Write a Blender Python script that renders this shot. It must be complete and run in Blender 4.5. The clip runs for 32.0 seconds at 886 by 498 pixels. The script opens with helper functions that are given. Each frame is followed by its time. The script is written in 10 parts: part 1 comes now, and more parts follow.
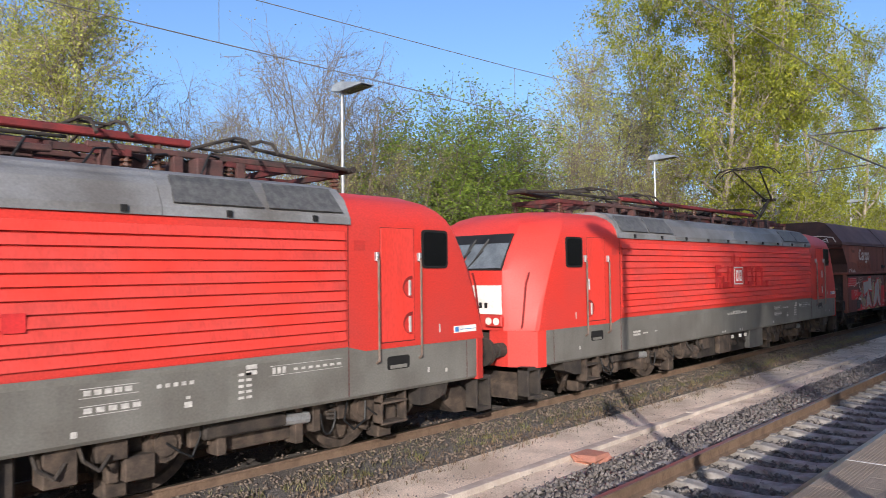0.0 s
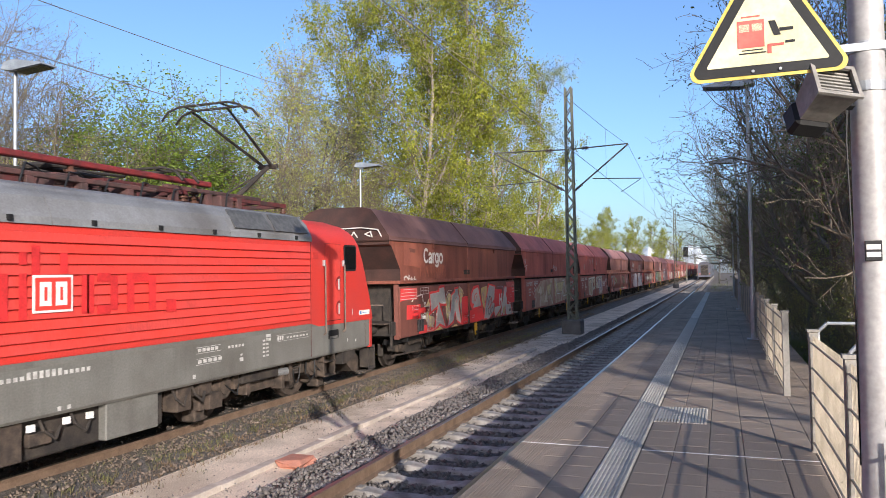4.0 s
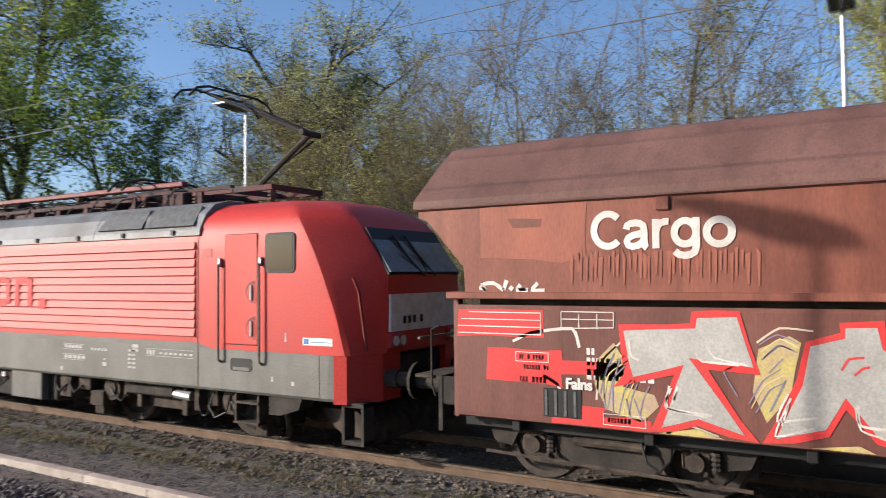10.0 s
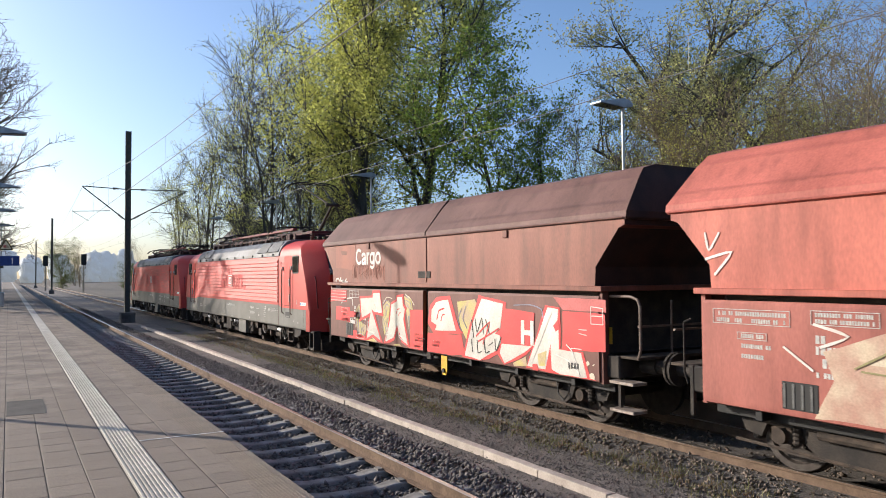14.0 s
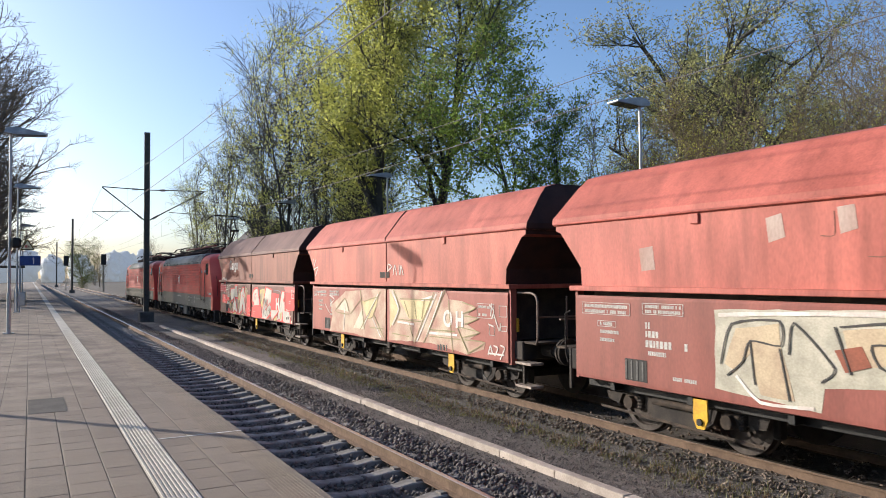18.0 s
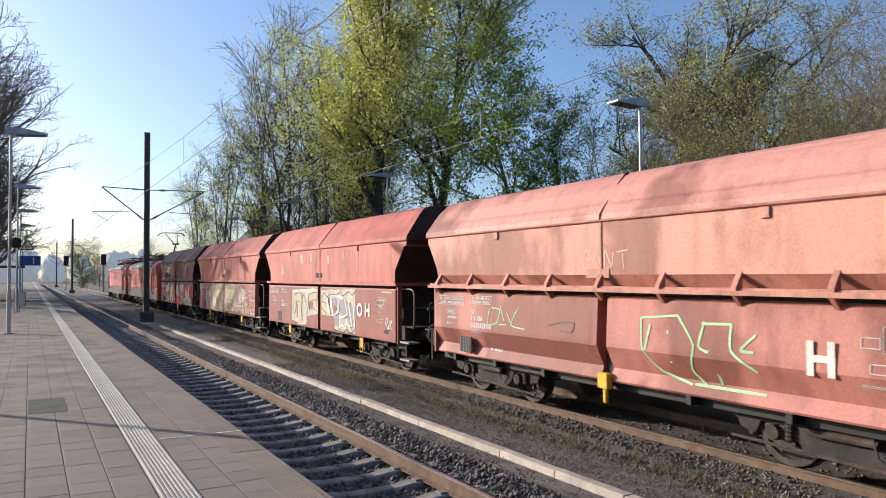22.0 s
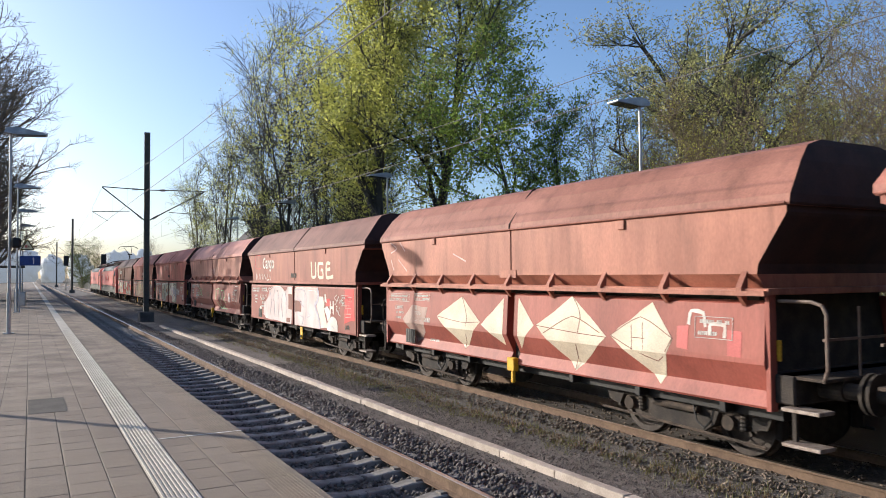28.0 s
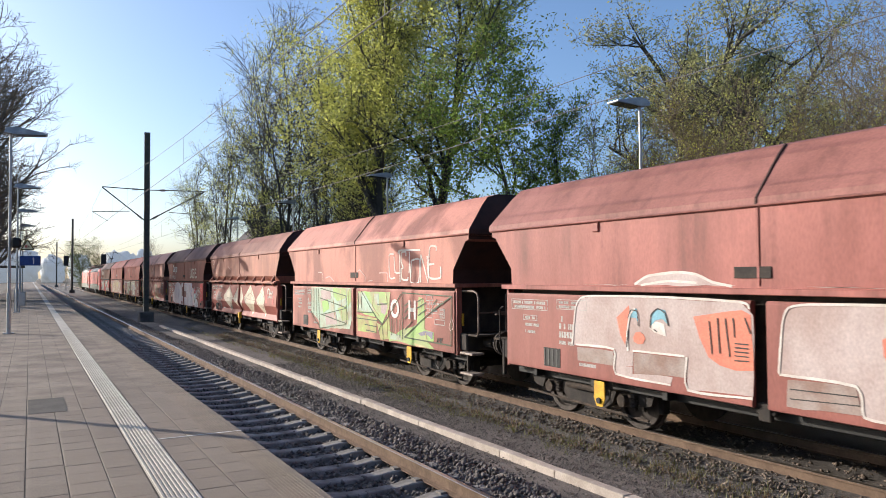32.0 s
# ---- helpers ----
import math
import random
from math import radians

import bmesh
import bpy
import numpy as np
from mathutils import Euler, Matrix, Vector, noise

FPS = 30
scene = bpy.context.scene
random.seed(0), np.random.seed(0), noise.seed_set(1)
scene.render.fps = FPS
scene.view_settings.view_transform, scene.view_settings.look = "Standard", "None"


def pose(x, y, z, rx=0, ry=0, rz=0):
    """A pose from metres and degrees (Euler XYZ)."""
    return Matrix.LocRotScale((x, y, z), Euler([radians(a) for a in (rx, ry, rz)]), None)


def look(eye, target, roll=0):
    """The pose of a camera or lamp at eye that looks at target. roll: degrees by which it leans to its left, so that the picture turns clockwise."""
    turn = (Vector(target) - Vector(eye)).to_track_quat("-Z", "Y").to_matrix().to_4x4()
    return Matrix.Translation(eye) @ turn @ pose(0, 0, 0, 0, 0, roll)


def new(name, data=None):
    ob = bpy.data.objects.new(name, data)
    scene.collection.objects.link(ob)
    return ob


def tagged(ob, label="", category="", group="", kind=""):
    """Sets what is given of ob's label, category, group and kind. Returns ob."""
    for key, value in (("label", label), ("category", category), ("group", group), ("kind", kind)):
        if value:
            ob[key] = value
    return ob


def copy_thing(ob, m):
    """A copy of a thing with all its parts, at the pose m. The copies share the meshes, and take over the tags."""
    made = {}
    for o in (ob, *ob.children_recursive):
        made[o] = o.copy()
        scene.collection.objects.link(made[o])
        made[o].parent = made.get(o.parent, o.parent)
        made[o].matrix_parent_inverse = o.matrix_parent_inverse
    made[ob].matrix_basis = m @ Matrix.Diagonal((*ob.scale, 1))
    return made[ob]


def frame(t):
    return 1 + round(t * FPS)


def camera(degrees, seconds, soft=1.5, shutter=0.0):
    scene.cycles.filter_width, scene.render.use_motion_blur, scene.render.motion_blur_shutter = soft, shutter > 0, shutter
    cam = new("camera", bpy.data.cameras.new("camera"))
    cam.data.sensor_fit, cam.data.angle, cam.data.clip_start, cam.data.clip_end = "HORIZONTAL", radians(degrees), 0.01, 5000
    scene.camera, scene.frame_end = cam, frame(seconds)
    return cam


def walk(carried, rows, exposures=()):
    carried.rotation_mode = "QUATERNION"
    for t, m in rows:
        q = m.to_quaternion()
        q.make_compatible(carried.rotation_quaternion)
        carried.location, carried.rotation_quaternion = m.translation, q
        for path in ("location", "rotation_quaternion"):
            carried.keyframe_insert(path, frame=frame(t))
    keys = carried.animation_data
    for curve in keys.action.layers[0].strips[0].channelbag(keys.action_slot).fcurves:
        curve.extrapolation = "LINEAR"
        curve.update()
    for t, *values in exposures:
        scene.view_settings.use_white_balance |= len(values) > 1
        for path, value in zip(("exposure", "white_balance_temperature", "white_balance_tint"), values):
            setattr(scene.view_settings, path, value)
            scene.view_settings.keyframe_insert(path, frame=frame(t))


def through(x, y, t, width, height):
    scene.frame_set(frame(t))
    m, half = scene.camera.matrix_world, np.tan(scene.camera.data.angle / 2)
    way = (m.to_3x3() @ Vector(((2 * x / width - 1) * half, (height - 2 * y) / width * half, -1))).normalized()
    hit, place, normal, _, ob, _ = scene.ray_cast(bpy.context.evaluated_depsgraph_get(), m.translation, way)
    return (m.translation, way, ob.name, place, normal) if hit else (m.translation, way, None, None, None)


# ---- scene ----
cam = camera(61.74, 32.0, soft=0.45, shutter=0.15)


def aim(yaw, pitch, roll, y):
    """Camera pose on the platform: yaw in degrees from straight across the tracks towards the rear of the train."""
    a, p = radians(yaw), radians(pitch)
    eye = (0.0, y, 2.4)
    return look(eye, (math.sin(a) * math.cos(p), y + math.cos(a) * math.cos(p), 2.4 + math.sin(p)), roll)


walk(cam, [
    (0.0, aim(47.10, 1.80, -0.73, 0.14)),
    (0.5, aim(50.92, 1.77, -0.70, 0.14)),
    (1.0, aim(53.73, 1.78, -0.73, 0.14)),
    (1.5, aim(56.22, 1.80, -0.81, 0.14)),
    (2.0, aim(59.13, 1.79, -0.81, 0.14)),
    (2.5, aim(62.52, 1.77, -0.75, 0.14)),
    (3.0, aim(65.68, 1.78, -0.75, 0.14)),
    (3.5, aim(68.09, 1.80, -0.81, 0.14)),
    (4.0, aim(69.47, 1.81, -0.87, 0.14)),
    (4.5, aim(70.08, 1.82, -0.94, 0.14)),
    (6.5, aim(70.34, 1.82, -0.98, 0.14)),
    (7.0, aim(70.33, 1.82, -0.98, 0.14)),
    (7.5, aim(70.31, 1.82, -0.98, 0.14)),
    (8.0, aim(68.05, 1.84, -0.99, 0.14)),
    (8.2, aim(61.32, 1.85, -0.98, 0.13)),
    (8.3, aim(56.12, 1.86, -0.95, 0.13)),
    (8.4, aim(50.57, 1.87, -0.94, 0.12)),
    (8.5, aim(44.97, 1.88, -0.92, 0.12)),
    (8.6, aim(39.01, 1.85, -0.91, 0.11)),
    (8.7, aim(33.79, 1.84, -0.88, 0.11)),
    (8.8, aim(28.38, 1.88, -0.85, 0.10)),
    (8.9, aim(23.15, 1.94, -0.88, 0.10)),
    (9.0, aim(17.76, 1.98, -0.93, 0.09)),
    (9.1, aim(12.46, 2.00, -0.95, 0.09)),
    (9.2, aim(7.51, 1.97, -0.95, 0.08)),
    (9.3, aim(2.39, 1.96, -0.88, 0.08)),
    (9.4, aim(-2.69, 2.05, -0.71, 0.07)),
    (9.5, aim(-7.61, 2.13, -0.55, 0.07)),
    (9.6, aim(-12.60, 2.11, -0.49, 0.07)),
    (9.7, aim(-17.54, 2.09, -0.48, 0.06)),
    (9.8, aim(-22.34, 2.10, -0.52, 0.06)),
    (10.0, aim(-31.02, 2.06, -0.58, 0.05)),
    (10.3, aim(-41.05, 2.00, -0.56, 0.03)),
    (10.5, aim(-46.12, 1.99, -0.53, 0.02)),
    (10.9, aim(-52.23, 1.99, -0.53, 0.00)),
    (11.0, aim(-53.36, 1.97, -0.53, 0.00)),
    (11.5, aim(-56.55, 1.95, -0.53, 0.00)),
    (12.0, aim(-58.03, 1.94, -0.50, 0.00)),
    (12.5, aim(-58.57, 1.95, -0.45, 0.00)),
    (13.0, aim(-58.90, 1.96, -0.42, 0.00)),
    (13.5, aim(-59.22, 1.96, -0.41, 0.00)),
    (14.0, aim(-59.60, 1.97, -0.40, 0.00)),
    (14.5, aim(-60.04, 1.97, -0.39, 0.00)),
    (16.5, aim(-60.85, 1.97, -0.38, 0.00)),
    (20.0, aim(-60.85, 1.97, -0.38, 0.00)),
    (25.0, aim(-60.85, 1.97, -0.38, 0.00)),
    (32.0, aim(-60.85, 1.97, -0.38, 0.00)),
], exposures=[(0, 0.49, 6150, 14), (2.0, 0.51, 6150, 14), (4.0, 0.63, 6200, 14), (8.0, 0.63, 6200, 14), (9.0, 0.47, 6250, 13), (11.0, 0.48, 6450, 11.5), (32.0, 0.48, 6450, 11.5)])

# ---- world, sun ----
SUN_AZ, SUN_EL = 51.0, 17.0          # shadows fall 51 degrees from +y towards +x
world = bpy.data.worlds.new("sky")
scene.world = world
world.use_nodes = True
wn = world.node_tree.nodes
sky = wn.new("ShaderNodeTexSky")
sky.sky_type, sky.sun_disc = "NISHITA", False
sky.sun_elevation = radians(SUN_EL)
sky.sun_rotation = radians(180 + SUN_AZ)
sky.air_density, sky.dust_density, sky.ozone_density = 0.88, 2.0, 3.9
wn["Background"].inputs["Strength"].default_value = 0.16
world.node_tree.links.new(sky.outputs[0], wn["Background"].inputs[0])
sun = new("sun", bpy.data.lights.new("sun", "SUN"))
sun.data.energy, sun.data.angle, sun.data.color = 4.4, radians(0.55), (1.0, 0.91, 0.79)
sun_to = Vector((math.sin(radians(SUN_AZ)), math.cos(radians(SUN_AZ)), -math.tan(radians(SUN_EL))))
sun.matrix_world = look((-60, -60, 60), Vector((-60, -60, 60)) + sun_to)


# ---- material and mesh helpers ----
def mat(name, col, rough=0.7, metal=0.0, col2=None, scale=4.0, bump=0.1, bscale=40.0, streak=(1, 1, 1), spec=0.4, mix=0.5, tint=False, rand=0.0, coat=0.0, edges=(0.35, 0.65), drip=0.0, speck=0.165):
    """A procedural surface: two colours mixed by noise at two scales, with fine relief. tint: times the object's colour."""
    m = bpy.data.materials.new(name)
    m.use_nodes = True
    n, l = m.node_tree.nodes, m.node_tree.links
    b = n["Principled BSDF"]
    b.inputs["Roughness"].default_value, b.inputs["Metallic"].default_value = rough, metal
    b.inputs["Specular IOR Level"].default_value = spec
    b.inputs["Coat Weight"].default_value = coat
    tc = n.new("ShaderNodeTexCoord")
    mp = n.new("ShaderNodeMapping")
    mp.inputs["Scale"].default_value = streak
    l.new(tc.outputs["Object"], mp.inputs[0])
    if drip:
        oi0, cx, mr = n.new("ShaderNodeObjectInfo"), n.new("ShaderNodeCombineXYZ"), n.new("ShaderNodeMath")
        mr.operation = "MULTIPLY"
        mr.inputs[1].default_value = 60.0
        l.new(oi0.outputs["Random"], mr.inputs[0])
        l.new(mr.outputs[0], cx.inputs[0])
        l.new(cx.outputs[0], mp.inputs["Location"])
    col2 = col2 or tuple(c * 0.7 for c in col)
    n1, n2 = n.new("ShaderNodeTexNoise"), n.new("ShaderNodeTexNoise")
    for k, s in ((n1, scale), (n2, bscale)):
        k.inputs["Scale"].default_value, k.inputs["Detail"].default_value = s, 6
        l.new(mp.outputs[0], k.inputs["Vector"])
    ramp = n.new("ShaderNodeMapRange")
    ramp.inputs["From Min"].default_value, ramp.inputs["From Max"].default_value = edges
    l.new(n1.outputs[0], ramp.inputs[0])
    mx = n.new("ShaderNodeMix")
    mx.data_type = "RGBA"
    mx.inputs[6].default_value, mx.inputs[7].default_value = (*col, 1), (*col2, 1)
    ms = n.new("ShaderNodeMath")
    ms.operation = "MULTIPLY"
    ms.inputs[1].default_value = mix * 2 if mix <= 0.5 else 1.0
    l.new(ramp.outputs[0], ms.inputs[0])
    l.new(ms.outputs[0], mx.inputs[0])
    out = mx.outputs[2]
    fine = n.new("ShaderNodeMapRange")
    fine.inputs["From Min"].default_value, fine.inputs["From Max"].default_value = 0.25, 0.75
    fine.inputs["To Min"].default_value, fine.inputs["To Max"].default_value = 1 - speck * 1.09, 1 + speck * 0.91
    l.new(n2.outputs[0], fine.inputs[0])
    mul = n.new("ShaderNodeMix")
    mul.data_type, mul.blend_type = "RGBA", "MULTIPLY"
    mul.inputs[0].default_value = 1.0
    l.new(out, mul.inputs[6])
    l.new(fine.outputs[0], mul.inputs[7])
    out = mul.outputs[2]
    if drip:
        for scale3, lo, hi, keep in ((5.0, 0.5, 0.72, 1 - drip), (1.1, 0.52, 0.75, 1 - drip * 0.6)):
            mp3, n3, r3, m3 = n.new("ShaderNodeMapping"), n.new("ShaderNodeTexNoise"), n.new("ShaderNodeMapRange"), n.new("ShaderNodeMix")
            mp3.inputs["Scale"].default_value = (1.0, 1.0, 0.12)
            l.new(tc.outputs["Object"], mp3.inputs[0])
            l.new(cx.outputs[0], mp3.inputs["Location"])
            n3.inputs["Scale"].default_value, n3.inputs["Detail"].default_value = scale3, 5
            l.new(mp3.outputs[0], n3.inputs["Vector"])
            r3.inputs["From Min"].default_value, r3.inputs["From Max"].default_value = lo, hi
            r3.inputs["To Min"].default_value, r3.inputs["To Max"].default_value = 1.06, keep
            l.new(n3.outputs[0], r3.inputs[0])
            m3.data_type, m3.blend_type = "RGBA", "MULTIPLY"
            m3.inputs[0].default_value = 1.0
            l.new(out, m3.inputs[6])
            l.new(r3.outputs[0], m3.inputs[7])
            out = m3.outputs[2]
    if tint or rand:
        oi = n.new("ShaderNodeObjectInfo")
        mu = n.new("ShaderNodeMix")
        mu.data_type, mu.blend_type = "RGBA", "MULTIPLY"
        mu.inputs[0].default_value = 1.0
        l.new(out, mu.inputs[6])
        if tint:
            l.new(oi.outputs["Color"], mu.inputs[7])
        else:
            rr = n.new("ShaderNodeMapRange")
            rr.inputs["To Min"].default_value, rr.inputs["To Max"].default_value = 1 - rand, 1 + rand
            l.new(oi.outputs["Random"], rr.inputs[0])
            l.new(rr.outputs[0], mu.inputs[7])
        out = mu.outputs[2]
    l.new(out, b.inputs["Base Color"])
    if bump:
        bp = n.new("ShaderNodeBump")
        bp.inputs["Strength"].default_value, bp.inputs["Distance"].default_value = bump, 0.02
        l.new(n2.outputs[0], bp.inputs["Height"])
        l.new(bp.outputs[0], b.inputs["Normal"])
    return m


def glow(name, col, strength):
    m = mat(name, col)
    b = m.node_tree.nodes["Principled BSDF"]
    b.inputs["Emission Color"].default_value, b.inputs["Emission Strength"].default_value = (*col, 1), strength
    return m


def leafmat(name, col, col2, through=0.45, dark=0.6):
    """Leaves: two greens by leaf, some light passing through."""
    m = bpy.data.materials.new(name)
    m.use_nodes = True
    n, l = m.node_tree.nodes, m.node_tree.links
    b = n["Principled BSDF"]
    b.inputs["Roughness"].default_value = 0.55
    g = n.new("ShaderNodeNewGeometry")
    mx = n.new("ShaderNodeMix")
    mx.data_type = "RGBA"
    mx.inputs[6].default_value, mx.inputs[7].default_value = (*col, 1), (*col2, 1)
    l.new(g.outputs["Random Per Island"], mx.inputs[0])
    tc, nz, mr, mu = n.new("ShaderNodeTexCoord"), n.new("ShaderNodeTexNoise"), n.new("ShaderNodeMapRange"), n.new("ShaderNodeMix")
    nz.inputs["Scale"].default_value, nz.inputs["Detail"].default_value = 1.1, 3
    mr.inputs["From Min"].default_value, mr.inputs["From Max"].default_value = 0.35, 0.65
    mr.inputs["To Min"].default_value, mr.inputs["To Max"].default_value = dark, 1.15
    mu.data_type, mu.blend_type = "RGBA", "MULTIPLY"
    mu.inputs[0].default_value = 1.0
    l.new(tc.outputs["Object"], nz.inputs["Vector"])
    l.new(nz.outputs[0], mr.inputs[0])
    l.new(mx.outputs[2], mu.inputs[6])
    l.new(mr.outputs[0], mu.inputs[7])
    l.new(mu.outputs[2], b.inputs["Base Color"])
    t = n.new("ShaderNodeBsdfTranslucent")
    l.new(mu.outputs[2], t.inputs[0])
    s = n.new("ShaderNodeMixShader")
    s.inputs[0].default_value = through
    l.new(b.outputs[0], s.inputs[1])
    l.new(t.outputs[0], s.inputs[2])
    l.new(s.outputs[0], n["Material Output"].inputs[0])
    return m


def mesh_ob(name, bm, m, parent=None, smooth=False):
    me = bpy.data.meshes.new(name)
    bmesh.ops.recalc_face_normals(bm, faces=bm.faces)
    bm.to_mesh(me)
    bm.free()
    if smooth:
        me.polygons.foreach_set("use_smooth", [True] * len(me.polygons))
    for k in (m if isinstance(m, (list, tuple)) else [m]):
        me.materials.append(k)
    ob = new(name, me)
    ob.parent = parent
    return ob


def part(name, bm, m, parent, label="", smooth=False):
    return tagged(mesh_ob(name, bm, m, parent, smooth), label=label)


def again(ob, m, parent=None):
    """One more piece on the same mesh."""
    o = new(ob.name.split(".")[0], ob.data)
    o.parent = parent or ob.parent
    o.matrix_basis = m
    return o


def empty(name, x=0, y=0, z=0, label="", category="", group="", kind=""):
    e = new(name)
    e.empty_display_size = 0.2
    e.location = (x, y, z)
    return tagged(e, label, category, group, kind)


def box(bm, x0, x1, y0, y1, z0, z1, bevel=0.0, index=0):
    v = [bm.verts.new(p) for p in ((x0, y0, z0), (x1, y0, z0), (x1, y1, z0), (x0, y1, z0), (x0, y0, z1), (x1, y0, z1), (x1, y1, z1), (x0, y1, z1))]
    fs = [bm.faces.new([v[i] for i in q]) for q in ((0, 3, 2, 1), (4, 5, 6, 7), (0, 1, 5, 4), (1, 2, 6, 5), (2, 3, 7, 6), (3, 0, 4, 7))]
    for q in fs:
        q.material_index = index
    if bevel:
        bmesh.ops.bevel(bm, geom=list({e for q in fs for e in q.edges}), offset=bevel, segments=1, affect="EDGES")
    return fs


def boxes(*args, bevel=0.0):
    bm = bmesh.new()
    for a in args:
        box(bm, *a, bevel=bevel)
    return bm


def prism(bm, profile, axis, a, b):
    """Extrudes a closed profile along an axis from a to b. axis x: profile in (y, z); y: (x, z); z: (x, y)."""
    put = {"x": lambda p, s: (s, p[0], p[1]), "y": lambda p, s: (p[0], s, p[1]), "z": lambda p, s: (p[0], p[1], s)}[axis]
    lo, hi = [bm.verts.new(put(p, a)) for p in profile], [bm.verts.new(put(p, b)) for p in profile]
    n = len(profile)
    bm.faces.new(lo[::-1])
    bm.faces.new(hi)
    for i in range(n):
        bm.faces.new((lo[i], lo[(i + 1) % n], hi[(i + 1) % n], hi[i]))
    return lo, hi


def tube(bm, p, q, r0, r1=None, sides=8, cap=True):
    p, q = Vector(p), Vector(q)
    r1 = r0 if r1 is None else r1
    d = (q - p).normalized()
    u = d.orthogonal().normalized()
    w = d.cross(u)
    rings = []
    for c, r in ((p, r0), (q, r1)):
        rings.append([bm.verts.new(c + (u * math.cos(2 * math.pi * i / sides) + w * math.sin(2 * math.pi * i / sides)) * r) for i in range(sides)])
    for i in range(sides):
        bm.faces.new((rings[0][i], rings[0][(i + 1) % sides], rings[1][(i + 1) % sides], rings[1][i]))
    if cap:
        bm.faces.new(rings[0][::-1])
        bm.faces.new(rings[1])


def tubes(pts, r, sides=6):
    bm = bmesh.new()
    for p, q in zip(pts, pts[1:]):
        tube(bm, p, q, r, sides=sides)
    return bm


# ---- materials ----
M_GROUND = mat("bare_ground", (0.16, 0.13, 0.10), 0.95, col2=(0.10, 0.085, 0.06), scale=0.7, bump=0.5, bscale=18)
M_BALLAST = mat("ballast_stone", (0.17, 0.15, 0.135), 0.9, col2=(0.08, 0.07, 0.062), scale=22, bump=0.9, bscale=45, speck=0.5)
M_STONE = mat("loose_stone", (0.20, 0.178, 0.162), 0.9, col2=(0.085, 0.075, 0.068), scale=9, bump=0.4, bscale=60)
M_SAND = mat("pale_trodden_sand", (0.76, 0.63, 0.49), 0.95, col2=(0.46, 0.37, 0.28), scale=1.3, bump=0.6, bscale=60, speck=0.4)
M_STRIPGROUND = mat("compacted_grey_grit", (0.205, 0.175, 0.152), 0.95, col2=(0.13, 0.112, 0.098), scale=1.2, bump=0.6, bscale=60, speck=0.5)
M_CONCRETE = mat("pale_concrete", (0.52, 0.48, 0.42), 0.9, col2=(0.34, 0.31, 0.27), scale=2.0, bump=0.3, bscale=50, rand=0.1)
M_SLAB = mat("platform_slab", (0.33, 0.262, 0.20), 0.85, col2=(0.20, 0.158, 0.122), scale=1.3, bump=0.45, bscale=95, rand=0.09, speck=0.45)
M_TACTILE = mat("tactile_slab", (0.56, 0.52, 0.45), 0.85, col2=(0.38, 0.35, 0.30), scale=3, bump=0.2, bscale=70, rand=0.06)
M_RAIL = mat("rusty_rail_side", (0.12, 0.078, 0.052), 0.85, 0.1, col2=(0.18, 0.12, 0.08), scale=5, bump=0.3)
M_RAILTOP = mat("polished_rail_head", (0.55, 0.50, 0.45), 0.32, 0.9, col2=(0.35, 0.27, 0.2), scale=2, bump=0.02, streak=(0.1, 3, 1))
M_SLEEPER = mat("concrete_sleeper", (0.32, 0.30, 0.275), 0.95, col2=(0.19, 0.17, 0.15), scale=5, bump=0.3, rand=0.12)
M_RED = mat("traffic_red_paint", (0.55, 0.036, 0.024), 0.5, col2=(0.46, 0.045, 0.036), scale=0.8, bump=0.015, spec=0.35)
M_GREY = mat("grey_skirt_paint", (0.145, 0.143, 0.128), 0.5, col2=(0.105, 0.10, 0.088), scale=1.5, bump=0.03, drip=0.08)
M_ROOFGREY = mat("grey_roof_paint", (0.20, 0.205, 0.21), 0.55, col2=(0.11, 0.105, 0.10), scale=1.2, bump=0.04)
M_DARK = mat("dark_underframe", (0.022, 0.019, 0.017), 0.85, 0.0, col2=(0.05, 0.04, 0.032), scale=5, bump=0.3)
M_GLASS = mat("dark_glass", (0.008, 0.009, 0.01), 0.1, spec=0.3, bump=0)
M_WHITE = mat("white_marking", (0.78, 0.76, 0.72), 0.6, col2=(0.6, 0.57, 0.52), scale=6, bump=0.03)
M_BLOTCH = mat("blotchy_faded_paint", (1.12, 1.15, 1.15), 0.65, col2=(0.60, 0.54, 0.52), scale=0.6, edges=(0.46, 0.55), bump=0.05, streak=(1, 1, 0.6), tint=True, drip=0.14)
M_WAGON = mat("weathered_wagon_paint", (1.1, 1.12, 1.12), 0.62, col2=(0.55, 0.46, 0.43), scale=1.3, edges=(0.3, 0.75), bump=0.06, streak=(1, 1, 0.35), tint=True, drip=0.26)
M_GALV = mat("galvanised_steel", (0.45, 0.46, 0.46), 0.45, 0.6, col2=(0.36, 0.37, 0.38), scale=6, bump=0.05)
M_MAST = mat("mast_steel", (0.10, 0.105, 0.095), 0.7, 0.3, col2=(0.16, 0.14, 0.11), scale=5, bump=0.15)
M_WIRE = mat("weathered_copper_wire", (0.22, 0.21, 0.19), 0.5, 0.3, bump=0)
M_BARK = mat("bark", (0.19, 0.155, 0.12), 0.95, col2=(0.10, 0.08, 0.06), scale=6, bump=0.6, bscale=30, streak=(1, 1, 0.3))
M_LEAF = leafmat("spring_leaves", (0.17, 0.24, 0.03), (0.10, 0.17, 0.035))
M_GRASS = leafmat("grass_blades", (0.09, 0.15, 0.03), (0.17, 0.17, 0.06), 0.3)
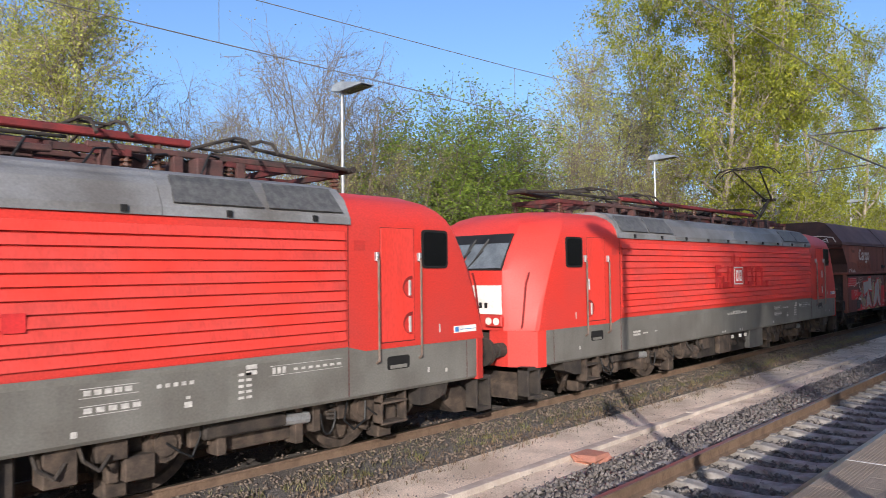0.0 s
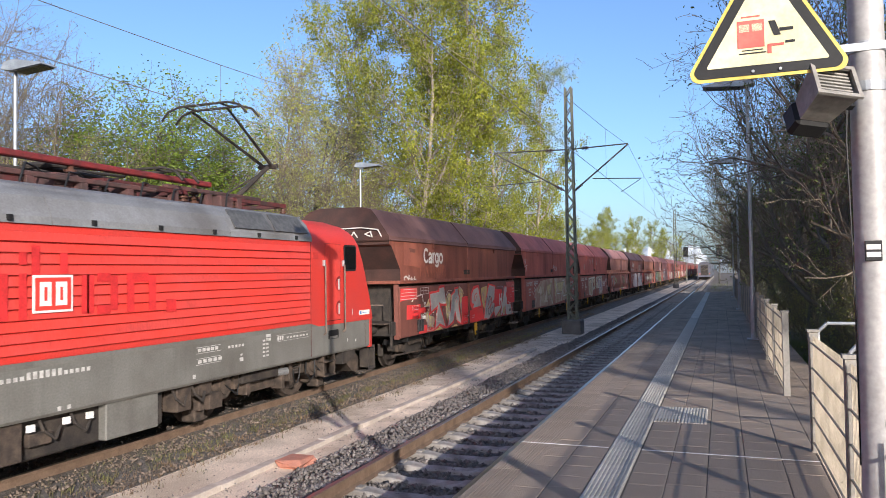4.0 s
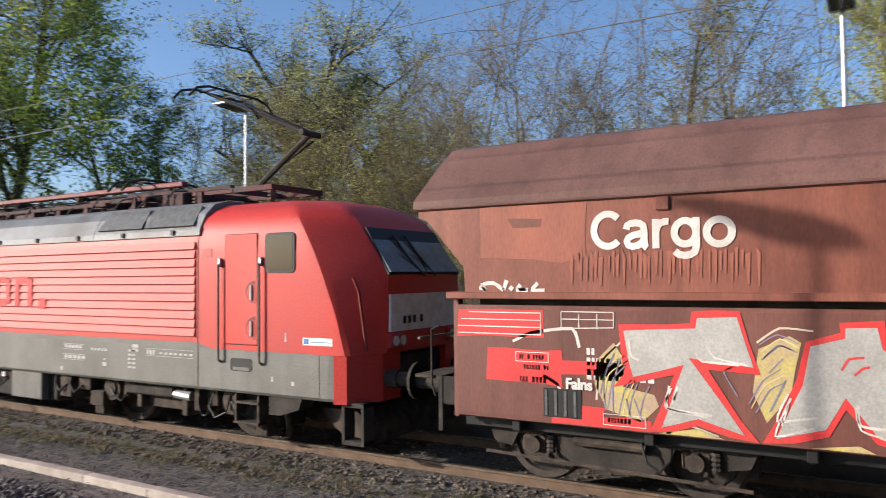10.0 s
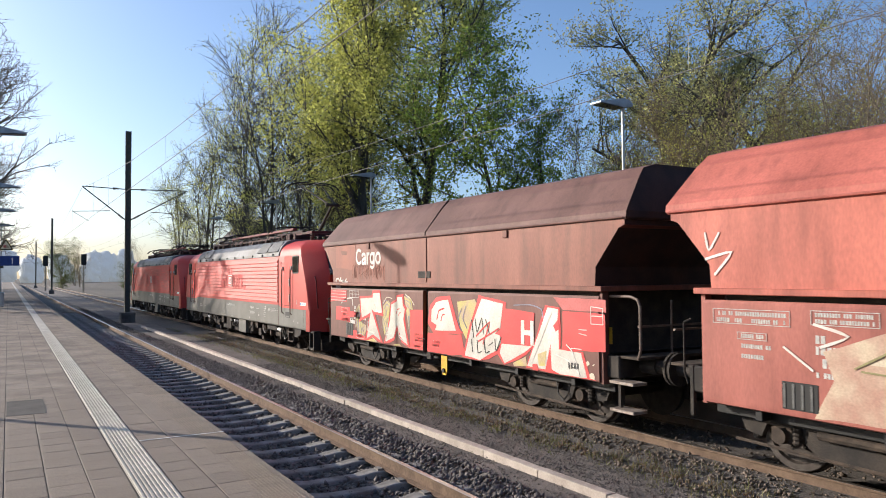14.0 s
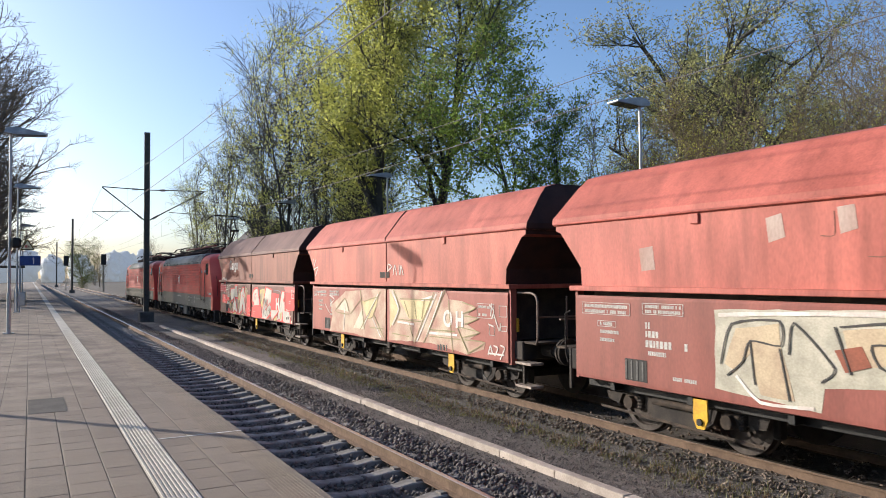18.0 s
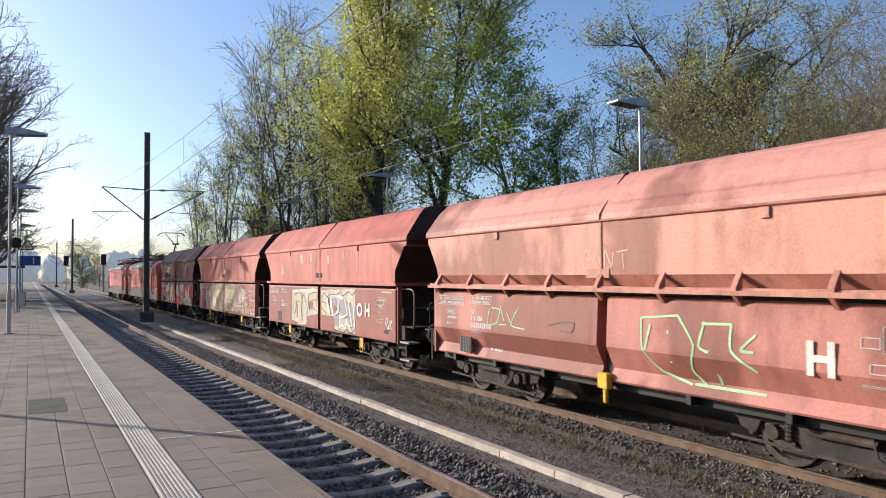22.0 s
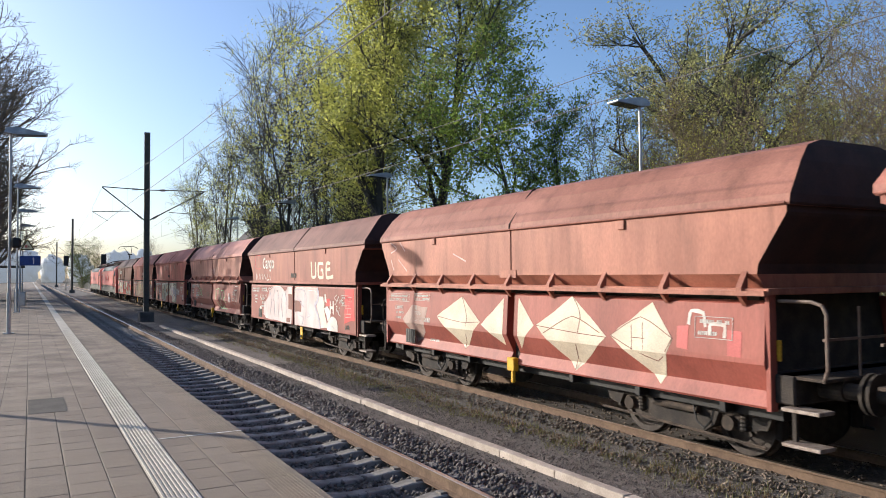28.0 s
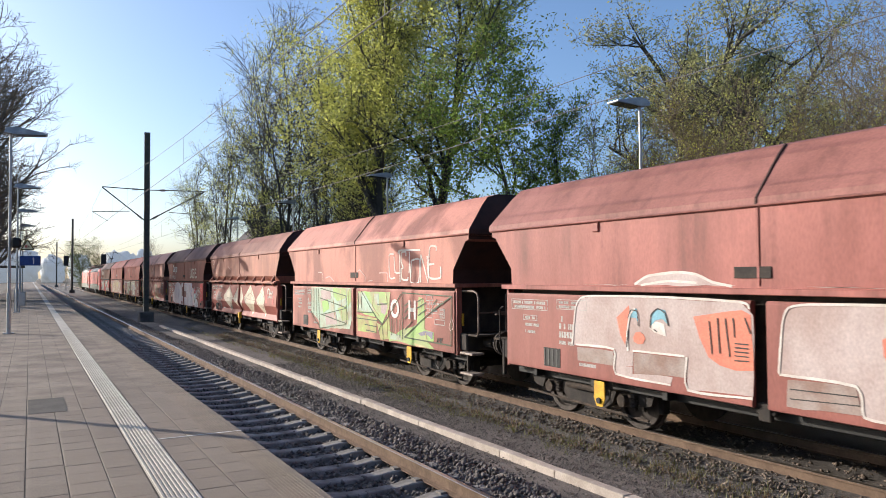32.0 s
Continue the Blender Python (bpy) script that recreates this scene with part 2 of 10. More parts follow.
M_SLABI = mat("platform_slab_far", (0.33, 0.262, 0.20), 0.85, col2=(0.20, 0.158, 0.122), scale=1.3, bump=0.45, bscale=95, speck=0.45)
M_GREYPATCH = mat("dark_cover_metal", (0.085, 0.075, 0.066), 0.9, bump=0.3)
M_JOINT = mat("sand_filled_joint", (0.12, 0.10, 0.08), 0.95, bump=0.1)
M_KERB = mat("whitewashed_kerb", (0.53, 0.46, 0.39), 0.85, col2=(0.36, 0.30, 0.25), scale=3, bump=0.3, rand=0.1)
M_BRICKY = mat("reddish_slab", (0.48, 0.20, 0.13), 0.9, col2=(0.36, 0.17, 0.12), scale=5, bump=0.4)
M_STONEBROWN = mat("brown_loose_stone", (0.20, 0.155, 0.12), 0.9, col2=(0.085, 0.065, 0.05), scale=9, bump=0.4)
M_DRYGRASS = leafmat("dry_weeds", (0.22, 0.19, 0.08), (0.13, 0.14, 0.04), 0.3)
M_BROWNWEED = leafmat("dead_brown_stalks", (0.30, 0.20, 0.11), (0.15, 0.10, 0.06), 0.3)
M_CONCDARK = mat("dark_foundation_concrete", (0.16, 0.145, 0.13), 0.95, col2=(0.1, 0.09, 0.08), scale=3, bump=0.4)
M_MASTG = mat("green_grey_mast_paint", (0.17, 0.18, 0.13), 0.7, 0.1, col2=(0.12, 0.11, 0.08), scale=6, bump=0.2)
M_LAMPHEAD = mat("lamp_housing", (0.36, 0.40, 0.44), 0.4, 0.3, bump=0.02)
M_LAMPGLASS = mat("lamp_cover", (0.06, 0.06, 0.065), 0.25, bump=0)
M_POLE = mat("pole_grey_paint", (0.40, 0.385, 0.37), 0.55, 0.1, col2=(0.33, 0.315, 0.30), scale=3, bump=0.05)
M_SIGNYEL = mat("sign_yellow", (0.78, 0.60, 0.12), 0.5, bump=0)
M_SIGNPALE = mat("sign_pale_yellow", (0.82, 0.74, 0.44), 0.5, bump=0)
M_SIGNPALE2 = mat("sign_window", (0.80, 0.62, 0.42), 0.5, bump=0)
M_SIGNRED = mat("sign_faded_red", (0.62, 0.13, 0.10), 0.5, bump=0)
M_SPEAKER = mat("speaker_grey", (0.28, 0.26, 0.23), 0.6, col2=(0.2, 0.19, 0.17), scale=8, bump=0.05)
M_FENCE = mat("beige_fence_slats", (0.45, 0.385, 0.295), 0.7, col2=(0.30, 0.26, 0.19), scale=3, bump=0.1)
M_FENCEPOST = mat("fence_post", (0.30, 0.28, 0.245), 0.6, 0.3, bump=0.1)
M_BLUEBOARD = mat("blue_board", (0.02, 0.06, 0.25), 0.4, bump=0)
M_TRAINWHITE = mat("train_grey_blue", (0.07, 0.075, 0.095), 0.5, col2=(0.10, 0.10, 0.12), scale=1, bump=0.02)
M_BRICKWALL = mat("brick_wall", (0.30, 0.15, 0.10), 0.9, col2=(0.22, 0.12, 0.09), scale=3, bump=0.3)
M_ROOFTILE = mat("dark_roof_tiles", (0.08, 0.065, 0.06), 0.8, bump=0.4)
SIGN_AT, SIGN_TURN = (3.2, -0.05, 3.34), (0.0, 0.0, 0.0)
M_RIB = mat("red_side_plank", (0.62, 0.040, 0.026), 0.55, col2=(0.46, 0.05, 0.040), scale=0.8, bump=0.02, spec=0.35, streak=(1, 1, 0.3), drip=0.1)
M_SEAM = mat("dark_panel_joint", (0.10, 0.02, 0.018), 0.8, bump=0)
M_RECESS = mat("shaded_recess_red", (0.20, 0.018, 0.016), 0.6, bump=0.02)
M_LETTER = mat("faded_letter_red", (0.60, 0.03, 0.03), 0.6, bump=0.02)
M_MARK = mat("small_grey_white_stencil", (0.55, 0.54, 0.50), 0.6, col2=(0.32, 0.31, 0.29), scale=20, bump=0.02)
P_PLATEBLUE = mat("plate_blue", (0.06, 0.2, 0.45), 0.5, bump=0)
M_SOOT = mat("sooty_roof_gear", (0.05, 0.032, 0.03), 0.85, col2=(0.09, 0.04, 0.036), scale=6, bump=0.1)
M_DULLRED = mat("sooty_red_busbar", (0.20, 0.024, 0.024), 0.6, col2=(0.10, 0.022, 0.022), scale=4, bump=0.05)
M_NOSERED = mat("dull_red_paint", (0.46, 0.03, 0.024), 0.5, col2=(0.37, 0.035, 0.028), scale=2, bump=0.02)
M_BLACK = mat("black_rubber", (0.012, 0.012, 0.012), 0.6, bump=0.05)
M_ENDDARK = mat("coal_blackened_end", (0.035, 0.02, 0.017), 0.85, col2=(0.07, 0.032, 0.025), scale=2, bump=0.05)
M_STEEL = mat("grimy_wheel_steel", (0.075, 0.062, 0.053), 0.55, 0.35, col2=(0.04, 0.032, 0.027), scale=9, bump=0.1)
M_HANDRAIL = mat("worn_handrail_paint", (0.13, 0.085, 0.065), 0.6, 0.1, col2=(0.18, 0.14, 0.115), scale=7, bump=0.1)
M_STEPSTEEL = mat("worn_step_grating", (0.34, 0.29, 0.25), 0.6, 0.3, col2=(0.20, 0.15, 0.12), scale=9, bump=0.4)
M_BROWNDIRT = mat("brake_dust_brown", (0.085, 0.062, 0.046), 0.9, col2=(0.032, 0.025, 0.02), scale=6, bump=0.3)
M_GRILLE = mat("grey_grille", (0.13, 0.13, 0.125), 0.6, 0.3, col2=(0.08, 0.08, 0.08), scale=12, bump=0.2)
M_CERAMIC = mat("brown_insulator", (0.10, 0.045, 0.03), 0.3, bump=0.02)
M_YELLOW = mat("yellow_paint", (0.72, 0.42, 0.02), 0.5, col2=(0.55, 0.3, 0.02), scale=6, bump=0.03)
M_LAMP = mat("lamp_glass", (0.75, 0.75, 0.68), 0.1, bump=0)
M_BLIND = mat("window_blind", (0.22, 0.23, 0.2), 0.7, bump=0.02)
mat_red_dirty = mat("sooty_red_paint", (0.11, 0.02, 0.02), 0.75, col2=(0.04, 0.024, 0.022), scale=4, bump=0.1)
# the sky's reflection is put into the glass as a pale base colour
M_WINDSCREEN = mat("windscreen_glass", (0.14, 0.16, 0.175), 0.1, spec=0.45, bump=0)
P_RUSTLIGHT = mat("sun_bleached_rust", (0.33, 0.105, 0.065), 0.65, col2=(0.26, 0.085, 0.055), scale=2.5, bump=0.03, streak=(1, 1, 0.3))
P_RUSTDARK = mat("dark_rust_stain", (0.15, 0.06, 0.042), 0.7, col2=(0.2, 0.075, 0.05), scale=3, bump=0.03, streak=(1, 1, 0.3))


# ---- ground, tracks and platforms ----
Z_G = -0.32            # ground beside the tracks; the rail heads are at height 0
Z_P = 0.76             # platform surface
Y_N, Y_F = 3.61, 9.03  # centre lines of the two tracks


def sheet(name, x0, x1, nx, profile, m, wob=0.0, kind="structure", label="", category=""):
    """A strip of ground along x with a cross profile of (y, z), a little uneven."""
    verts, faces = [], []
    k = len(profile)
    for i in range(nx + 1):
        x = x0 + (x1 - x0) * i / nx
        for j, (y, z) in enumerate(profile):
            w = wob * noise.noise((x * 0.35, y * 0.9, 3.0)) if 0 < j < k - 1 else 0
            verts.append((x, y, z + w))
    for i in range(nx):
        for j in range(k - 1):
            a = i * k + j
            faces.append((a, a + k, a + k + 1, a + 1))
    me = bpy.data.meshes.new(name)
    me.from_pydata(verts, [], faces)
    me.materials.append(m)
    me.polygons.foreach_set("use_smooth", [True] * len(faces))
    return tagged(new(name, me), label, category, kind=kind)


xs_far = [-1500, -600, -260, 260, 600, 1500]
sheet("ground", -1500, 1500, 60, [(-1500, -0.4), (-300, -0.4), (-60, -0.4), (-4, -0.38), (16, -0.36), (60, -0.4), (300, -0.4), (1500, -0.4)], M_GROUND, label="bare earth and dry grass round the railway", category="ground")
sheet("track_bed", -300, 300, 1200, [(1.9, -0.36), (2.1, -0.25), (4.3, -0.245), (4.5, -0.20), (4.85, -0.19), (5.2, -0.22), (5.5, -0.27)], M_BALLAST, 0.02, label="dark crushed-stone ballast under the platform track", category="ballast")
sheet("sandy_strip", 0, 300, 600, [(5.4, -0.28), (5.7, -0.27), (6.1, -0.27), (6.8, -0.26), (7.2, -0.26)], M_SAND, 0.025, label="pale trodden sandy strip between the two tracks", category="ground")
sheet("gritty_strip", -300, 0, 600, [(5.4, -0.28), (5.7, -0.27), (6.1, -0.27), (6.8, -0.27), (7.2, -0.27)], M_STRIPGROUND, 0.025, label="grey gritty strip between the two tracks", category="ground")
sheet("track_bed_far", -300, 300, 1200, [(7.05, -0.28), (7.4, -0.23), (7.8, -0.15), (8.18, -0.13), (8.35, -0.14), (9.7, -0.16), (10.2, -0.16), (10.75, -0.3)], M_BALLAST, 0.02, label="brownish weedy ballast under the freight track", category="ballast")


def rail_line(name, y, x0, x1):
    e = empty(name, 0, y, 0, "rusty steel rail with a shiny worn head", "rail", kind="structure")
    bm = bmesh.new()
    prism(bm, [(-0.07, -0.172), (0.07, -0.172), (0.07, -0.16), (0.012, -0.14), (0.012, -0.04), (0.036, -0.03), (0.036, -0.006), (-0.036, -0.006), (-0.036, -0.03), (-0.012, -0.04), (-0.012, -0.14), (-0.07, -0.16)], "x", x0, x1)
    part("web", bm, M_RAIL, e)
    bm = bmesh.new()
    prism(bm, [(-0.034, -0.006), (0.034, -0.006), (0.034, -0.004), (0.028, 0.0), (-0.028, 0.0), (-0.034, -0.004)], "x", x0, x1)
    part("head", bm, M_RAILTOP, e)
    return e


for yc in (Y_N, Y_F):
    for s in (-0.753, 0.753):
        rail_line("rail", yc + s, -300, 300)


def sleeper_mesh():
    """A concrete sleeper: sloped sides, raised rail seats, a lower waist."""
    bm = bmesh.new()
    rows = [(-1.3, 0.10, -0.20), (-1.27, 0.115, -0.182), (-0.99, 0.115, -0.166), (-0.52, 0.115, -0.168), (-0.32, 0.10, -0.196), (0.32, 0.10, -0.196), (0.52, 0.115, -0.168), (0.99, 0.115, -0.166), (1.27, 0.115, -0.182), (1.3, 0.10, -0.20)]
    rings = [[bm.verts.new(p) for p in ((-0.15, y, -0.36), (-w, y, z - 0.012), (-w + 0.02, y, z), (w - 0.02, y, z), (w, y, z - 0.012), (0.15, y, -0.36))] for y, w, z in rows]
    for a, b in zip(rings, rings[1:]):
        for i in range(6):
            bm.faces.new((a[i], a[(i + 1) % 6], b[(i + 1) % 6], b[i]))
    bm.faces.new(rings[0])
    bm.faces.new(rings[-1][::-1])
    for y in (-0.753, 0.753):
        for k in (-1, 1):
            box(bm, -0.06, 0.06, y + k * 0.11 - 0.04, y + k * 0.11 + 0.04, -0.17, -0.145)
    return bm


SLEEPER = 0.63
track = empty("sleeper_row", 0, Y_N, 0, "pale concrete sleepers half sunk in ballast", "sleepers", kind="structure")
first = part("sleeper", sleeper_mesh(), M_SLEEPER, track)
first.location.x = -60
for i in range(1, 190):
    again(first, pose(-60 + i * SLEEPER, 0, 0, 0, 0, random.uniform(-0.6, 0.6)))
for nm, yc, ranges in (("sleepers_distant", Y_N, ((-260, -60.6), (60, 260))), ("sleepers_far_track", Y_F, ((-150, 150),))):
    bm = bmesh.new()
    for a, b in ranges:
        x = a
        while x < b:
            box(bm, x - 0.12, x + 0.12, yc - 1.3, yc + 1.3, -0.36, -0.172)
            x += SLEEPER
    tagged(mesh_ob(nm, bm, M_SLEEPER), "concrete sleepers along the track", "sleepers", kind="stuff")

# near platform
plat = empty("platform", 0, 0, 0, "grey slab-paved station platform with a ribbed guide strip", "platform", kind="structure")
part("platform_body", boxes((-300, 56, -1.2, 1.93, -0.4, Z_P - 0.06)), M_SLAB, plat)
part("platform_body", boxes((-300, -28, -2.6, -1.2, -0.4, Z_P - 0.06)), M_SLAB, plat)
# far platform behind the train
part("platform_body", boxes((-82, 70, 10.78, 15.2, -0.4, Z_P)), M_SLAB, empty("platform_far", 0, 0, 0, "platform behind the freight track", "platform", kind="structure"))


# ---- trees ----
def tube_mesh(name, segs, sides, m):
    """Tapered sticks joined into one mesh: segs of (p, q, r0, r1)."""
    P = np.array([s[0] for s in segs], float)
    Q = np.array([s[1] for s in segs], float)
    R0 = np.array([s[2] for s in segs])[:, None, None]
    R1 = np.array([s[3] for s in segs])[:, None, None]
    d = Q - P
    d /= np.maximum(np.linalg.norm(d, axis=1, keepdims=True), 1e-6)
    ref = np.where(np.abs(d[:, 2:3]) > 0.9, np.array([[1.0, 0, 0]]), np.array([[0, 0, 1.0]]))
    u = np.cross(d, ref)
    u /= np.linalg.norm(u, axis=1, keepdims=True)
    w = np.cross(d, u)
    a = np.arange(sides) * 2 * np.pi / sides
    ring = u[:, None] * np.cos(a)[None, :, None] + w[:, None] * np.sin(a)[None, :, None]
    V = np.concatenate([P[:, None] + ring * R0, Q[:, None] + ring * R1], 1).reshape(-1, 3)
    i = np.arange(sides)
    q = np.stack([i, (i + 1) % sides, (i + 1) % sides + sides, i + sides], 1)
    F = (np.arange(len(segs))[:, None, None] * 2 * sides + q[None]).reshape(-1, 4)
    return poly_mesh(name, V, F, m, True)


def poly_mesh(name, V, F, m, smooth=False):
    me = bpy.data.meshes.new(name)
    n, k = F.shape
    me.vertices.add(len(V))
    me.vertices.foreach_set("co", V.astype(np.float32).ravel())
    me.loops.add(n * k)
    me.loops.foreach_set("vertex_index", F.astype(np.int32).ravel())
    me.polygons.add(n)
    me.polygons.foreach_set("loop_start", np.arange(0, n * k, k, dtype=np.int32))
    me.update(calc_edges=True)
    if smooth:
        me.polygons.foreach_set("use_smooth", [True] * n)
    me.materials.append(m)
    return me


def leaf_mesh(name, C, size, rng, m, flat=0.0):
    """Pointed leaves round the centres C."""
    n = len(C)
    a = rng.normal(size=(n, 3))
    a /= np.linalg.norm(a, axis=1, keepdims=True)
    b = np.cross(a, rng.normal(size=(n, 3)))
    b /= np.linalg.norm(b, axis=1, keepdims=True)
    s = size * rng.uniform(0.6, 1.3, (n, 1))
    V = np.stack([C - a * s, C + b * s * 0.55, C + a * s, C - b * s * 0.55], 1).reshape(-1, 3)
    return poly_mesh(name, V, np.arange(4 * n).reshape(-1, 4), m)


def bend(rng, p, d, length, n, r0, r1, wob, lift, segs):
    """A limb as a chain of sticks; returns its points and directions."""
    pts = [(p, d)]
    for i in range(n):
        d = d + rng.normal(size=3) * wob + np.array([0, 0, lift])
        d = d / np.linalg.norm(d)
        q = p + d * length / n
        segs.append((p, q, r0 + (r1 - r0) * i / n, r0 + (r1 - r0) * (i + 1) / n))
        p = q
        pts.append((p, d))
    return pts


def grow(seed, height=10.0, clear=0.25, limbs=14, reach=0.33, up=0.5, twigs=5, twig_len=0.12, stems=1, lean=0.05, cone=0.0, girth=0.014, fine=3, slender=1.0):
    """A tree's sticks and the tips that carry leaves, for a crown of the given habit."""
    rng = np.random.default_rng(seed)
    segs, thin, tips = [], [], []
    for s in range(stems):
        base = np.array([rng.normal() * 0.25 * (stems > 1), rng.normal() * 0.25 * (stems > 1), 0.0])
        d = np.array([rng.normal() * lean * (1 + stems * 0.6), rng.normal() * lean * (1 + stems * 0.6), 1.0])
        d /= np.linalg.norm(d)
        h = height * (1 if s == 0 else rng.uniform(0.65, 0.95))
        r = girth * h / (1 if stems == 1 else 1.7)
        trunk = bend(rng, base, d, h, 10, r, r * 0.12, 0.05, 0.06, segs)
        for k in range(limbs):
            f = clear + (1 - clear) * (k + rng.uniform(0, 0.9)) / limbs
            i = min(int(f * 10), 9)
            p = trunk[i][0] + (trunk[i + 1][0] - trunk[i][0]) * (f * 10 - i)
            a = rng.uniform(0, 2 * np.pi)
            d = np.array([np.cos(a), np.sin(a), up * rng.uniform(0.6, 1.5)])
            d /= np.linalg.norm(d)
            shape = (1 - f) * 1.2 + 0.08 if cone else np.sqrt(max(0.05, 1 - ((f - 0.55) / 0.55) ** 2))
            ln = height * reach * shape * rng.uniform(0.7, 1.15)
            rl = max(0.012, r * (1 - f) * 0.55 + 0.006)
            limb = bend(rng, p, d, ln, 5, rl, 0.008, 0.16, 0.08, segs)
            for j in range(1, 6):
                for _ in range(twigs):
                    p2, d2 = limb[j]
                    d3 = d2 + rng.normal(size=3) * 0.7
                    d3 /= np.linalg.norm(d3)
                    tw = bend(rng, p2, d3, height * twig_len * rng.uniform(0.5, 1.2), 2, 0.013 * slender, 0.007 * slender, 0.2, 0.1, thin)
                    tips.append(tw[1][0])
                    tips.append(tw[2][0])
                    for _ in range(fine):
                        d4 = tw[1][1] + rng.normal(size=3) * 0.8
                        d4 /= np.linalg.norm(d4)
                        q = tw[1][0] + (tw[2][0] - tw[1][0]) * rng.uniform(0, 1)
                        e = q + d4 * height * twig_len * rng.uniform(0.3, 0.7)
                        thin.append((q, e, 0.008 * slender, 0.004 * slender))
                        tips.append(e)
    return rng, segs, thin, np.array(tips)


def spread_grow(seed, height=10.0, clear=0.3, mains=6, reach=0.5, rise=0.8, girth=0.03, wander=0.22, kids=(7, 6, 5), lens=(0.5, 0.42, 0.4), stems=1):
    """An old tree of wandering limbs that fork again and again, down to fine twigs."""
    rng = np.random.default_rng(seed)
    segs, thin, tips = [], [], []

    def fork(p, d, length, r, level):
        last = level == len(kids)
        n = 5 if level < 2 else 3
        out = thin if level >= 2 else segs
        pts = bend(rng, p, d, length, n, r, max(0.004, r * 0.3), wander, 0.05 if level else 0.1, out)
        tips.append(pts[-1][0])
        if last:
            tips.append(pts[1][0])
            return
        for k in range(kids[level]):
            f = 0.25 + 0.75 * (k + rng.uniform(0.1, 0.9)) / kids[level]
            i = min(int(f * n), n - 1)
            q = pts[i][0] + (pts[i + 1][0] - pts[i][0]) * (f * n - i)
            d2 = pts[i][1] + rng.normal(size=3) * (0.62 if level else 0.7)
            d2[2] += 0.1
            d2 /= np.linalg.norm(d2)
            fork(q, d2, length * lens[level] * rng.uniform(0.7, 1.25), max(0.006, r * (1 - 0.6 * f) * 0.55), level + 1)

    for s in range(stems):
        base = np.array([rng.normal() * 0.3, rng.normal() * 0.3, 0.0]) if stems > 1 else np.zeros(3)
        d = np.array([rng.normal() * 0.1, rng.normal() * 0.1, 1.0])
        r = height * girth / (1 if stems == 1 else 1.5)
        trunk = bend(rng, base, d / np.linalg.norm(d), height * 0.62, 6, r, r * 0.45, 0.07, 0.05, segs)
        turn = rng.uniform(0, 6.28)
        for k in range(mains):
            f = clear / 0.62 + (1 - clear / 0.62) * (k + rng.uniform(0.2, 1.0)) / mains
            i = min(int(f * 6), 5)
            q = trunk[i][0] + (trunk[i + 1][0] - trunk[i][0]) * (f * 6 - i)
            a = turn + k * 2.4 + rng.normal() * 0.3
            d = np.array([np.cos(a), np.sin(a), rise * rng.uniform(0.6, 1.3) + 0.9 * max(0.0, f - 0.6)])
            fork(q, d / np.linalg.norm(d), height * reach * rng.uniform(0.8, 1.1), r * (0.62 - 0.2 * f), 0)
    return rng, segs, thin, np.array(tips)


def tree_kind(name, seed, leaves, leaf, spread, leaf_m, bark_m, label, category="tree", clumps=0, **habit):
    """One tree built at the origin, 10 m high, in parts: trunk with limbs, twigs, crown of leaves, in clumps or evenly."""
    rng, segs, thin, tips = spread_grow(seed, **habit) if "mains" in habit else grow(seed, **habit)
    e = empty(name, 0, 0, 0, label, category)
    for nm, me in (("trunk", tube_mesh("trunk", segs, 6, bark_m)), ("branchwork", tube_mesh("branchwork", thin, 3, bark_m))):
        o = new(nm, me)
        o.parent = e
        if nm == "branchwork":
            o["kind"] = "stuff"
    if clumps:
        tips = tips[rng.integers(0, len(tips), clumps)]
    if leaves:
        C = tips[rng.integers(0, len(tips), leaves)] + rng.normal(size=(leaves, 3)) * spread
        o = new("crown", leaf_mesh("crown", C, leaf, rng, leaf_m))
        o.parent = e
    return e


def plant(kind, rows, group, wide=1.0):
    """Copies of a tree at (x, y, height), each turned and stretched a little differently."""
    rnd = random.Random(len(rows) * 7 + len(group))
    for k, (x, y, h) in enumerate(rows):
        src = kind[k % len(kind)]
        o = copy_thing(src, pose(x, y, Z_G - 0.1, 0, 0, rnd.uniform(0, 360)))
        s = h / 10.0
        w = s * rnd.uniform(0.85, 1.1) if h < 14 else s * rnd.uniform(0.72, 0.9)
        o.scale = (w * wide, w * wide, s)
        tagged(o, group=group)


L_YELLOW = leafmat("yellow_green_leaves", (0.47, 0.47, 0.05), (0.22, 0.26, 0.035), 0.5, 0.5)
L_FRESH = leafmat("fresh_green_leaves", (0.60, 0.60, 0.16), (0.36, 0.39, 0.10), 0.6, 0.7)
L_MAPLE = leafmat("broad_green_leaves", (0.31, 0.43, 0.08), (0.15, 0.23, 0.045), 0.6)
L_HAZEL = leafmat("hazel_leaves", (0.30, 0.38, 0.05), (0.15, 0.23, 0.035), 0.5)
L_OLIVE = leafmat("olive_buds", (0.42, 0.42, 0.16), (0.20, 0.21, 0.08), 0.6)
L_OAK = leafmat("small_olive_leaves", (0.50, 0.50, 0.20), (0.32, 0.31, 0.14), 0.65, 0.75)
L_BUD = leafmat("olive_brown_buds", (0.42, 0.38, 0.13), (0.26, 0.20, 0.09), 0.55)
L_IVY = leafmat("dark_ivy_leaves", (0.16, 0.20, 0.05), (0.08, 0.105, 0.03), 0.45)
L_WILLOW = leafmat("yellow_willow_leaves", (0.52, 0.47, 0.09), (0.33, 0.30, 0.07), 0.55)
M_BARKGREY = mat("grey_bark", (0.40, 0.34, 0.27), 0.95, col2=(0.22, 0.18, 0.14), scale=7, bump=0.5, bscale=30, streak=(1, 1, 0.3))
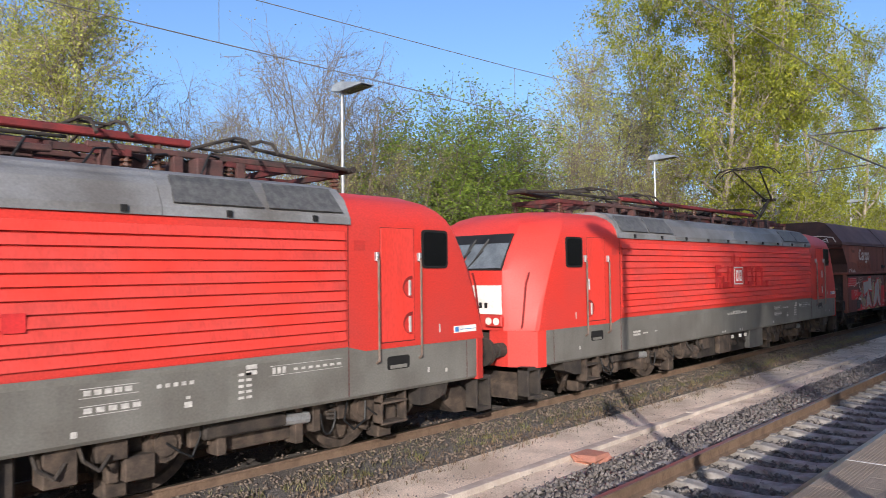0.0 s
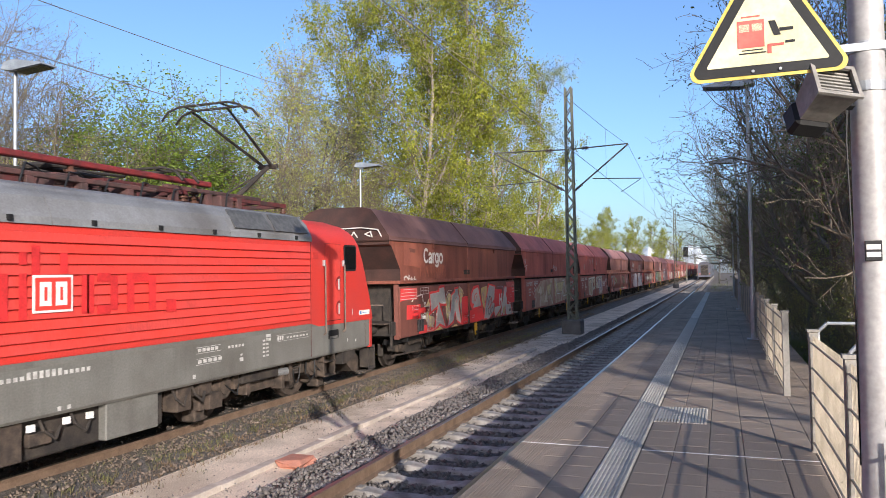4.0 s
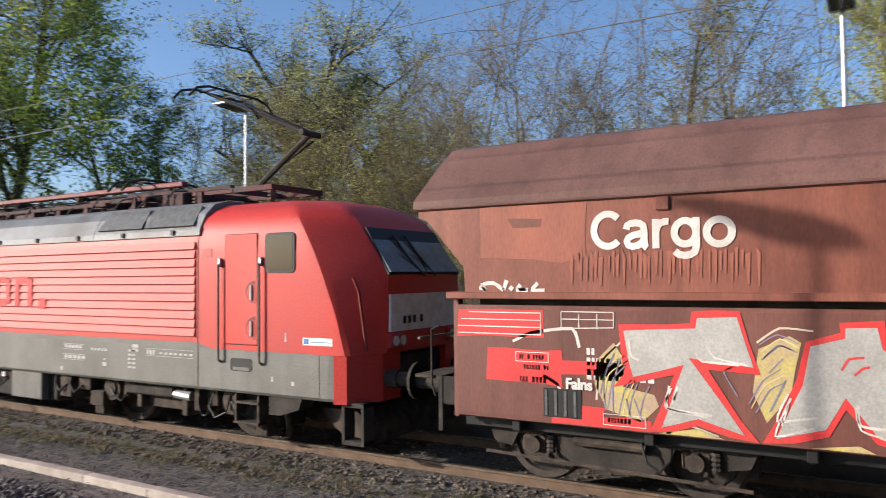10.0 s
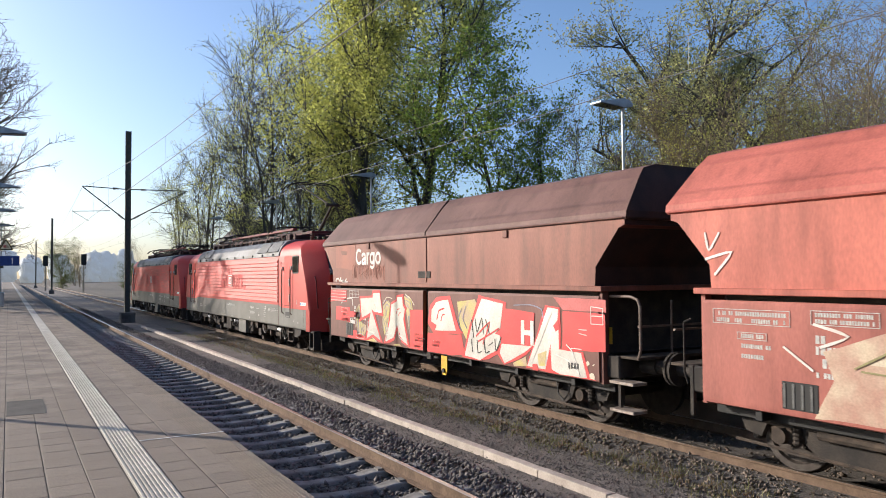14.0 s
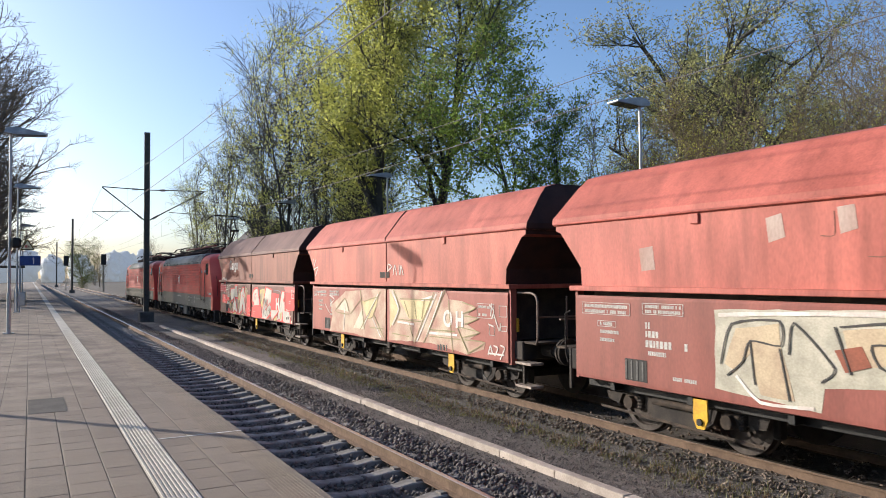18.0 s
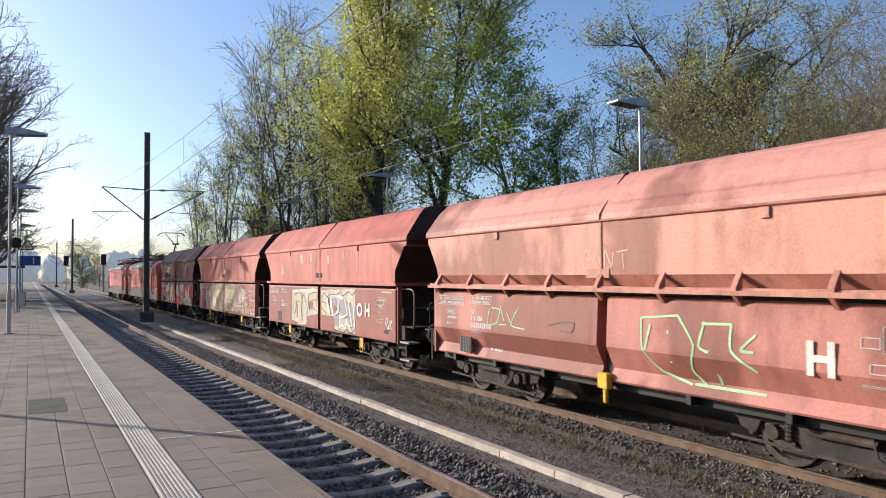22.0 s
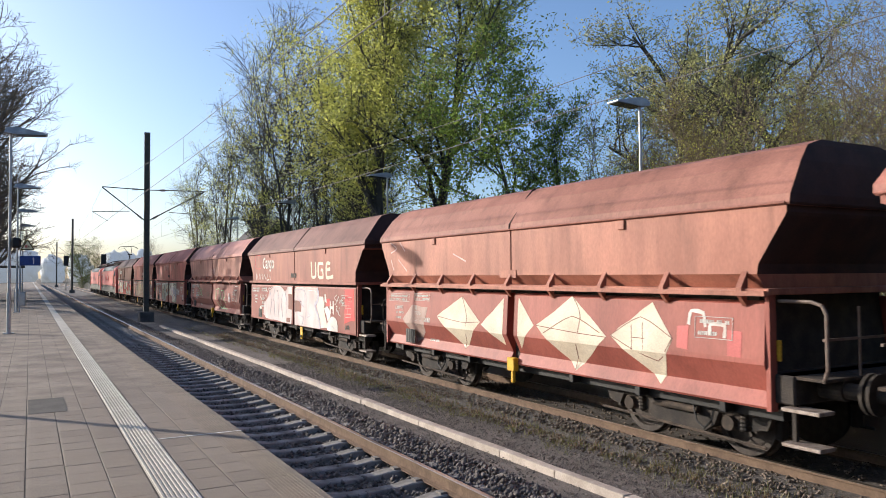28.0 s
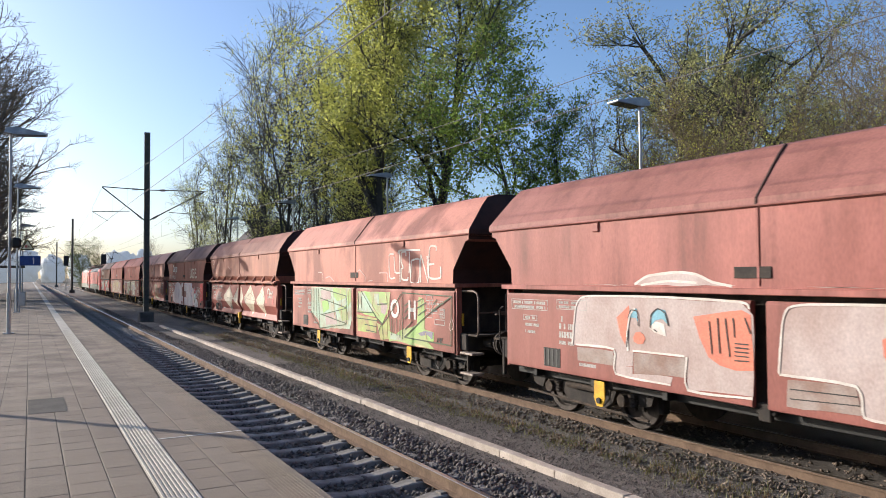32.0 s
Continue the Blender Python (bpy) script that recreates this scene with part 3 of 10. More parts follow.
# trunk shade put into the bark's base colour
M_BARKDARK = mat("dark_damp_bark", (0.105, 0.098, 0.088), 0.95, col2=(0.055, 0.05, 0.044), scale=6, bump=0.6, bscale=30, streak=(1, 1, 0.3))
M_BARKBROWN = mat("brown_twig_bark", (0.23, 0.185, 0.135), 0.95, col2=(0.14, 0.11, 0.08), scale=7, bump=0.5, bscale=30, streak=(1, 1, 0.3))

birch = [tree_kind("birch_tree", s, 36000, 0.046, 0.15, L_YELLOW, M_BARKGREY, "tall airy birch with fresh yellow-green leaves", clumps=900, limbs=26, reach=0.26, up=0.75, clear=0.1, twigs=3, fine=1) for s in (1, 2)]
birch_far = [tree_kind("birch_tree", 21, 9000, 0.075, 0.14, L_YELLOW, M_BARKGREY, "birch in fresh yellow-green leaf beside the line", limbs=20, reach=0.26, up=0.75, clear=0.1, twigs=2, fine=0)]
poplar = [tree_kind("poplar_tree", s, 28000, 0.042, 0.15, L_FRESH, M_BARKDARK, "tall upright tree with small fresh green leaves", clumps=900, limbs=24, reach=0.27, up=1.0, clear=0.27, twigs=3, fine=1, girth=0.017) for s in (3, 4)]
slim = [tree_kind("slim_tree", s, 8000, 0.036, 0.13, L_FRESH, M_BARKDARK, "slender many-stemmed tree just coming into leaf", clumps=420, limbs=11, reach=0.2, up=1.0, clear=0.2, twigs=3, stems=3, girth=0.016) for s in (5, 6)]
maple = [tree_kind("maple_tree", s, 14500, 0.064, 0.17, L_MAPLE, M_BARKDARK, "round maple in dense dark green leaf", clumps=750, limbs=22, reach=0.29, up=0.5, clear=0.15, twigs=3, fine=1) for s in (7, 71)]
oak = [tree_kind("oak_tree", s, 38000, 0.038, 0.16, L_OAK, M_BARKDARK, "broad old tree with heavy crooked limbs and thin olive leaf", clumps=1700, mains=15, clear=0.22, reach=0.33, rise=0.6, girth=0.024, kids=(7, 6, 5)) for s in (41, 46)]
sparse = [tree_kind("alder_tree", s, 7000, 0.05, 0.10, L_OLIVE, M_BARKDARK, "broad old tree with thin olive spring growth", limbs=15, reach=0.33, up=0.5, clear=0.2, twigs=3, fine=1, girth=0.021) for s in (8, 9)]
bare = [tree_kind("bare_tree", s, 9000, 0.028, 0.16, L_BUD, M_BARKBROWN, "leafless tree with thin brown upright branches", limbs=13, reach=0.24, up=1.2, clear=0.06, twigs=2, stems=4, fine=3, girth=0.013, slender=0.7) for s in (10, 11, 12)]
darkbare = [tree_kind("hedge_tree", s, 7000, 0.032, 0.09, L_IVY, M_BARKBROWN, "dark bare-branched tree overhanging the platform", mains=9, clear=0.1, reach=0.42, rise=0.7, stems=2, girth=0.02, kids=(6, 5, 4)) for s in (31, 32)]
greybare = [tree_kind("leafless_tree", s, 0, 0.03, 0.1, L_OLIVE, M_BARKBROWN, "tall leafless tree of fine grey-brown twigs beside the platform", mains=20, clear=0.1, reach=0.27, rise=0.9, girth=0.015, kids=(7, 6, 5), wander=0.16) for s in (35, 36)]
# out of view behind the camera; high crowns added to dapple the train
tallbare = [tree_kind("roadside_tree", s, 6500, 0.055, 0.16, L_OLIVE, M_BARK, "tall bare tree out of view, its high crown added to shade the train", limbs=12, reach=0.3, up=0.6, clear=0.5, twigs=2, fine=2, girth=0.022) for s in (33, 34)]
shrub = [tree_kind("shrub", s, 6500, 0.042, 0.16, L_FRESH, M_BARKBROWN, "thin wild shrub with fresh green leaves", "shrub", limbs=7, reach=0.3, up=0.9, clear=0.05, twigs=3, stems=5) for s in (13, 14)]
willow = [tree_kind("willow_shrub", 19, 16000, 0.034, 0.12, L_WILLOW, M_BARKBROWN, "upright shrub hung with yellow-green spring leaves", "shrub", limbs=14, reach=0.2, up=1.8, clear=0.04, twigs=4, stems=4)]
cone = [tree_kind("young_poplar", s, 16000, 0.046, 0.11, L_FRESH, M_BARKGREY, "young conical tree with light green leaves", limbs=28, reach=0.3, up=0.9, clear=0.06, cone=1, twigs=3) for s in (15, 16)]
rounded = [tree_kind("hazel_bush", 17, 36000, 0.060, 0.22, L_HAZEL, M_BARK, "dense rounded bush in bright green leaf", "bush", limbs=18, reach=0.42, up=0.6, clear=0.04, twigs=4, stems=2)]
thicket = [tree_kind("ivy_thicket", 18, 11000, 0.075, 0.3, L_IVY, M_BARKBROWN, "dark ivy-grown thicket behind the platform fence", "thicket", limbs=14, reach=0.34, up=0.6, clear=0.02, twigs=3, stems=3, fine=0)]
plant(slim, [(-77.9, 17.7, 19.0), (-61.1, 16.2, 19.0), (-120.9, 23.1, 19.0), (-76.3, 22, 16.2), (-53.8, 19, 12.9), (-45.0, 19, 9.7)], "trees behind the far platform")
plant(slim, [(-49.4, 15.8, 19.6), (-46.0, 18.5, 17.0), (-43.5, 16.2, 16.0), (-38.0, 15.9, 14.0)], "trees behind the far platform")
plant(poplar, [(-40.8, 16.6, 20.1), (-34.9, 16.1, 19.0), (-34.1, 18.3, 19.5)], "trees behind the far platform", 1.25)
plant(maple, [(-28.3, 20, 12.4), (-26.9, 21, 9.7)], "trees behind the far platform")
plant(thicket, [(-188.7, 11, 10.5), (-150.0, 19, 5.0), (-140.0, 21, 5.0), (-128.0, 20, 4.5)], "distant trees along the line", 1.3)
plant(oak, [(-20.8, 24, 15.5), (-16.6, 25, 12.6)], "trees behind the far platform", 1.15)
plant(willow, [(-17.9, 19.5, 8.6), (-13.6, 19.5, 7.4)], "trees behind the far platform", 0.8)
plant(sparse, [(-5.7, 23, 10.6), (36.7, 22, 11.9), (37.7, 22, 12.4)], "trees behind the far platform")
plant(shrub, [(-22.7, 22, 9.0), (-16.3, 20, 8.3), (-13.6, 19, 7.1), (-19.0, 20, 7.8), (-7.9, 18, 6.1), (-9.8, 18, 5.8), (-6.2, 18, 5.7), (11.6, 23, 7.5), (14.5, 19, 6.4), (11.8, 19, 5.9), (16.4, 18, 6.1), (36.8, 20, 10.4), (29.1, 19, 8.4), (66.5, 20, 15.5), (39.9, 18, 10.2), (33.0, 18, 8.8), (28.5, 19, 9.0), (405.6, 23.5, 19.0)], "trees behind the far platform")
plant(bare, [(-12.6, 22, 11.3), (-12.0, 19, 8.3), (-9.6, 20, 9.6), (-9.2, 23, 10.9), (-6.7, 21, 10.0), (-2.7, 22, 11.1), (-3.5, 19, 8.2), (3.0, 25, 9.1), (11.1, 24, 8.1), (11.9, 21, 8.5), (14.1, 22, 9.4), (15.8, 22, 10.1), (18.4, 23, 11.1), (20.7, 24, 10.3), (28.3, 22, 9.0)], "trees behind the far platform")
plant(shrub, [(24.0, 25.0, 7.5), (27.0, 23.5, 7.0), (31.0, 25.0, 8.0), (34.5, 24.0, 8.5), (18.0, 26.0, 7.0), (13.0, 26.0, 6.5), (9.0, 27.0, 6.5), (37.0, 26.0, 9.0), (47.0, 23.0, 9.0), (57.0, 22.0, 9.5), (62.0, 20.5, 9.5), (70.0, 19.5, 9.0), (76.0, 21.0, 9.0)], "undergrowth behind the far platform", 1.25)
plant(tallbare, [(1.5, -13.3, 16.0), (6.0, -13.0, 16.0), (-1.0, -12.6, 15.5), (10.5, -13.5, 16.0), (15.0, -13.0, 15.0)], "trees behind the near platform")
plant(cone, [(0.3, 20, 9.5), (4.9, 23, 9.6), (7.3, 21, 10.0), (6.1, 24, 9.6), (6.9, 20, 9.6), (32.5, 22, 13.8)], "trees behind the far platform")
plant(rounded, [(21.7, 20, 8.5), (21.2, 22, 8.1), (23.4, 20, 7.8)], "trees behind the far platform", 1.45)
plant(birch, [(42.4, 21.3, 19.0), (39.8, 17.1, 19.0), (44.4, 15.8, 20.8), (54.6, 15.8, 20.1), (50.7, 20, 16.6), (65.1, 16.2, 19.0)], "trees behind the far platform")
plant(birch_far, [(150.4, 24, 12.8), (200.9, 26, 17.4), (267.6, 26.9, 19.0), (291.7, 23.0, 19.0), (122.2, 25, 16.7)], "distant trees along the line")
plant(darkbare, [(14.0, -3.4, 9.0), (18.0, -3.2, 10.5), (24.0, -3.1, 11.0), (31.0, -3.2, 11.0), (38.0, -3.0, 12.0), (46.0, -3.1, 11.0), (54.0, -3.0, 11.0), (62.0, -2.4, 11.0), (72.0, -2.5, 11.0), (84.0, -2.6, 12.0), (98.0, -2.8, 12.0), (115.0, -3.0, 12.0)], "trees behind the near platform")
plant(sparse, [(31.4, -11.1, 11.8), (64.4, -10.4, 10.3), (11.2, -8.5, 11.3), (31.1, -7.0, 12.4), (85.3, -11.7, 13.2), (23.6, -10.3, 14.3), (57.1, -9.3, 13.4), (15.8, -9.2, 13.0), (37.1, -15.7, 14.3), (52.5, -9.5, 14.4)], "trees behind the near platform")
plant(shrub, [(82.0, -3.1, 4.2), (90.5, -5.1, 5.8), (98.1, -6.6, 3.4), (33.3, -2.9, 4.3), (73.4, -5.7, 4.5), (49.8, -5.5, 4.8), (69.3, -3.2, 5.0), (103.0, -3.4, 6.0), (77.8, -6.3, 5.6), (106.5, -3.2, 4.7), (82.0, -6.1, 5.5), (68.2, -5.8, 3.2), (95.7, -2.8, 3.3), (90.5, -5.3, 3.5)], "trees behind the near platform")
plant(shrub, [(13.5, -2.6, 2.6), (16.5, -3.0, 3.2), (20.0, -2.5, 2.8), (23.0, -3.2, 3.4), (27.0, -2.7, 3.0), (36.0, -2.8, 3.2), (42.0, -2.6, 3.4)], "trees behind the near platform", 1.3)
plant(thicket, [(13.0, -7.0, 9.0), (18.5, -6.5, 10.0), (24.0, -6.8, 10.5), (30.0, -6.5, 10.0), (36.0, -7.0, 11.0), (43.0, -6.5, 10.0), (50.0, -6.8, 11.0), (58.0, -6.5, 10.0), (68.0, -6.5, 11.0), (80.0, -6.5, 11.0), (94.0, -6.5, 11.0), (110.0, -6.5, 11.0)], "trees behind the near platform", 1.1)
plant(darkbare, [(55.6, -9.0, 13.7), (30.5, -11.6, 13.9), (44.4, -9.4, 11.1), (60.9, -10.3, 12.4), (39.5, -8.3, 12.7), (87.1, -12.0, 11.3), (14.1, -9.4, 12.7)], "trees behind the near platform")
plant(sparse, [(8.0, -17.0, 15.0), (-8.0, -21.0, 16.0), (4.0, -22.0, 15.0)], "trees behind the near platform")
plant(bare, [(4.0, -13.0, 9.0), (11.0, -11.0, 9.0)], "trees behind the near platform")
plant(tallbare, [(-8.5, -14.0, 16.0), (-4.0, -14.6, 16.0)], "trees behind the near platform")
plant(greybare, [(-52.0, -5.2, 21.0), (-61.0, -4.4, 22.0), (-71.0, -4.2, 24.0), (-57.0, -4.6, 23.0), (-66.0, -5.0, 24.0), (-78.0, -6.0, 24.0), (-92.0, -6.0, 23.0), (-108.0, -6.5, 21.0), (-128.0, -7.0, 20.0)], "trees behind the near platform", 1.3)
plant(sparse, [(-62.0, -9.0, 16.0), (-74.0, -8.2, 16.0), (-88.0, -8.0, 15.0), (-105.0, -7.0, 15.0), (-125.0, -8.0, 15.0)], "trees behind the near platform")
plant(bare, [(-115.8, -12.2, 14.0), (-121.4, -12.5, 12.2), (-85.6, -13.2, 11.6), (-114.0, -7.3, 12.2), (-73.3, -12.6, 11.7), (-89.3, -6.9, 12.3), (-122.4, -13.0, 12.6), (-125.1, -7.5, 14.2)], "trees behind the near platform")
plant(shrub, [(-51.6, -14.0, 4.6), (-30.5, -10.4, 3.7), (-54.0, -14.0, 4.6), (-47.5, -13.6, 3.8), (-40.7, -13.1, 4.8), (-52.8, -16.0, 4.9), (-19.5, -9.1, 3.9), (-16.3, -9.5, 3.4)], "trees behind the near platform")
plant(bare, [(-230.0, -30.0, 11.0), (-260.0, 18.0, 13.0), (-225.0, 17.0, 10.0), (-240.0, 32.0, 14.0)], "distant trees along the line")
plant(birch_far, [(150.0, -8.0, 14.0), (180.0, -10.0, 15.0), (230.0, -10.0, 15.0), (300.0, -5.0, 14.0), (290.0, 14.0, 14.0), (260.0, 20.0, 15.0)], "distant trees along the line")
plant(bare, [(4.0, 30.8, 8.3), (29.4, 26.4, 8.5), (45.0, 27.0, 9.3), (16.3, 28.3, 9.0), (2.2, 30.2, 8.2), (4.4, 26.1, 8.5), (13.6, 30.5, 8.8)], "trees of the second row behind the far platform")
plant(shrub, [(-55.2, 18.3, 6.5), (-61.8, 20.1, 4.9), (15.9, 18.7, 5.7), (-5.3, 20.2, 6.3), (5.6, 17.7, 4.2), (53.0, 19.4, 4.5), (53.0, 19.9, 5.8), (44.5, 18.4, 4.9), (44.1, 17.7, 5.9), (-57.3, 20.5, 5.8), (53.5, 21.2, 5.3), (-44.3, 17.8, 5.3), (-3.7, 17.4, 6.3), (-4.0, 20.5, 4.5), (-38.3, 17.1, 4.9), (-35.3, 19.1, 4.9), (38.5, 21.5, 4.4), (-18.5, 17.8, 5.7), (56.7, 18.0, 5.9), (-31.0, 17.1, 5.9), (-25.6, 17.9, 5.1), (-39.9, 19.1, 5.1), (-15.7, 19.9, 4.7), (-57.6, 17.4, 4.3)], "undergrowth behind the far platform")
plant(slim, [(-66.6, 27.6, 13.4), (-67.3, 31.1, 13.9), (-87.2, 24.2, 11.4), (-72.6, 29.7, 13.2), (-74.2, 33.6, 11.0)], "trees of the second row behind the far platform")
plant(birch_far, [(88.0, 21.0, 8.0), (97.0, 24.0, 9.0), (106.0, 20.5, 8.0), (116.0, 25.0, 9.5), (127.0, 22.0, 9.0), (140.0, 20.0, 9.5), (155.0, 22.0, 10.0), (172.0, 19.0, 10.0), (195.0, 20.0, 11.0), (220.0, 17.0, 11.0)], "distant trees along the line")
plant(sparse, [(92.0, 27.0, 8.0), (111.0, 28.0, 9.0), (134.0, 27.0, 9.5), (165.0, 26.0, 10.0)], "distant trees along the line")
plant(rounded, [(16.0, -5.5, 4.5), (22.0, -6.0, 5.0), (29.0, -5.5, 4.5), (37.0, -6.0, 5.0), (46.0, -5.5, 5.0), (57.0, -5.5, 5.0)], "trees behind the near platform", 1.2)

for k in tallbare + darkbare + greybare + oak + willow + thicket + birch_far + birch + poplar + slim + maple + sparse + bare + shrub + cone + rounded:
    for o in (*k.children_recursive, k):
        bpy.data.objects.remove(o)



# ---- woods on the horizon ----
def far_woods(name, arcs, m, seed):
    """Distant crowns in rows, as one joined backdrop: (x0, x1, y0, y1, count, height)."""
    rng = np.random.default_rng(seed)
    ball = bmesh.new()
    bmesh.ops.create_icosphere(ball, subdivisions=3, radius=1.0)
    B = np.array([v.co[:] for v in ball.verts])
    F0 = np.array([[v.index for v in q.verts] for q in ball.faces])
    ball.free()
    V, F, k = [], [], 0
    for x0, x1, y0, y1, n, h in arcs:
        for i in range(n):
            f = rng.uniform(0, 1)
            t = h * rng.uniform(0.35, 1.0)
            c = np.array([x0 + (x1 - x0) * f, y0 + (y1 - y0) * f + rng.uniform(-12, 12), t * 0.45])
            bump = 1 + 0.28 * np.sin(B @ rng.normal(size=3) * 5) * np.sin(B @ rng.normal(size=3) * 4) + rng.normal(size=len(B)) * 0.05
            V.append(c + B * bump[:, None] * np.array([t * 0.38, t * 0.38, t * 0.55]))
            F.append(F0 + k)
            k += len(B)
    return tagged(new(name, poly_mesh(name, np.concatenate(V), np.concatenate(F), m, True)), "woods along the horizon, haze painted as a pale glow", "woods", kind="stuff")


# distance haze put into the crowns: pale grey-blue that glows weakly
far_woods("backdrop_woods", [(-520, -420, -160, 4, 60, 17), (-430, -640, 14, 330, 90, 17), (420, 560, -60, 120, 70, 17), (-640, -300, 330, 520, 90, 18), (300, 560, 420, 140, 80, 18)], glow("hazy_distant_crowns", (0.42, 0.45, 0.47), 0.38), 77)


# ---- platform surface ----
def slab_piece(lx, ly, h=0.06, bev=0.003):
    return boxes((-lx / 2 + 0.0025, lx / 2 - 0.0025, -ly / 2 + 0.004, ly / 2 - 0.004, Z_P - h, Z_P), bevel=bev)


ROWS = [(-1.045, 0.29), (-0.75, 0.295), (-0.455, 0.2951), (-0.16, 0.2952), (0.135, 0.2953), (0.43, 0.2954), (0.717, 0.28), (1.285, 0.2901), (1.568, 0.275)]
SLX = 0.33
part("joint_sand", boxes((-60.2, 55.9, -1.19, 1.705, Z_P - 0.055, Z_P - 0.005)), M_JOINT, plat)
near_rows = {}
for y, w in ROWS:
    near_rows[w] = None
stuff = {}
rng_s = random.Random(5)
bm_rest = bmesh.new()
count = 0
for r, (y, w) in enumerate(ROWS):
    x = -60.0 + (0.11 if r % 2 else 0.04)
    while x < 56:
        jz = rng_s.uniform(-0.0015, 0.0012)
        if y > -0.9 and (-11.6 < x < -4.8 or 4.8 < x < 9.8) and count < 320:
            if near_rows[w] is None:
                near_rows[w] = part("paving_slab", slab_piece(SLX, w), M_SLAB, plat)
                near_rows[w].location = (x, y, jz)
            else:
                again(near_rows[w], pose(x, y, jz), plat)
            count += 1
        else:
            box(bm_rest, x - SLX / 2 + 0.0025, x + SLX / 2 - 0.0025, y - w / 2 + 0.004, y + w / 2 - 0.004, Z_P - 0.05, Z_P + jz)
        x += SLX
part("paving_rest", bm_rest, M_SLABI, plat)["kind"] = "stuff"
part("paving_distant", boxes((-300, -60.3, -1.1, 1.62, Z_P - 0.05, Z_P), (-300, -28, -2.55, -1.12, Z_P - 0.05, Z_P)), M_SLABI, plat)
# guide strip of ribbed pale slabs
def tactile_slab():
    bm = boxes((-0.148, 0.148, -0.134, 0.134, Z_P - 0.06, Z_P + 0.001))
    for i in range(8):
        y = -0.116 + i * 0.033
        prism(bm, [(y - 0.010, Z_P + 0.001), (y + 0.010, Z_P + 0.001), (y + 0.007, Z_P + 0.011), (y - 0.007, Z_P + 0.011)], "x", -0.148, 0.148)
    return bm


guide = empty("guide_strip", 0, 1.003, 0, "pale ribbed tactile guide strip along the platform", "tactile paving", kind="structure")
t0 = part("tactile_slab", tactile_slab(), M_TACTILE, guide)
t0.location.x = -25
n = 1
x = -24.7
bm_rest = bmesh.new()
while x < 55:
    if -25 < x < -4 or 4 < x < 26:
        again(t0, pose(x, 0, rng_s.uniform(-0.001, 0.001)), guide)
    x += 0.3
part("tactile_rest", boxes((-300, -25.16, -0.134, 0.134, Z_P - 0.05, Z_P + 0.003), (-4.0, 4.0, -0.134, 0.134, Z_P - 0.05, Z_P + 0.003), (26, 55, -0.134, 0.134, Z_P - 0.05, Z_P + 0.003)), M_TACTILE, guide)["kind"] = "stuff"
for i in range(3):
    for j in range(2):
        again(t0, pose(8.46 + i * 0.3, -0.275 - j * 0.275, 0), guide)
# ribbed edge stones
edge = empty("platform_edge", 0, 1.81, 0, "fine-ribbed grey edge stones of the platform", "kerb", kind="structure")


def edge_stone():
    bm = boxes((-0.496, 0.496, -0.17, 0.17, Z_P - 0.14, Z_P - 0.002), bevel=0.004)
    for i in range(10):
        y = -0.145 + i * 0.028
        box(bm, -0.49, 0.49, y - 0.008, y + 0.008, Z_P - 0.002, Z_P + 0.002)
    return bm


e0 = part("edge_stone", edge_stone(), M_SLAB, edge)
e0.location.x = -59.5
for i in range(1, 115):
    again(e0, pose(-59.5 + i, 0, rng_s.uniform(-0.002, 0.002)), edge)
part("edge_distant", boxes((-300, -60, -0.17, 0.17, Z_P - 0.14, Z_P)), M_SLAB, edge)
part("platform_wall", boxes((-300, 56, 0.06, 0.10, -0.4, Z_P - 0.142)), M_CONCRETE, edge)
for x in (-7.97, 6.98):
    tagged(mesh_ob("painted_line", boxes(*([(x - 0.012, x + 0.012, -0.6, 0.855, Z_P + 0.002, Z_P + 0.004)] if x > 0 else []), (x - 0.012, x + 0.012, 1.15, 1.98, Z_P + 0.002, Z_P + 0.004)), M_WHITE), "thin white line painted across the platform", "line", kind="structure")
bm = boxes((-11.4, -10.2, 0.0, 0.42, Z_P + 0.002, Z_P + 0.004))
tagged(mesh_ob("drain_cover", bm, M_GREYPATCH), "dark metal cover let into the platform", "cover")

# ---- middle strip: kerb, lump, stones ----
kerb = empty("low_kerb", 0, 6.1, 0, "row of pale concrete kerb stones between the tracks", "kerb", kind="structure")
k0 = part("kerb_stone", boxes((-0.647, 0.647, -0.075, 0.075, -0.4, -0.17), bevel=0.008), M_KERB, kerb)
k0.location.x = -41
for i in range(1, 51):
    again(k0, pose(-41 + i * 1.3, rng_s.uniform(-0.008, 0.008), rng_s.uniform(-0.006, 0.006) - (0.03 if i > 34 else 0), rng_s.uniform(-1.5, 1.5), rng_s.uniform(-0.25, 0.25), rng_s.uniform(-0.3, 0.3)), kerb)
bm = boxes((-0.26, 0.26, -0.2, 0.2, -0.3, -0.17), bevel=0.04)
for v in bm.verts:
    v.co += Vector((random.uniform(-0.05, 0.05), random.uniform(-0.04, 0.04), random.uniform(-0.02, 0.02)))
o = tagged(mesh_ob("broken_slab", bm, M_BRICKY), "broken reddish slab lying on the sand", "slab")
o.location = (9.1, 5.8, 0)


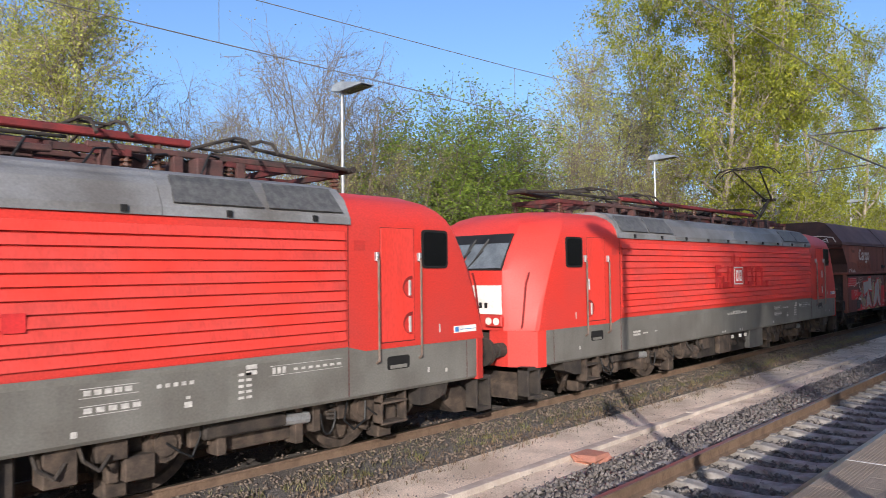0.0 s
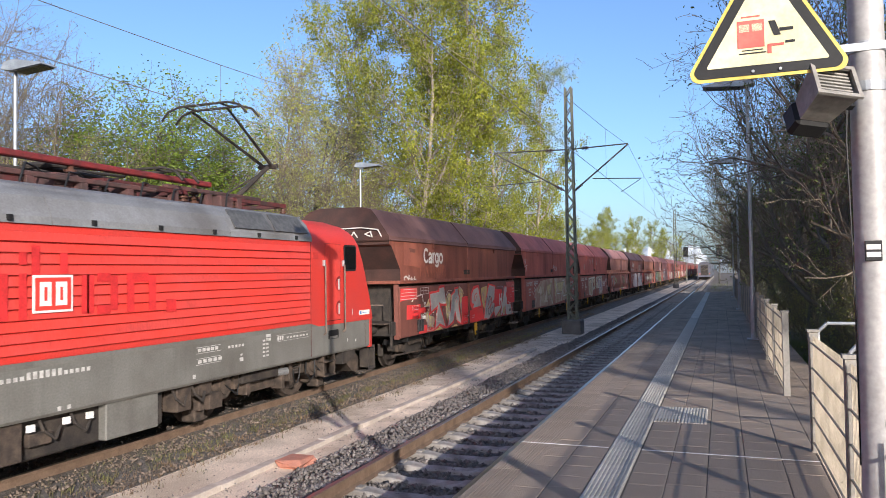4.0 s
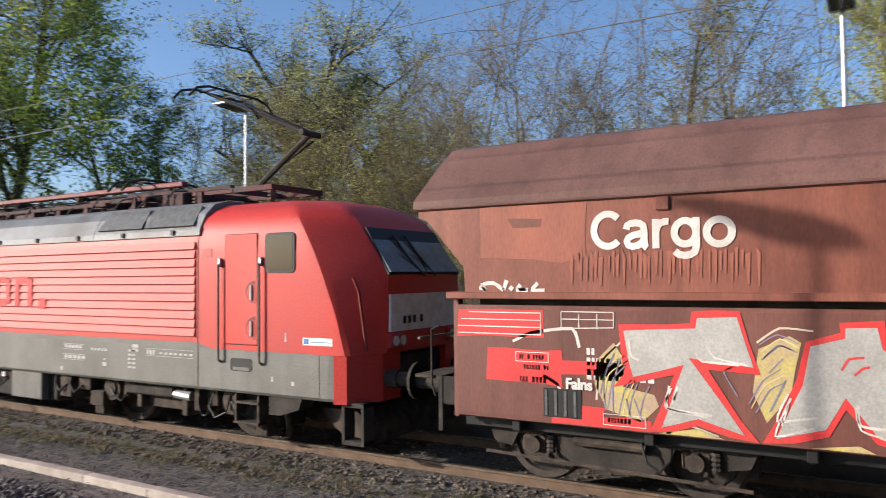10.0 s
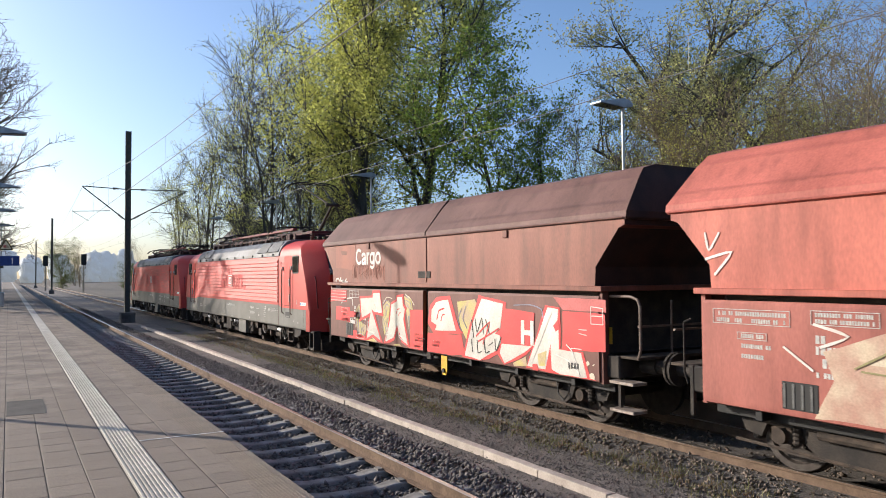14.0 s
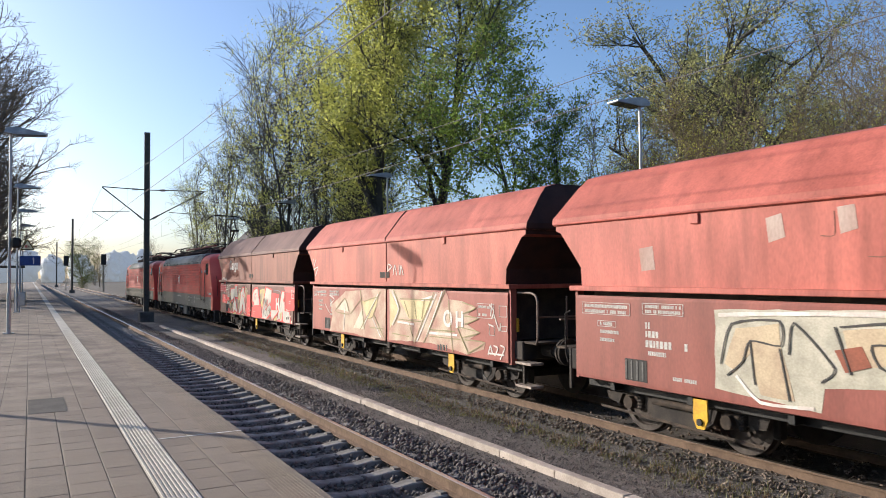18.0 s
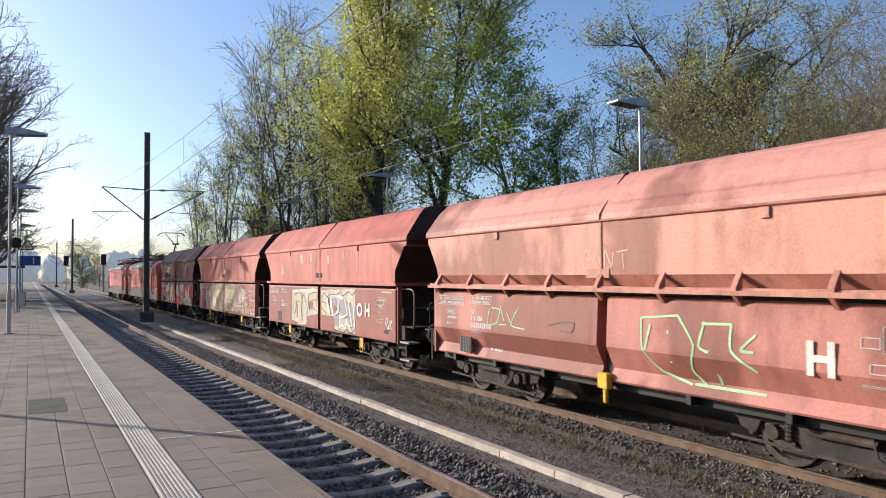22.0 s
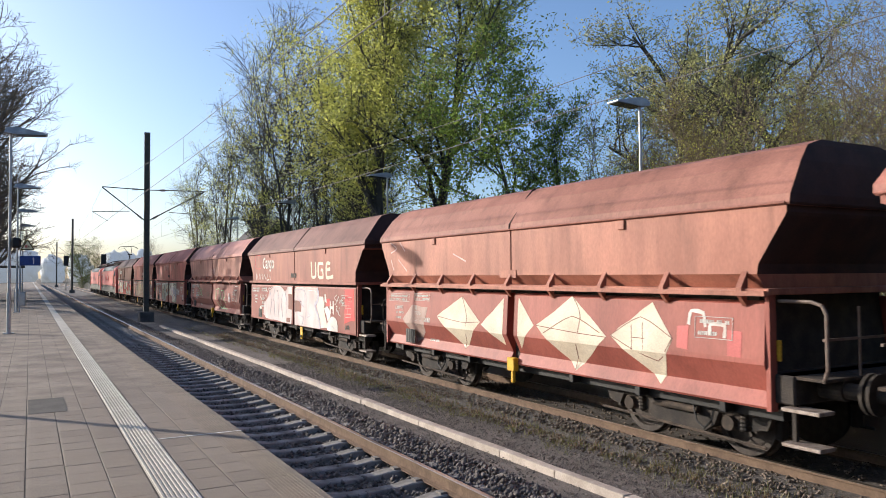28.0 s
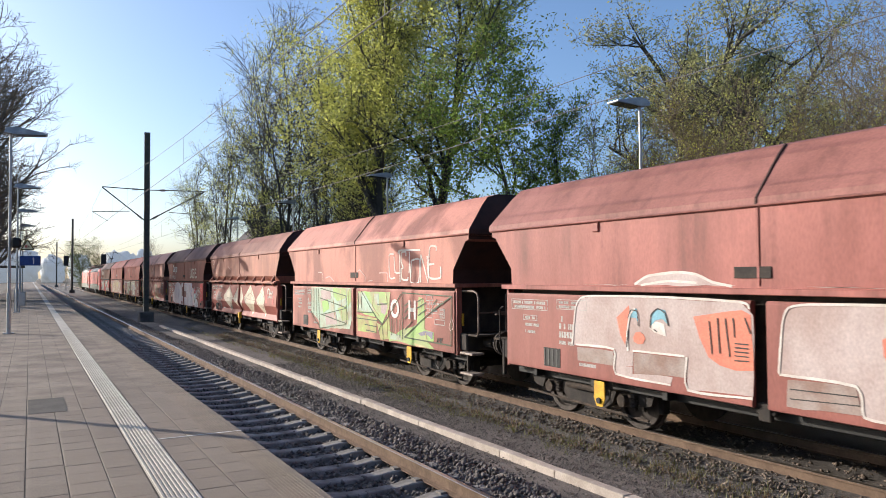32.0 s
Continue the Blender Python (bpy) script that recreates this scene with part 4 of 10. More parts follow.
def stones(name, zones, m, label, seed, size=(0.018, 0.045)):
    """Loose stones strewn over zones (x0, x1, y0, y1, z, count), joined."""
    rng = np.random.default_rng(seed)
    C, S = [], []
    for x0, x1, y0, y1, z, n in zones:
        C.append(np.stack([rng.uniform(x0, x1, n), rng.uniform(y0, y1, n), np.full(n, z) + rng.uniform(-0.01, 0.02, n)], 1))
        S.append(rng.uniform(*size, n))
    C, S = np.concatenate(C), np.concatenate(S)
    n = len(C)
    base = np.array([(1, 0, 0), (-1, 0, 0), (0, 1, 0), (0, -1, 0), (0, 0, 0.8), (0, 0, -0.8)], float)
    V = base[None] * S[:, None, None] * rng.uniform(0.6, 1.4, (n, 6, 1)) + rng.normal(size=(n, 6, 3)) * S[:, None, None] * 0.25
    a = rng.uniform(0, 6.28, n)
    c, s = np.cos(a)[:, None], np.sin(a)[:, None]
    V = np.stack([V[..., 0] * c - V[..., 1] * s, V[..., 0] * s + V[..., 1] * c, V[..., 2]], -1) + C[:, None]
    F = np.array([(0, 2, 4), (2, 1, 4), (1, 3, 4), (3, 0, 4), (2, 0, 5), (1, 2, 5), (3, 1, 5), (0, 3, 5)])
    F = (np.arange(n)[:, None, None] * 6 + F[None]).reshape(-1, 3)
    return tagged(new(name, poly_mesh(name, V.reshape(-1, 3), F, m)), label, "stones", kind="stuff")


stones("ballast_near", [(-30, -2, 4.45, 5.45, -0.20, 9000), (2, 26, 4.45, 5.45, -0.20, 8000), (-30, -2, 2.05, 4.4, -0.238, 11000), (2, 26, 2.05, 4.4, -0.238, 10000), (-70, -30, 2.1, 4.4, -0.238, 3000), (-70, -30, 4.4, 5.4, -0.205, 2500), (26, 60, 2.1, 4.4, -0.238, 3000), (26, 60, 4.4, 5.4, -0.205, 2000)], M_STONE, "loose grey ballast stones beside the rails", 3, (0.02, 0.05))
stones("ballast_far", [(-34, 30, 7.15, 7.6, -0.215, 6000), (-34, 30, 7.6, 8.22, -0.14, 8000), (-34, 30, 8.36, 9.7, -0.14, 5000)], M_STONEBROWN, "brownish ballast stones beside the freight track", 4, (0.012, 0.036))
stones("sand_grit", [(-34, 30, 5.4, 7.2, -0.27, 7000), (-22, -2, 6.2, 7.25, -0.268, 15000), (-22, -2, 5.4, 6.0, -0.27, 5000)], M_STONE, "grit and small stones on the sandy strip", 6, (0.006, 0.016))


def tufts(name, zones, m, label, seed, h=(0.06, 0.2), leanf=0.5, kind="grass"):
    """Blades of grass or weed in loose tufts, joined."""
    rng = np.random.default_rng(seed)
    V, k = [], 0
    for x0, x1, y0, y1, z, n in zones:
        c = np.stack([rng.uniform(x0, x1, n), rng.uniform(y0, y1, n), np.full(n, z)], 1)
        for rep in range(6):
            p = c + rng.normal(size=(n, 3)) * np.array([0.05, 0.05, 0.0])
            hh = rng.uniform(*h, n)[:, None]
            d = rng.normal(size=(n, 3)) * leanf
            d[:, 2] = 1
            tip = p + d / np.linalg.norm(d, axis=1, keepdims=True) * hh
            side = rng.normal(size=(n, 3)) * np.array([1, 1, 0])
            side = side / np.linalg.norm(side, axis=1, keepdims=True) * 0.006
            V.append(np.stack([p - side, p + side, tip], 1))
    V = np.concatenate(V).reshape(-1, 3)
    return tagged(new(name, poly_mesh(name, V, np.arange(len(V)).reshape(-1, 3), m)), label, kind, kind="stuff")


tufts("weeds", [(-34, 40, 7.25, 8.1, -0.18, 700), (-8, 30, 7.3, 8.1, -0.18, 900), (-40, 30, 6.8, 7.3, -0.27, 250), (-40, -12, 6.9, 7.5, -0.26, 300), (-24, -3, 7.0, 7.9, -0.22, 700)], M_DRYGRASS, "dry weeds and moss along the freight track", 8, (0.04, 0.13))
tufts("dead_stalks", [(-34, 45, 7.2, 8.15, -0.2, 2600), (0, 30, 6.9, 7.4, -0.26, 500)], M_BROWNWEED, "short dead brown stalks along the freight track", 18, (0.03, 0.10), 0.35, "weeds")
tufts("grass", [(-30, 60, -9, -1.4, -0.38, 5000), (60, 140, -12, 1.5, -0.38, 1500), (8, 30, -6, -1.3, -0.38, 3000)], M_GRASS, "rough green grass beyond the platform fence", 9, (0.1, 0.35))


# ---- overhead line ----
def mast(x, y, top, lattice, label):
    m = empty("catenary_mast", x, y, 0, label, "mast", "catenary masts between the tracks")
    part("foundation", boxes((-0.45, 0.45, -0.4, 0.4, -0.5, 0.32), bevel=0.04), M_CONCDARK, m)
    if lattice:
        a, b = 0.18, 0.13
        for sx in (-1, 1):
            for sy in (-1, 1):
                bm = bmesh.new()
                tube(bm, (sx * a, sy * a, 0.3), (sx * b, sy * b, top), 0.05, 0.045, sides=4)
                part("mast_leg", bm, M_MASTG, m)
        n = 24
        for i in range(n):
            f0, f1 = i / n, (i + 1) / n
            z0, z1 = 0.3 + (top - 0.3) * f0, 0.3 + (top - 0.3) * f1
            s0, s1 = a + (b - a) * f0, a + (b - a) * f1
            d = 1 if i % 2 else -1
            for k in (-1, 1):
                bm = bmesh.new()
                tube(bm, (d * s0, k * s0, z0), (-d * s1, k * s1, z1), 0.034, sides=4)
                part("mast_brace", bm, M_MASTG, m)
                bm = bmesh.new()
                tube(bm, (k * s0, d * s0, z0), (k * s1, -d * s1, z1), 0.034, sides=4)
                part("mast_brace", bm, M_MASTG, m)
    else:
        bm = boxes((-0.15, 0.15, -0.15, -0.13, 0.3, top), (-0.15, 0.15, 0.13, 0.15, 0.3, top), (-0.012, 0.012, -0.13, 0.13, 0.3, top))
        part("mast_beam", bm, M_MAST, m)
    for way, ye in ((-1, Y_N - y), (1, Y_F + 0.35 - y)):
        bm = bmesh.new()
        tube(bm, (0, way * 0.15, 7.55), (0, ye, 7.62), 0.028)
        part("top_tube", bm, M_MAST, m)
        bm = bmesh.new()
        tube(bm, (0, way * 0.15, 5.75), (0, ye, 7.6), 0.034)
        part("diagonal_tube", bm, M_MAST, m)
        bm = bmesh.new()
        yl = way * 0.15 + (ye - way * 0.15) * 0.35
        tube(bm, (0, yl, 6.25), (0, ye + way * 0.5, 6.15), 0.02)
        tube(bm, (0.05, ye + way * 0.45, 6.12), (0.05, ye - way * 0.35, 5.62), 0.014)
        part("steady_arm", bm, M_MAST, m)
        for z0, f in ((7.56, 0.22), (5.95, 0.1)):
            bm = bmesh.new()
            for k in range(5):
                yy = way * 0.15 + (ye - way * 0.15) * f + way * (k * 0.06 - 0.12)
                zz = z0 + (0.0 if z0 > 7 else (yy - way * 0.15) / (ye - way * 0.15) * 1.85 - 0.2)
                tube(bm, (0, yy, zz), (0, yy + way * 0.03, zz), 0.075, sides=8)
            part("insulator", bm, M_CERAMIC, m)
    return m


MX = [(-135.0, 11.9), (-47.0, 11.0), (31.3, 10.2), (108.0, 10.7), (190.0, 10.7), (-215.0, 11.5)]
for x, top in MX:
    mast(x, 6.05, top, x > 0, "green-grey lattice steel catenary mast" if x > 0 else "dark H-beam steel catenary mast")
spans = sorted(x for x, _ in MX)
for y, zc, zm in ((Y_N, 5.45, 7.55), (Y_F, 5.52, 7.55)):
    w = empty("overhead_line", 0, y, 0, "thin contact wire with messenger wire and droppers", "wire", kind="structure")
    bm = bmesh.new()
    tube(bm, (-215, 0, zc), (190, 0, zc), 0.0085, sides=5)
    part("contact_wire", bm, M_WIRE, w)
    bm = bmesh.new()
    drops = []
    for a, b in zip(spans, spans[1:]):
        pts = []
        for i in range(13):
            f = i / 12
            pts.append(Vector((a + (b - a) * f, 0, zm - 4 * f * (1 - f) * (zm - zc - 0.55))))
        for p, q in zip(pts, pts[1:]):
            tube(bm, p, q, 0.007, sides=5)
        drops += [p for p in pts[1:-1]]
    part("messenger_wire", bm, M_WIRE, w)
    for p in drops:
        bm = bmesh.new()
        tube(bm, (p.x, 0, zc), p, 0.004, sides=4)
        part("dropper", bm, M_WIRE, w)


# ---- lamps ----
def lamp(x, y, top, face, group, base=Z_P, dark=False):
    e = empty("platform_lamp", x, y, 0, "slim grey lamp post with a flat wedge-shaped head", "street lamp", group)
    bm = bmesh.new()
    tube(bm, (0, 0, base), (0, 0, base + 1.2), 0.06, sides=12)
    tube(bm, (0, 0, base + 1.2), (0, 0, top), 0.045, 0.038, sides=12)
    part("pole", bm, M_GALV, e)
    part("base_plate", boxes((-0.14, 0.14, -0.14, 0.14, base, base + 0.03), bevel=0.005), M_GALV, e)
    bm = bmesh.new()
    prof = [(face * -0.18, top + 0.02), (face * -0.10, top + 0.17), (face * 0.15, top + 0.20), (face * 0.95, top + 0.05), (face * 0.95, top + 0.02), (face * 0.1, top - 0.03)]
    prism(bm, prof, "x", -0.2, 0.2)
    part("lamp_head", bm, M_LAMPHEAD, e)
    bm = bmesh.new()
    v = [bm.verts.new((sx * 0.17, face * yy, top + zz)) for sx, yy, zz in ((-1, 0.14, -0.034), (1, 0.14, -0.034), (1, 0.9, 0.01), (-1, 0.9, 0.01))]
    r = bmesh.ops.extrude_face_region(bm, geom=[bm.faces.new(v)])
    for q in r["geom"]:
        if isinstance(q, bmesh.types.BMVert):
            q.co.z -= 0.012
    part("lamp_glass", bm, M_LAMPGLASS, e)
    return e


for x in (-57.8, -43.8, -30.2, -14.4, -0.55, 11.4, 27.4, 41.1, 55.5):
    lamp(x, 14.0, 6.78, -1, "lamps of the far platform")
for x in (-70.0, -54.5, -40.0, -25.0, -10.6, 18.4, 31.6, 45.5):
    lamp(x, -0.52, 6.6, 1, "lamps of the near platform")

# ---- post with warning sign and loudspeaker ----
post = empty("sign_post", 3.4, -0.435, 0, "stout grey steel post carrying a sign and loudspeaker", "post")
bm = bmesh.new()
tube(bm, (0, 0, Z_P), (0, 0, 6.6), 0.067, 0.063, sides=28)
part("pole", bm, M_POLE, post, smooth=True).data.set_sharp_from_angle(angle=radians(40))
part("base_plate", boxes((-0.16, 0.16, -0.16, 0.16, Z_P, Z_P + 0.03), bevel=0.006), M_GALV, post)
for z in (3.28, 3.12):
    bm = bmesh.new()
    tube(bm, (0, 0, z - 0.02), (0, 0, z + 0.02), 0.071, sides=24)
    part("pipe_clamp", bm, M_GALV, post)
stick = part("sticker", boxes((-0.073, -0.062, -0.02, 0.04, 2.42, 2.50), bevel=0.002), M_BLACK, post)
for z in (2.435, 2.465):
    part("sticker_line", boxes((-0.0745, -0.073, -0.015, 0.035, z, z + 0.02)), M_WHITE, stick)
part("speaker_cable", tubes([(0.0, 0.075, 3.1), (-0.02, 0.085, 2.9), (-0.03, 0.08, 2.6), (-0.01, 0.07, 2.2), (0.0, 0.068, 1.6)], 0.0035, 5), M_BLACK, post)
part("pole_head", boxes((-0.2, 0.2, -0.1, 0.95, 6.6, 6.78), bevel=0.03), M_LAMPHEAD, post)


def tri(r, x):
    """A triangle with rounded corners, point up, in the y-z plane."""
    out = []
    for k in range(3):
        a = math.pi / 2 + k * 2 * math.pi / 3
        q = max(0.006, (r - 0.24) * 0.3)
        c = Vector((math.cos(a), math.sin(a))) * (r - 2 * q)
        for i in range(-3, 4):
            b = a + i * math.pi / 9
            out.append((c.x + q * math.cos(b), c.y + q * math.sin(b)))
    return out


sign = empty("warning_sign", 3.36, 0, 0, "yellow triangular railway warning sign with black border", "sign")
sign.location, sign.rotation_euler = SIGN_AT, SIGN_TURN


def sign_plate(name, r, m, x0, x1, label=""):
    bm = bmesh.new()
    prism(bm, tri(r, 0), "x", x0, x1)
    return part(name, bm, m, sign, label)


sign_plate("plate", 0.365, M_SIGNYEL, -0.004, 0.0)
sign_plate("border", 0.338, M_BLACK, -0.007, -0.004)
sign_plate("field", 0.262, M_SIGNPALE, -0.010, -0.007)


def mark(name, m, y0, y1, z0, z1, lean=0.0):
    bm = bmesh.new()
    prism(bm, [(y0, z0), (y1, z0), (y1 + lean, z1), (y0 + lean, z1)], "x", -0.012, -0.010)
    part(name, bm, m, sign)


mark("tram_front", M_SIGNRED, 0.005, 0.105, -0.06, 0.05)
mark("tram_window", M_SIGNPALE2, 0.06, 0.098, 0.005, 0.035)
mark("tram_window", M_SIGNPALE2, 0.012, 0.05, 0.005, 0.035)
mark("tram_bow", M_SIGNRED, 0.02, 0.09, 0.062, 0.068)
mark("track_bar", M_BLACK, 0.0, 0.1, -0.085, -0.08)
mark("track_bar", M_BLACK, 0.01, 0.09, -0.072, -0.068)
mark("black_bar", M_BLACK, -0.055, -0.03, -0.02, 0.04, 0.02)
mark("black_bar", M_BLACK, -0.10, -0.05, -0.005, 0.008, 0.0)
mark("black_bar", M_BLACK, -0.105, -0.07, -0.055, -0.045)
mark("red_step", M_SIGNRED, -0.065, -0.005, -0.062, -0.052)
mark("red_step", M_SIGNRED, -0.02, -0.005, -0.09, -0.062)
for yy in (0.05, -0.05):
    bm = bmesh.new()
    tube(bm, (-0.014, yy, -0.155), (-0.006, yy, -0.155), 0.006, sides=8)
    part("rivet", bm, M_GALV, sign)
bm = boxes((0.0, 0.012, -0.42, -0.24, -0.115, -0.085))
part("bracket", bm, M_GALV, sign)

spk = empty("loudspeaker", 3.28, -0.25, 3.065, "grey box loudspeaker with slatted mouth on a post", "loudspeaker")
spk.scale = (0.82, 0.82, 0.82)
spk.rotation_euler = (radians(8), radians(30), radians(28))
bm = bmesh.new()
a = [bm.verts.new(p) for p in ((-0.13, -0.10, -0.09), (-0.13, 0.10, -0.09), (-0.13, 0.10, 0.09), (-0.13, -0.10, 0.09))]
b = [bm.verts.new(p) for p in ((0.08, -0.075, -0.065), (0.08, 0.075, -0.065), (0.08, 0.075, 0.065), (0.08, -0.075, 0.065))]
for i in range(4):
    bm.faces.new((a[i], a[(i + 1) % 4], b[(i + 1) % 4], b[i]))
bm.faces.new(b)
part("housing", bm, M_SPEAKER, spk)
part("mouth_rim", boxes((-0.14, -0.125, -0.11, -0.09, -0.10, 0.10), (-0.14, -0.125, 0.09, 0.11, -0.10, 0.10), (-0.14, -0.125, -0.09, 0.09, 0.08, 0.10), (-0.14, -0.125, -0.09, 0.09, -0.10, -0.08)), M_SPEAKER, spk)
for i in range(7):
    part("slat", boxes((-0.115, -0.10, -0.085, 0.085, -0.07 + i * 0.022, -0.06 + i * 0.022)), M_SPEAKER, spk)
part("driver", boxes((0.08, 0.2, -0.09, 0.09, -0.08, 0.07), bevel=0.02), M_BLACK, spk)
part("bracket", boxes((0.0, 0.03, -0.17, -0.08, -0.015, 0.015)), M_BLACK, spk)


# ---- fence ----
def fence(x0, x1, label):
    f = empty("platform_fence", 0, -0.6, 0, label, "fence", "platform fences")
    n = max(1, round((x1 - x0) / 2.0))
    for i in range(n + 1):
        x = x0 + (x1 - x0) * i / n
        part("post", boxes((x - 0.03, x + 0.03, -0.05, 0.03, -0.3, Z_P + 1.06), bevel=0.006), M_FENCEPOST, f)
        part("post_cap", boxes((x - 0.04, x + 0.04, -0.06, 0.04, Z_P + 1.06, Z_P + 1.085)), M_FENCEPOST, f)
    for i in range(n):
        a, b = x0 + (x1 - x0) * i / n + 0.035, x0 + (x1 - x0) * (i + 1) / n - 0.035
        bm = bmesh.new()
        x = a
        while x < b:
            box(bm, x, x + 0.010, -0.012, 0.0, Z_P + 0.03, Z_P + 1.03)
            x += 0.05
        part("slat_panel", bm, M_FENCE, f)["kind"] = "stuff"
        for z in (0.08, 0.3, 0.52, 0.74, 0.96):
            part("rail_wire", boxes((a, b, 0.0, 0.012, Z_P + z, Z_P + z + 0.012)), M_FENCEPOST, f)
    return f


fence(-5.0, 7.35, "beige slatted metal fence beside the platform")
fence(10.45, 50.0, "beige slatted metal fence along the platform edge")
for x in (7.7, 10.1):
    h = empty("stair_handrail", x, 0, 0, "bent grey tubular handrail beside the steps", "handrail")
    part("rail_tube", tubes([(0, -0.95, Z_P - 0.8), (0, -0.95, Z_P + 0.85), (0, -1.05, Z_P + 0.95), (0, -2.0, Z_P + 0.95), (0, -3.6, Z_P + 0.35), (0, -3.6, -0.4)], 0.021, 8), M_GALV, h)
    part("lower_tube", tubes([(0, -0.95, Z_P + 0.45), (0, -2.0, Z_P + 0.45), (0, -3.6, Z_P - 0.1)], 0.018, 8), M_GALV, h)
st = empty("exit_steps", 8.9, 0, 0, "concrete steps leading down from the platform", "steps", kind="structure")
for i in range(6):
    part("step", boxes((-1.2, 1.2, -1.5 - i * 0.3, -1.2 - i * 0.3, -0.4, Z_P - 0.06 - i * 0.17)), M_CONCRETE, st)

# ---- small things on the far stretch of the platform ----
board = empty("name_board", -39.9, -0.3, 0, "blue station board on a pair of posts", "sign board")
part("panel", boxes((-0.04, 0.04, -0.1, 0.75, 2.95, 3.4), bevel=0.01), M_BLUEBOARD, board)
part("post", boxes((-0.03, 0.03, -0.13, -0.07, Z_P, 3.4)), M_GALV, board)
s2 = copy_thing(sign, pose(-39.84, -0.1, 3.85, 0, 0, 180))
part("digit", boxes((0.04, 0.046, 0.44, 0.48, 3.03, 3.32), (0.04, 0.046, 0.40, 0.44, 3.24, 3.28)), M_WHITE, board, "white digit 1")
clock = empty("loudspeaker_horn", -25.0, -0.38, 3.4, "dark horn loudspeaker fixed to a lamp post", "loudspeaker")
part("housing", boxes((-0.25, 0.2, -0.1, 0.16, -0.14, 0.14), bevel=0.05), M_BLACK, clock)
b2 = empty("litter_bin", -40.8, -0.35, 0, "grey metal litter bin on a post", "bin")
part("bin_body", boxes((-0.2, 0.2, -0.2, 0.2, Z_P + 0.25, Z_P + 0.95), bevel=0.04), M_GALV, b2)
part("post", boxes((-0.04, 0.04, -0.28, -0.2, Z_P, Z_P + 1.1)), M_GALV, b2)
sh = empty("platform_shelter", -62.0, -1.4, 0, "dark-framed glass waiting shelter on the platform", "shelter")
part("roof", boxes((-2.5, 2.5, -1.0, 1.1, 3.1, 3.22), bevel=0.02), M_MAST, sh)
for x in (-2.3, 2.3):
    for y in (-0.9, 0.8):
        part("post", boxes((x - 0.04, x + 0.04, y - 0.04, y + 0.04, Z_P, 3.1)), M_MAST, sh)
part("rear_pane", boxes((-2.25, 2.25, -0.91, -0.89, Z_P + 0.2, 3.0)), M_GLASS, sh)


def signal(x, y, label):
    s = empty("railway_signal", x, y, 0, label, "signal", "light signals")
    bm = bmesh.new()
    tube(bm, (0, 0, -0.4), (0, 0, 5.6), 0.08, sides=8)
    part("mast", bm, M_MAST, s)
    part("screen", boxes((-0.12, 0.12, -0.45, 0.45, 4.6, 6.6), bevel=0.08), M_BLACK, s)
    part("ladder", boxes((0.2, 0.24, -0.2, -0.16, -0.3, 4.6), (0.2, 0.24, 0.16, 0.2, -0.3, 4.6)), M_MAST, s)


signal(-165, 6.3, "dark light signal on a slim mast")
signal(-150, 11.9, "dark light signal on a slim mast")
signal(150, 6.4, "black light signal beside the track")
signal(140, 0.4, "black light signal beside the track")

# ---- train standing far off on the platform track ----
far = empty("passenger_train", 175, Y_N, 0, "dark blue-grey passenger train standing far down the line", "train")
for i in range(3):
    bm = bmesh.new()
    prism(bm, [(-1.4, 0.5), (1.4, 0.5), (1.45, 2.2), (1.3, 3.3), (0.7, 3.9), (-0.7, 3.9), (-1.3, 3.3), (-1.45, 2.2)], "x", i * 26.4, i * 26.4 + 26)
    c = part("car_body", bm, M_TRAINWHITE, far)
    part("underframe", boxes((i * 26.4 + 1, i * 26.4 + 25, -1.2, 1.2, 0.08, 0.5)), M_DARK, far)
part("gangway_door", boxes((-0.06, 0.0, -0.75, 0.75, 0.9, 3.1), bevel=0.02), M_DARK, far)
for y in (-1.0, 1.0):
    part("tail_lamp", boxes((-0.05, 0.0, y - 0.1, y + 0.1, 1.1, 1.3)), M_SIGNRED, far)

# ---- house and sheds beyond the far platform ----
hs = empty("station_house", -95, 27, 0, "brick house with a steep dark tiled roof", "house")
part("wall", boxes((-6, 6, -4, 4, -0.4, 5.5)), M_BRICKWALL, hs)
bm = bmesh.new()
prism(bm, [(-4.5, 5.4), (4.5, 5.4), (0, 9.5)], "x", -6.4, 6.4)
part("roof", bm, M_ROOFTILE, hs)
for x in (-4, -1.3, 1.3, 4):
    for z in (1.0, 3.3):
        w = part("window", boxes((x - 0.5, x + 0.5, -4.05, -3.98, z, z + 1.5)), M_WHITE, hs)
        part("pane", boxes((x - 0.42, x + 0.42, -4.08, -4.05, z + 0.08, z + 1.42)), M_GLASS, w)


# ---- train ----
CAR = 12.54
def loop_loft(name, levels, m, parent, label="", smooth=False):
    """Joins closed loops of equal length into a skin, capped at both ends."""
    bm = bmesh.new()
    rings = [[bm.verts.new(p) for p in lv] for lv in levels]
    n = len(rings[0])
    for a, b in zip(rings, rings[1:]):
        for i in range(n):
            bm.faces.new((a[i], a[(i + 1) % n], b[(i + 1) % n], b[i]))
    bm.faces.new(rings[0][::-1])
    bm.faces.new(rings[-1])
    o = part(name, bm, m, parent, label, smooth)
    if smooth:
        o.data.set_sharp_from_angle(angle=radians(24))
    return o


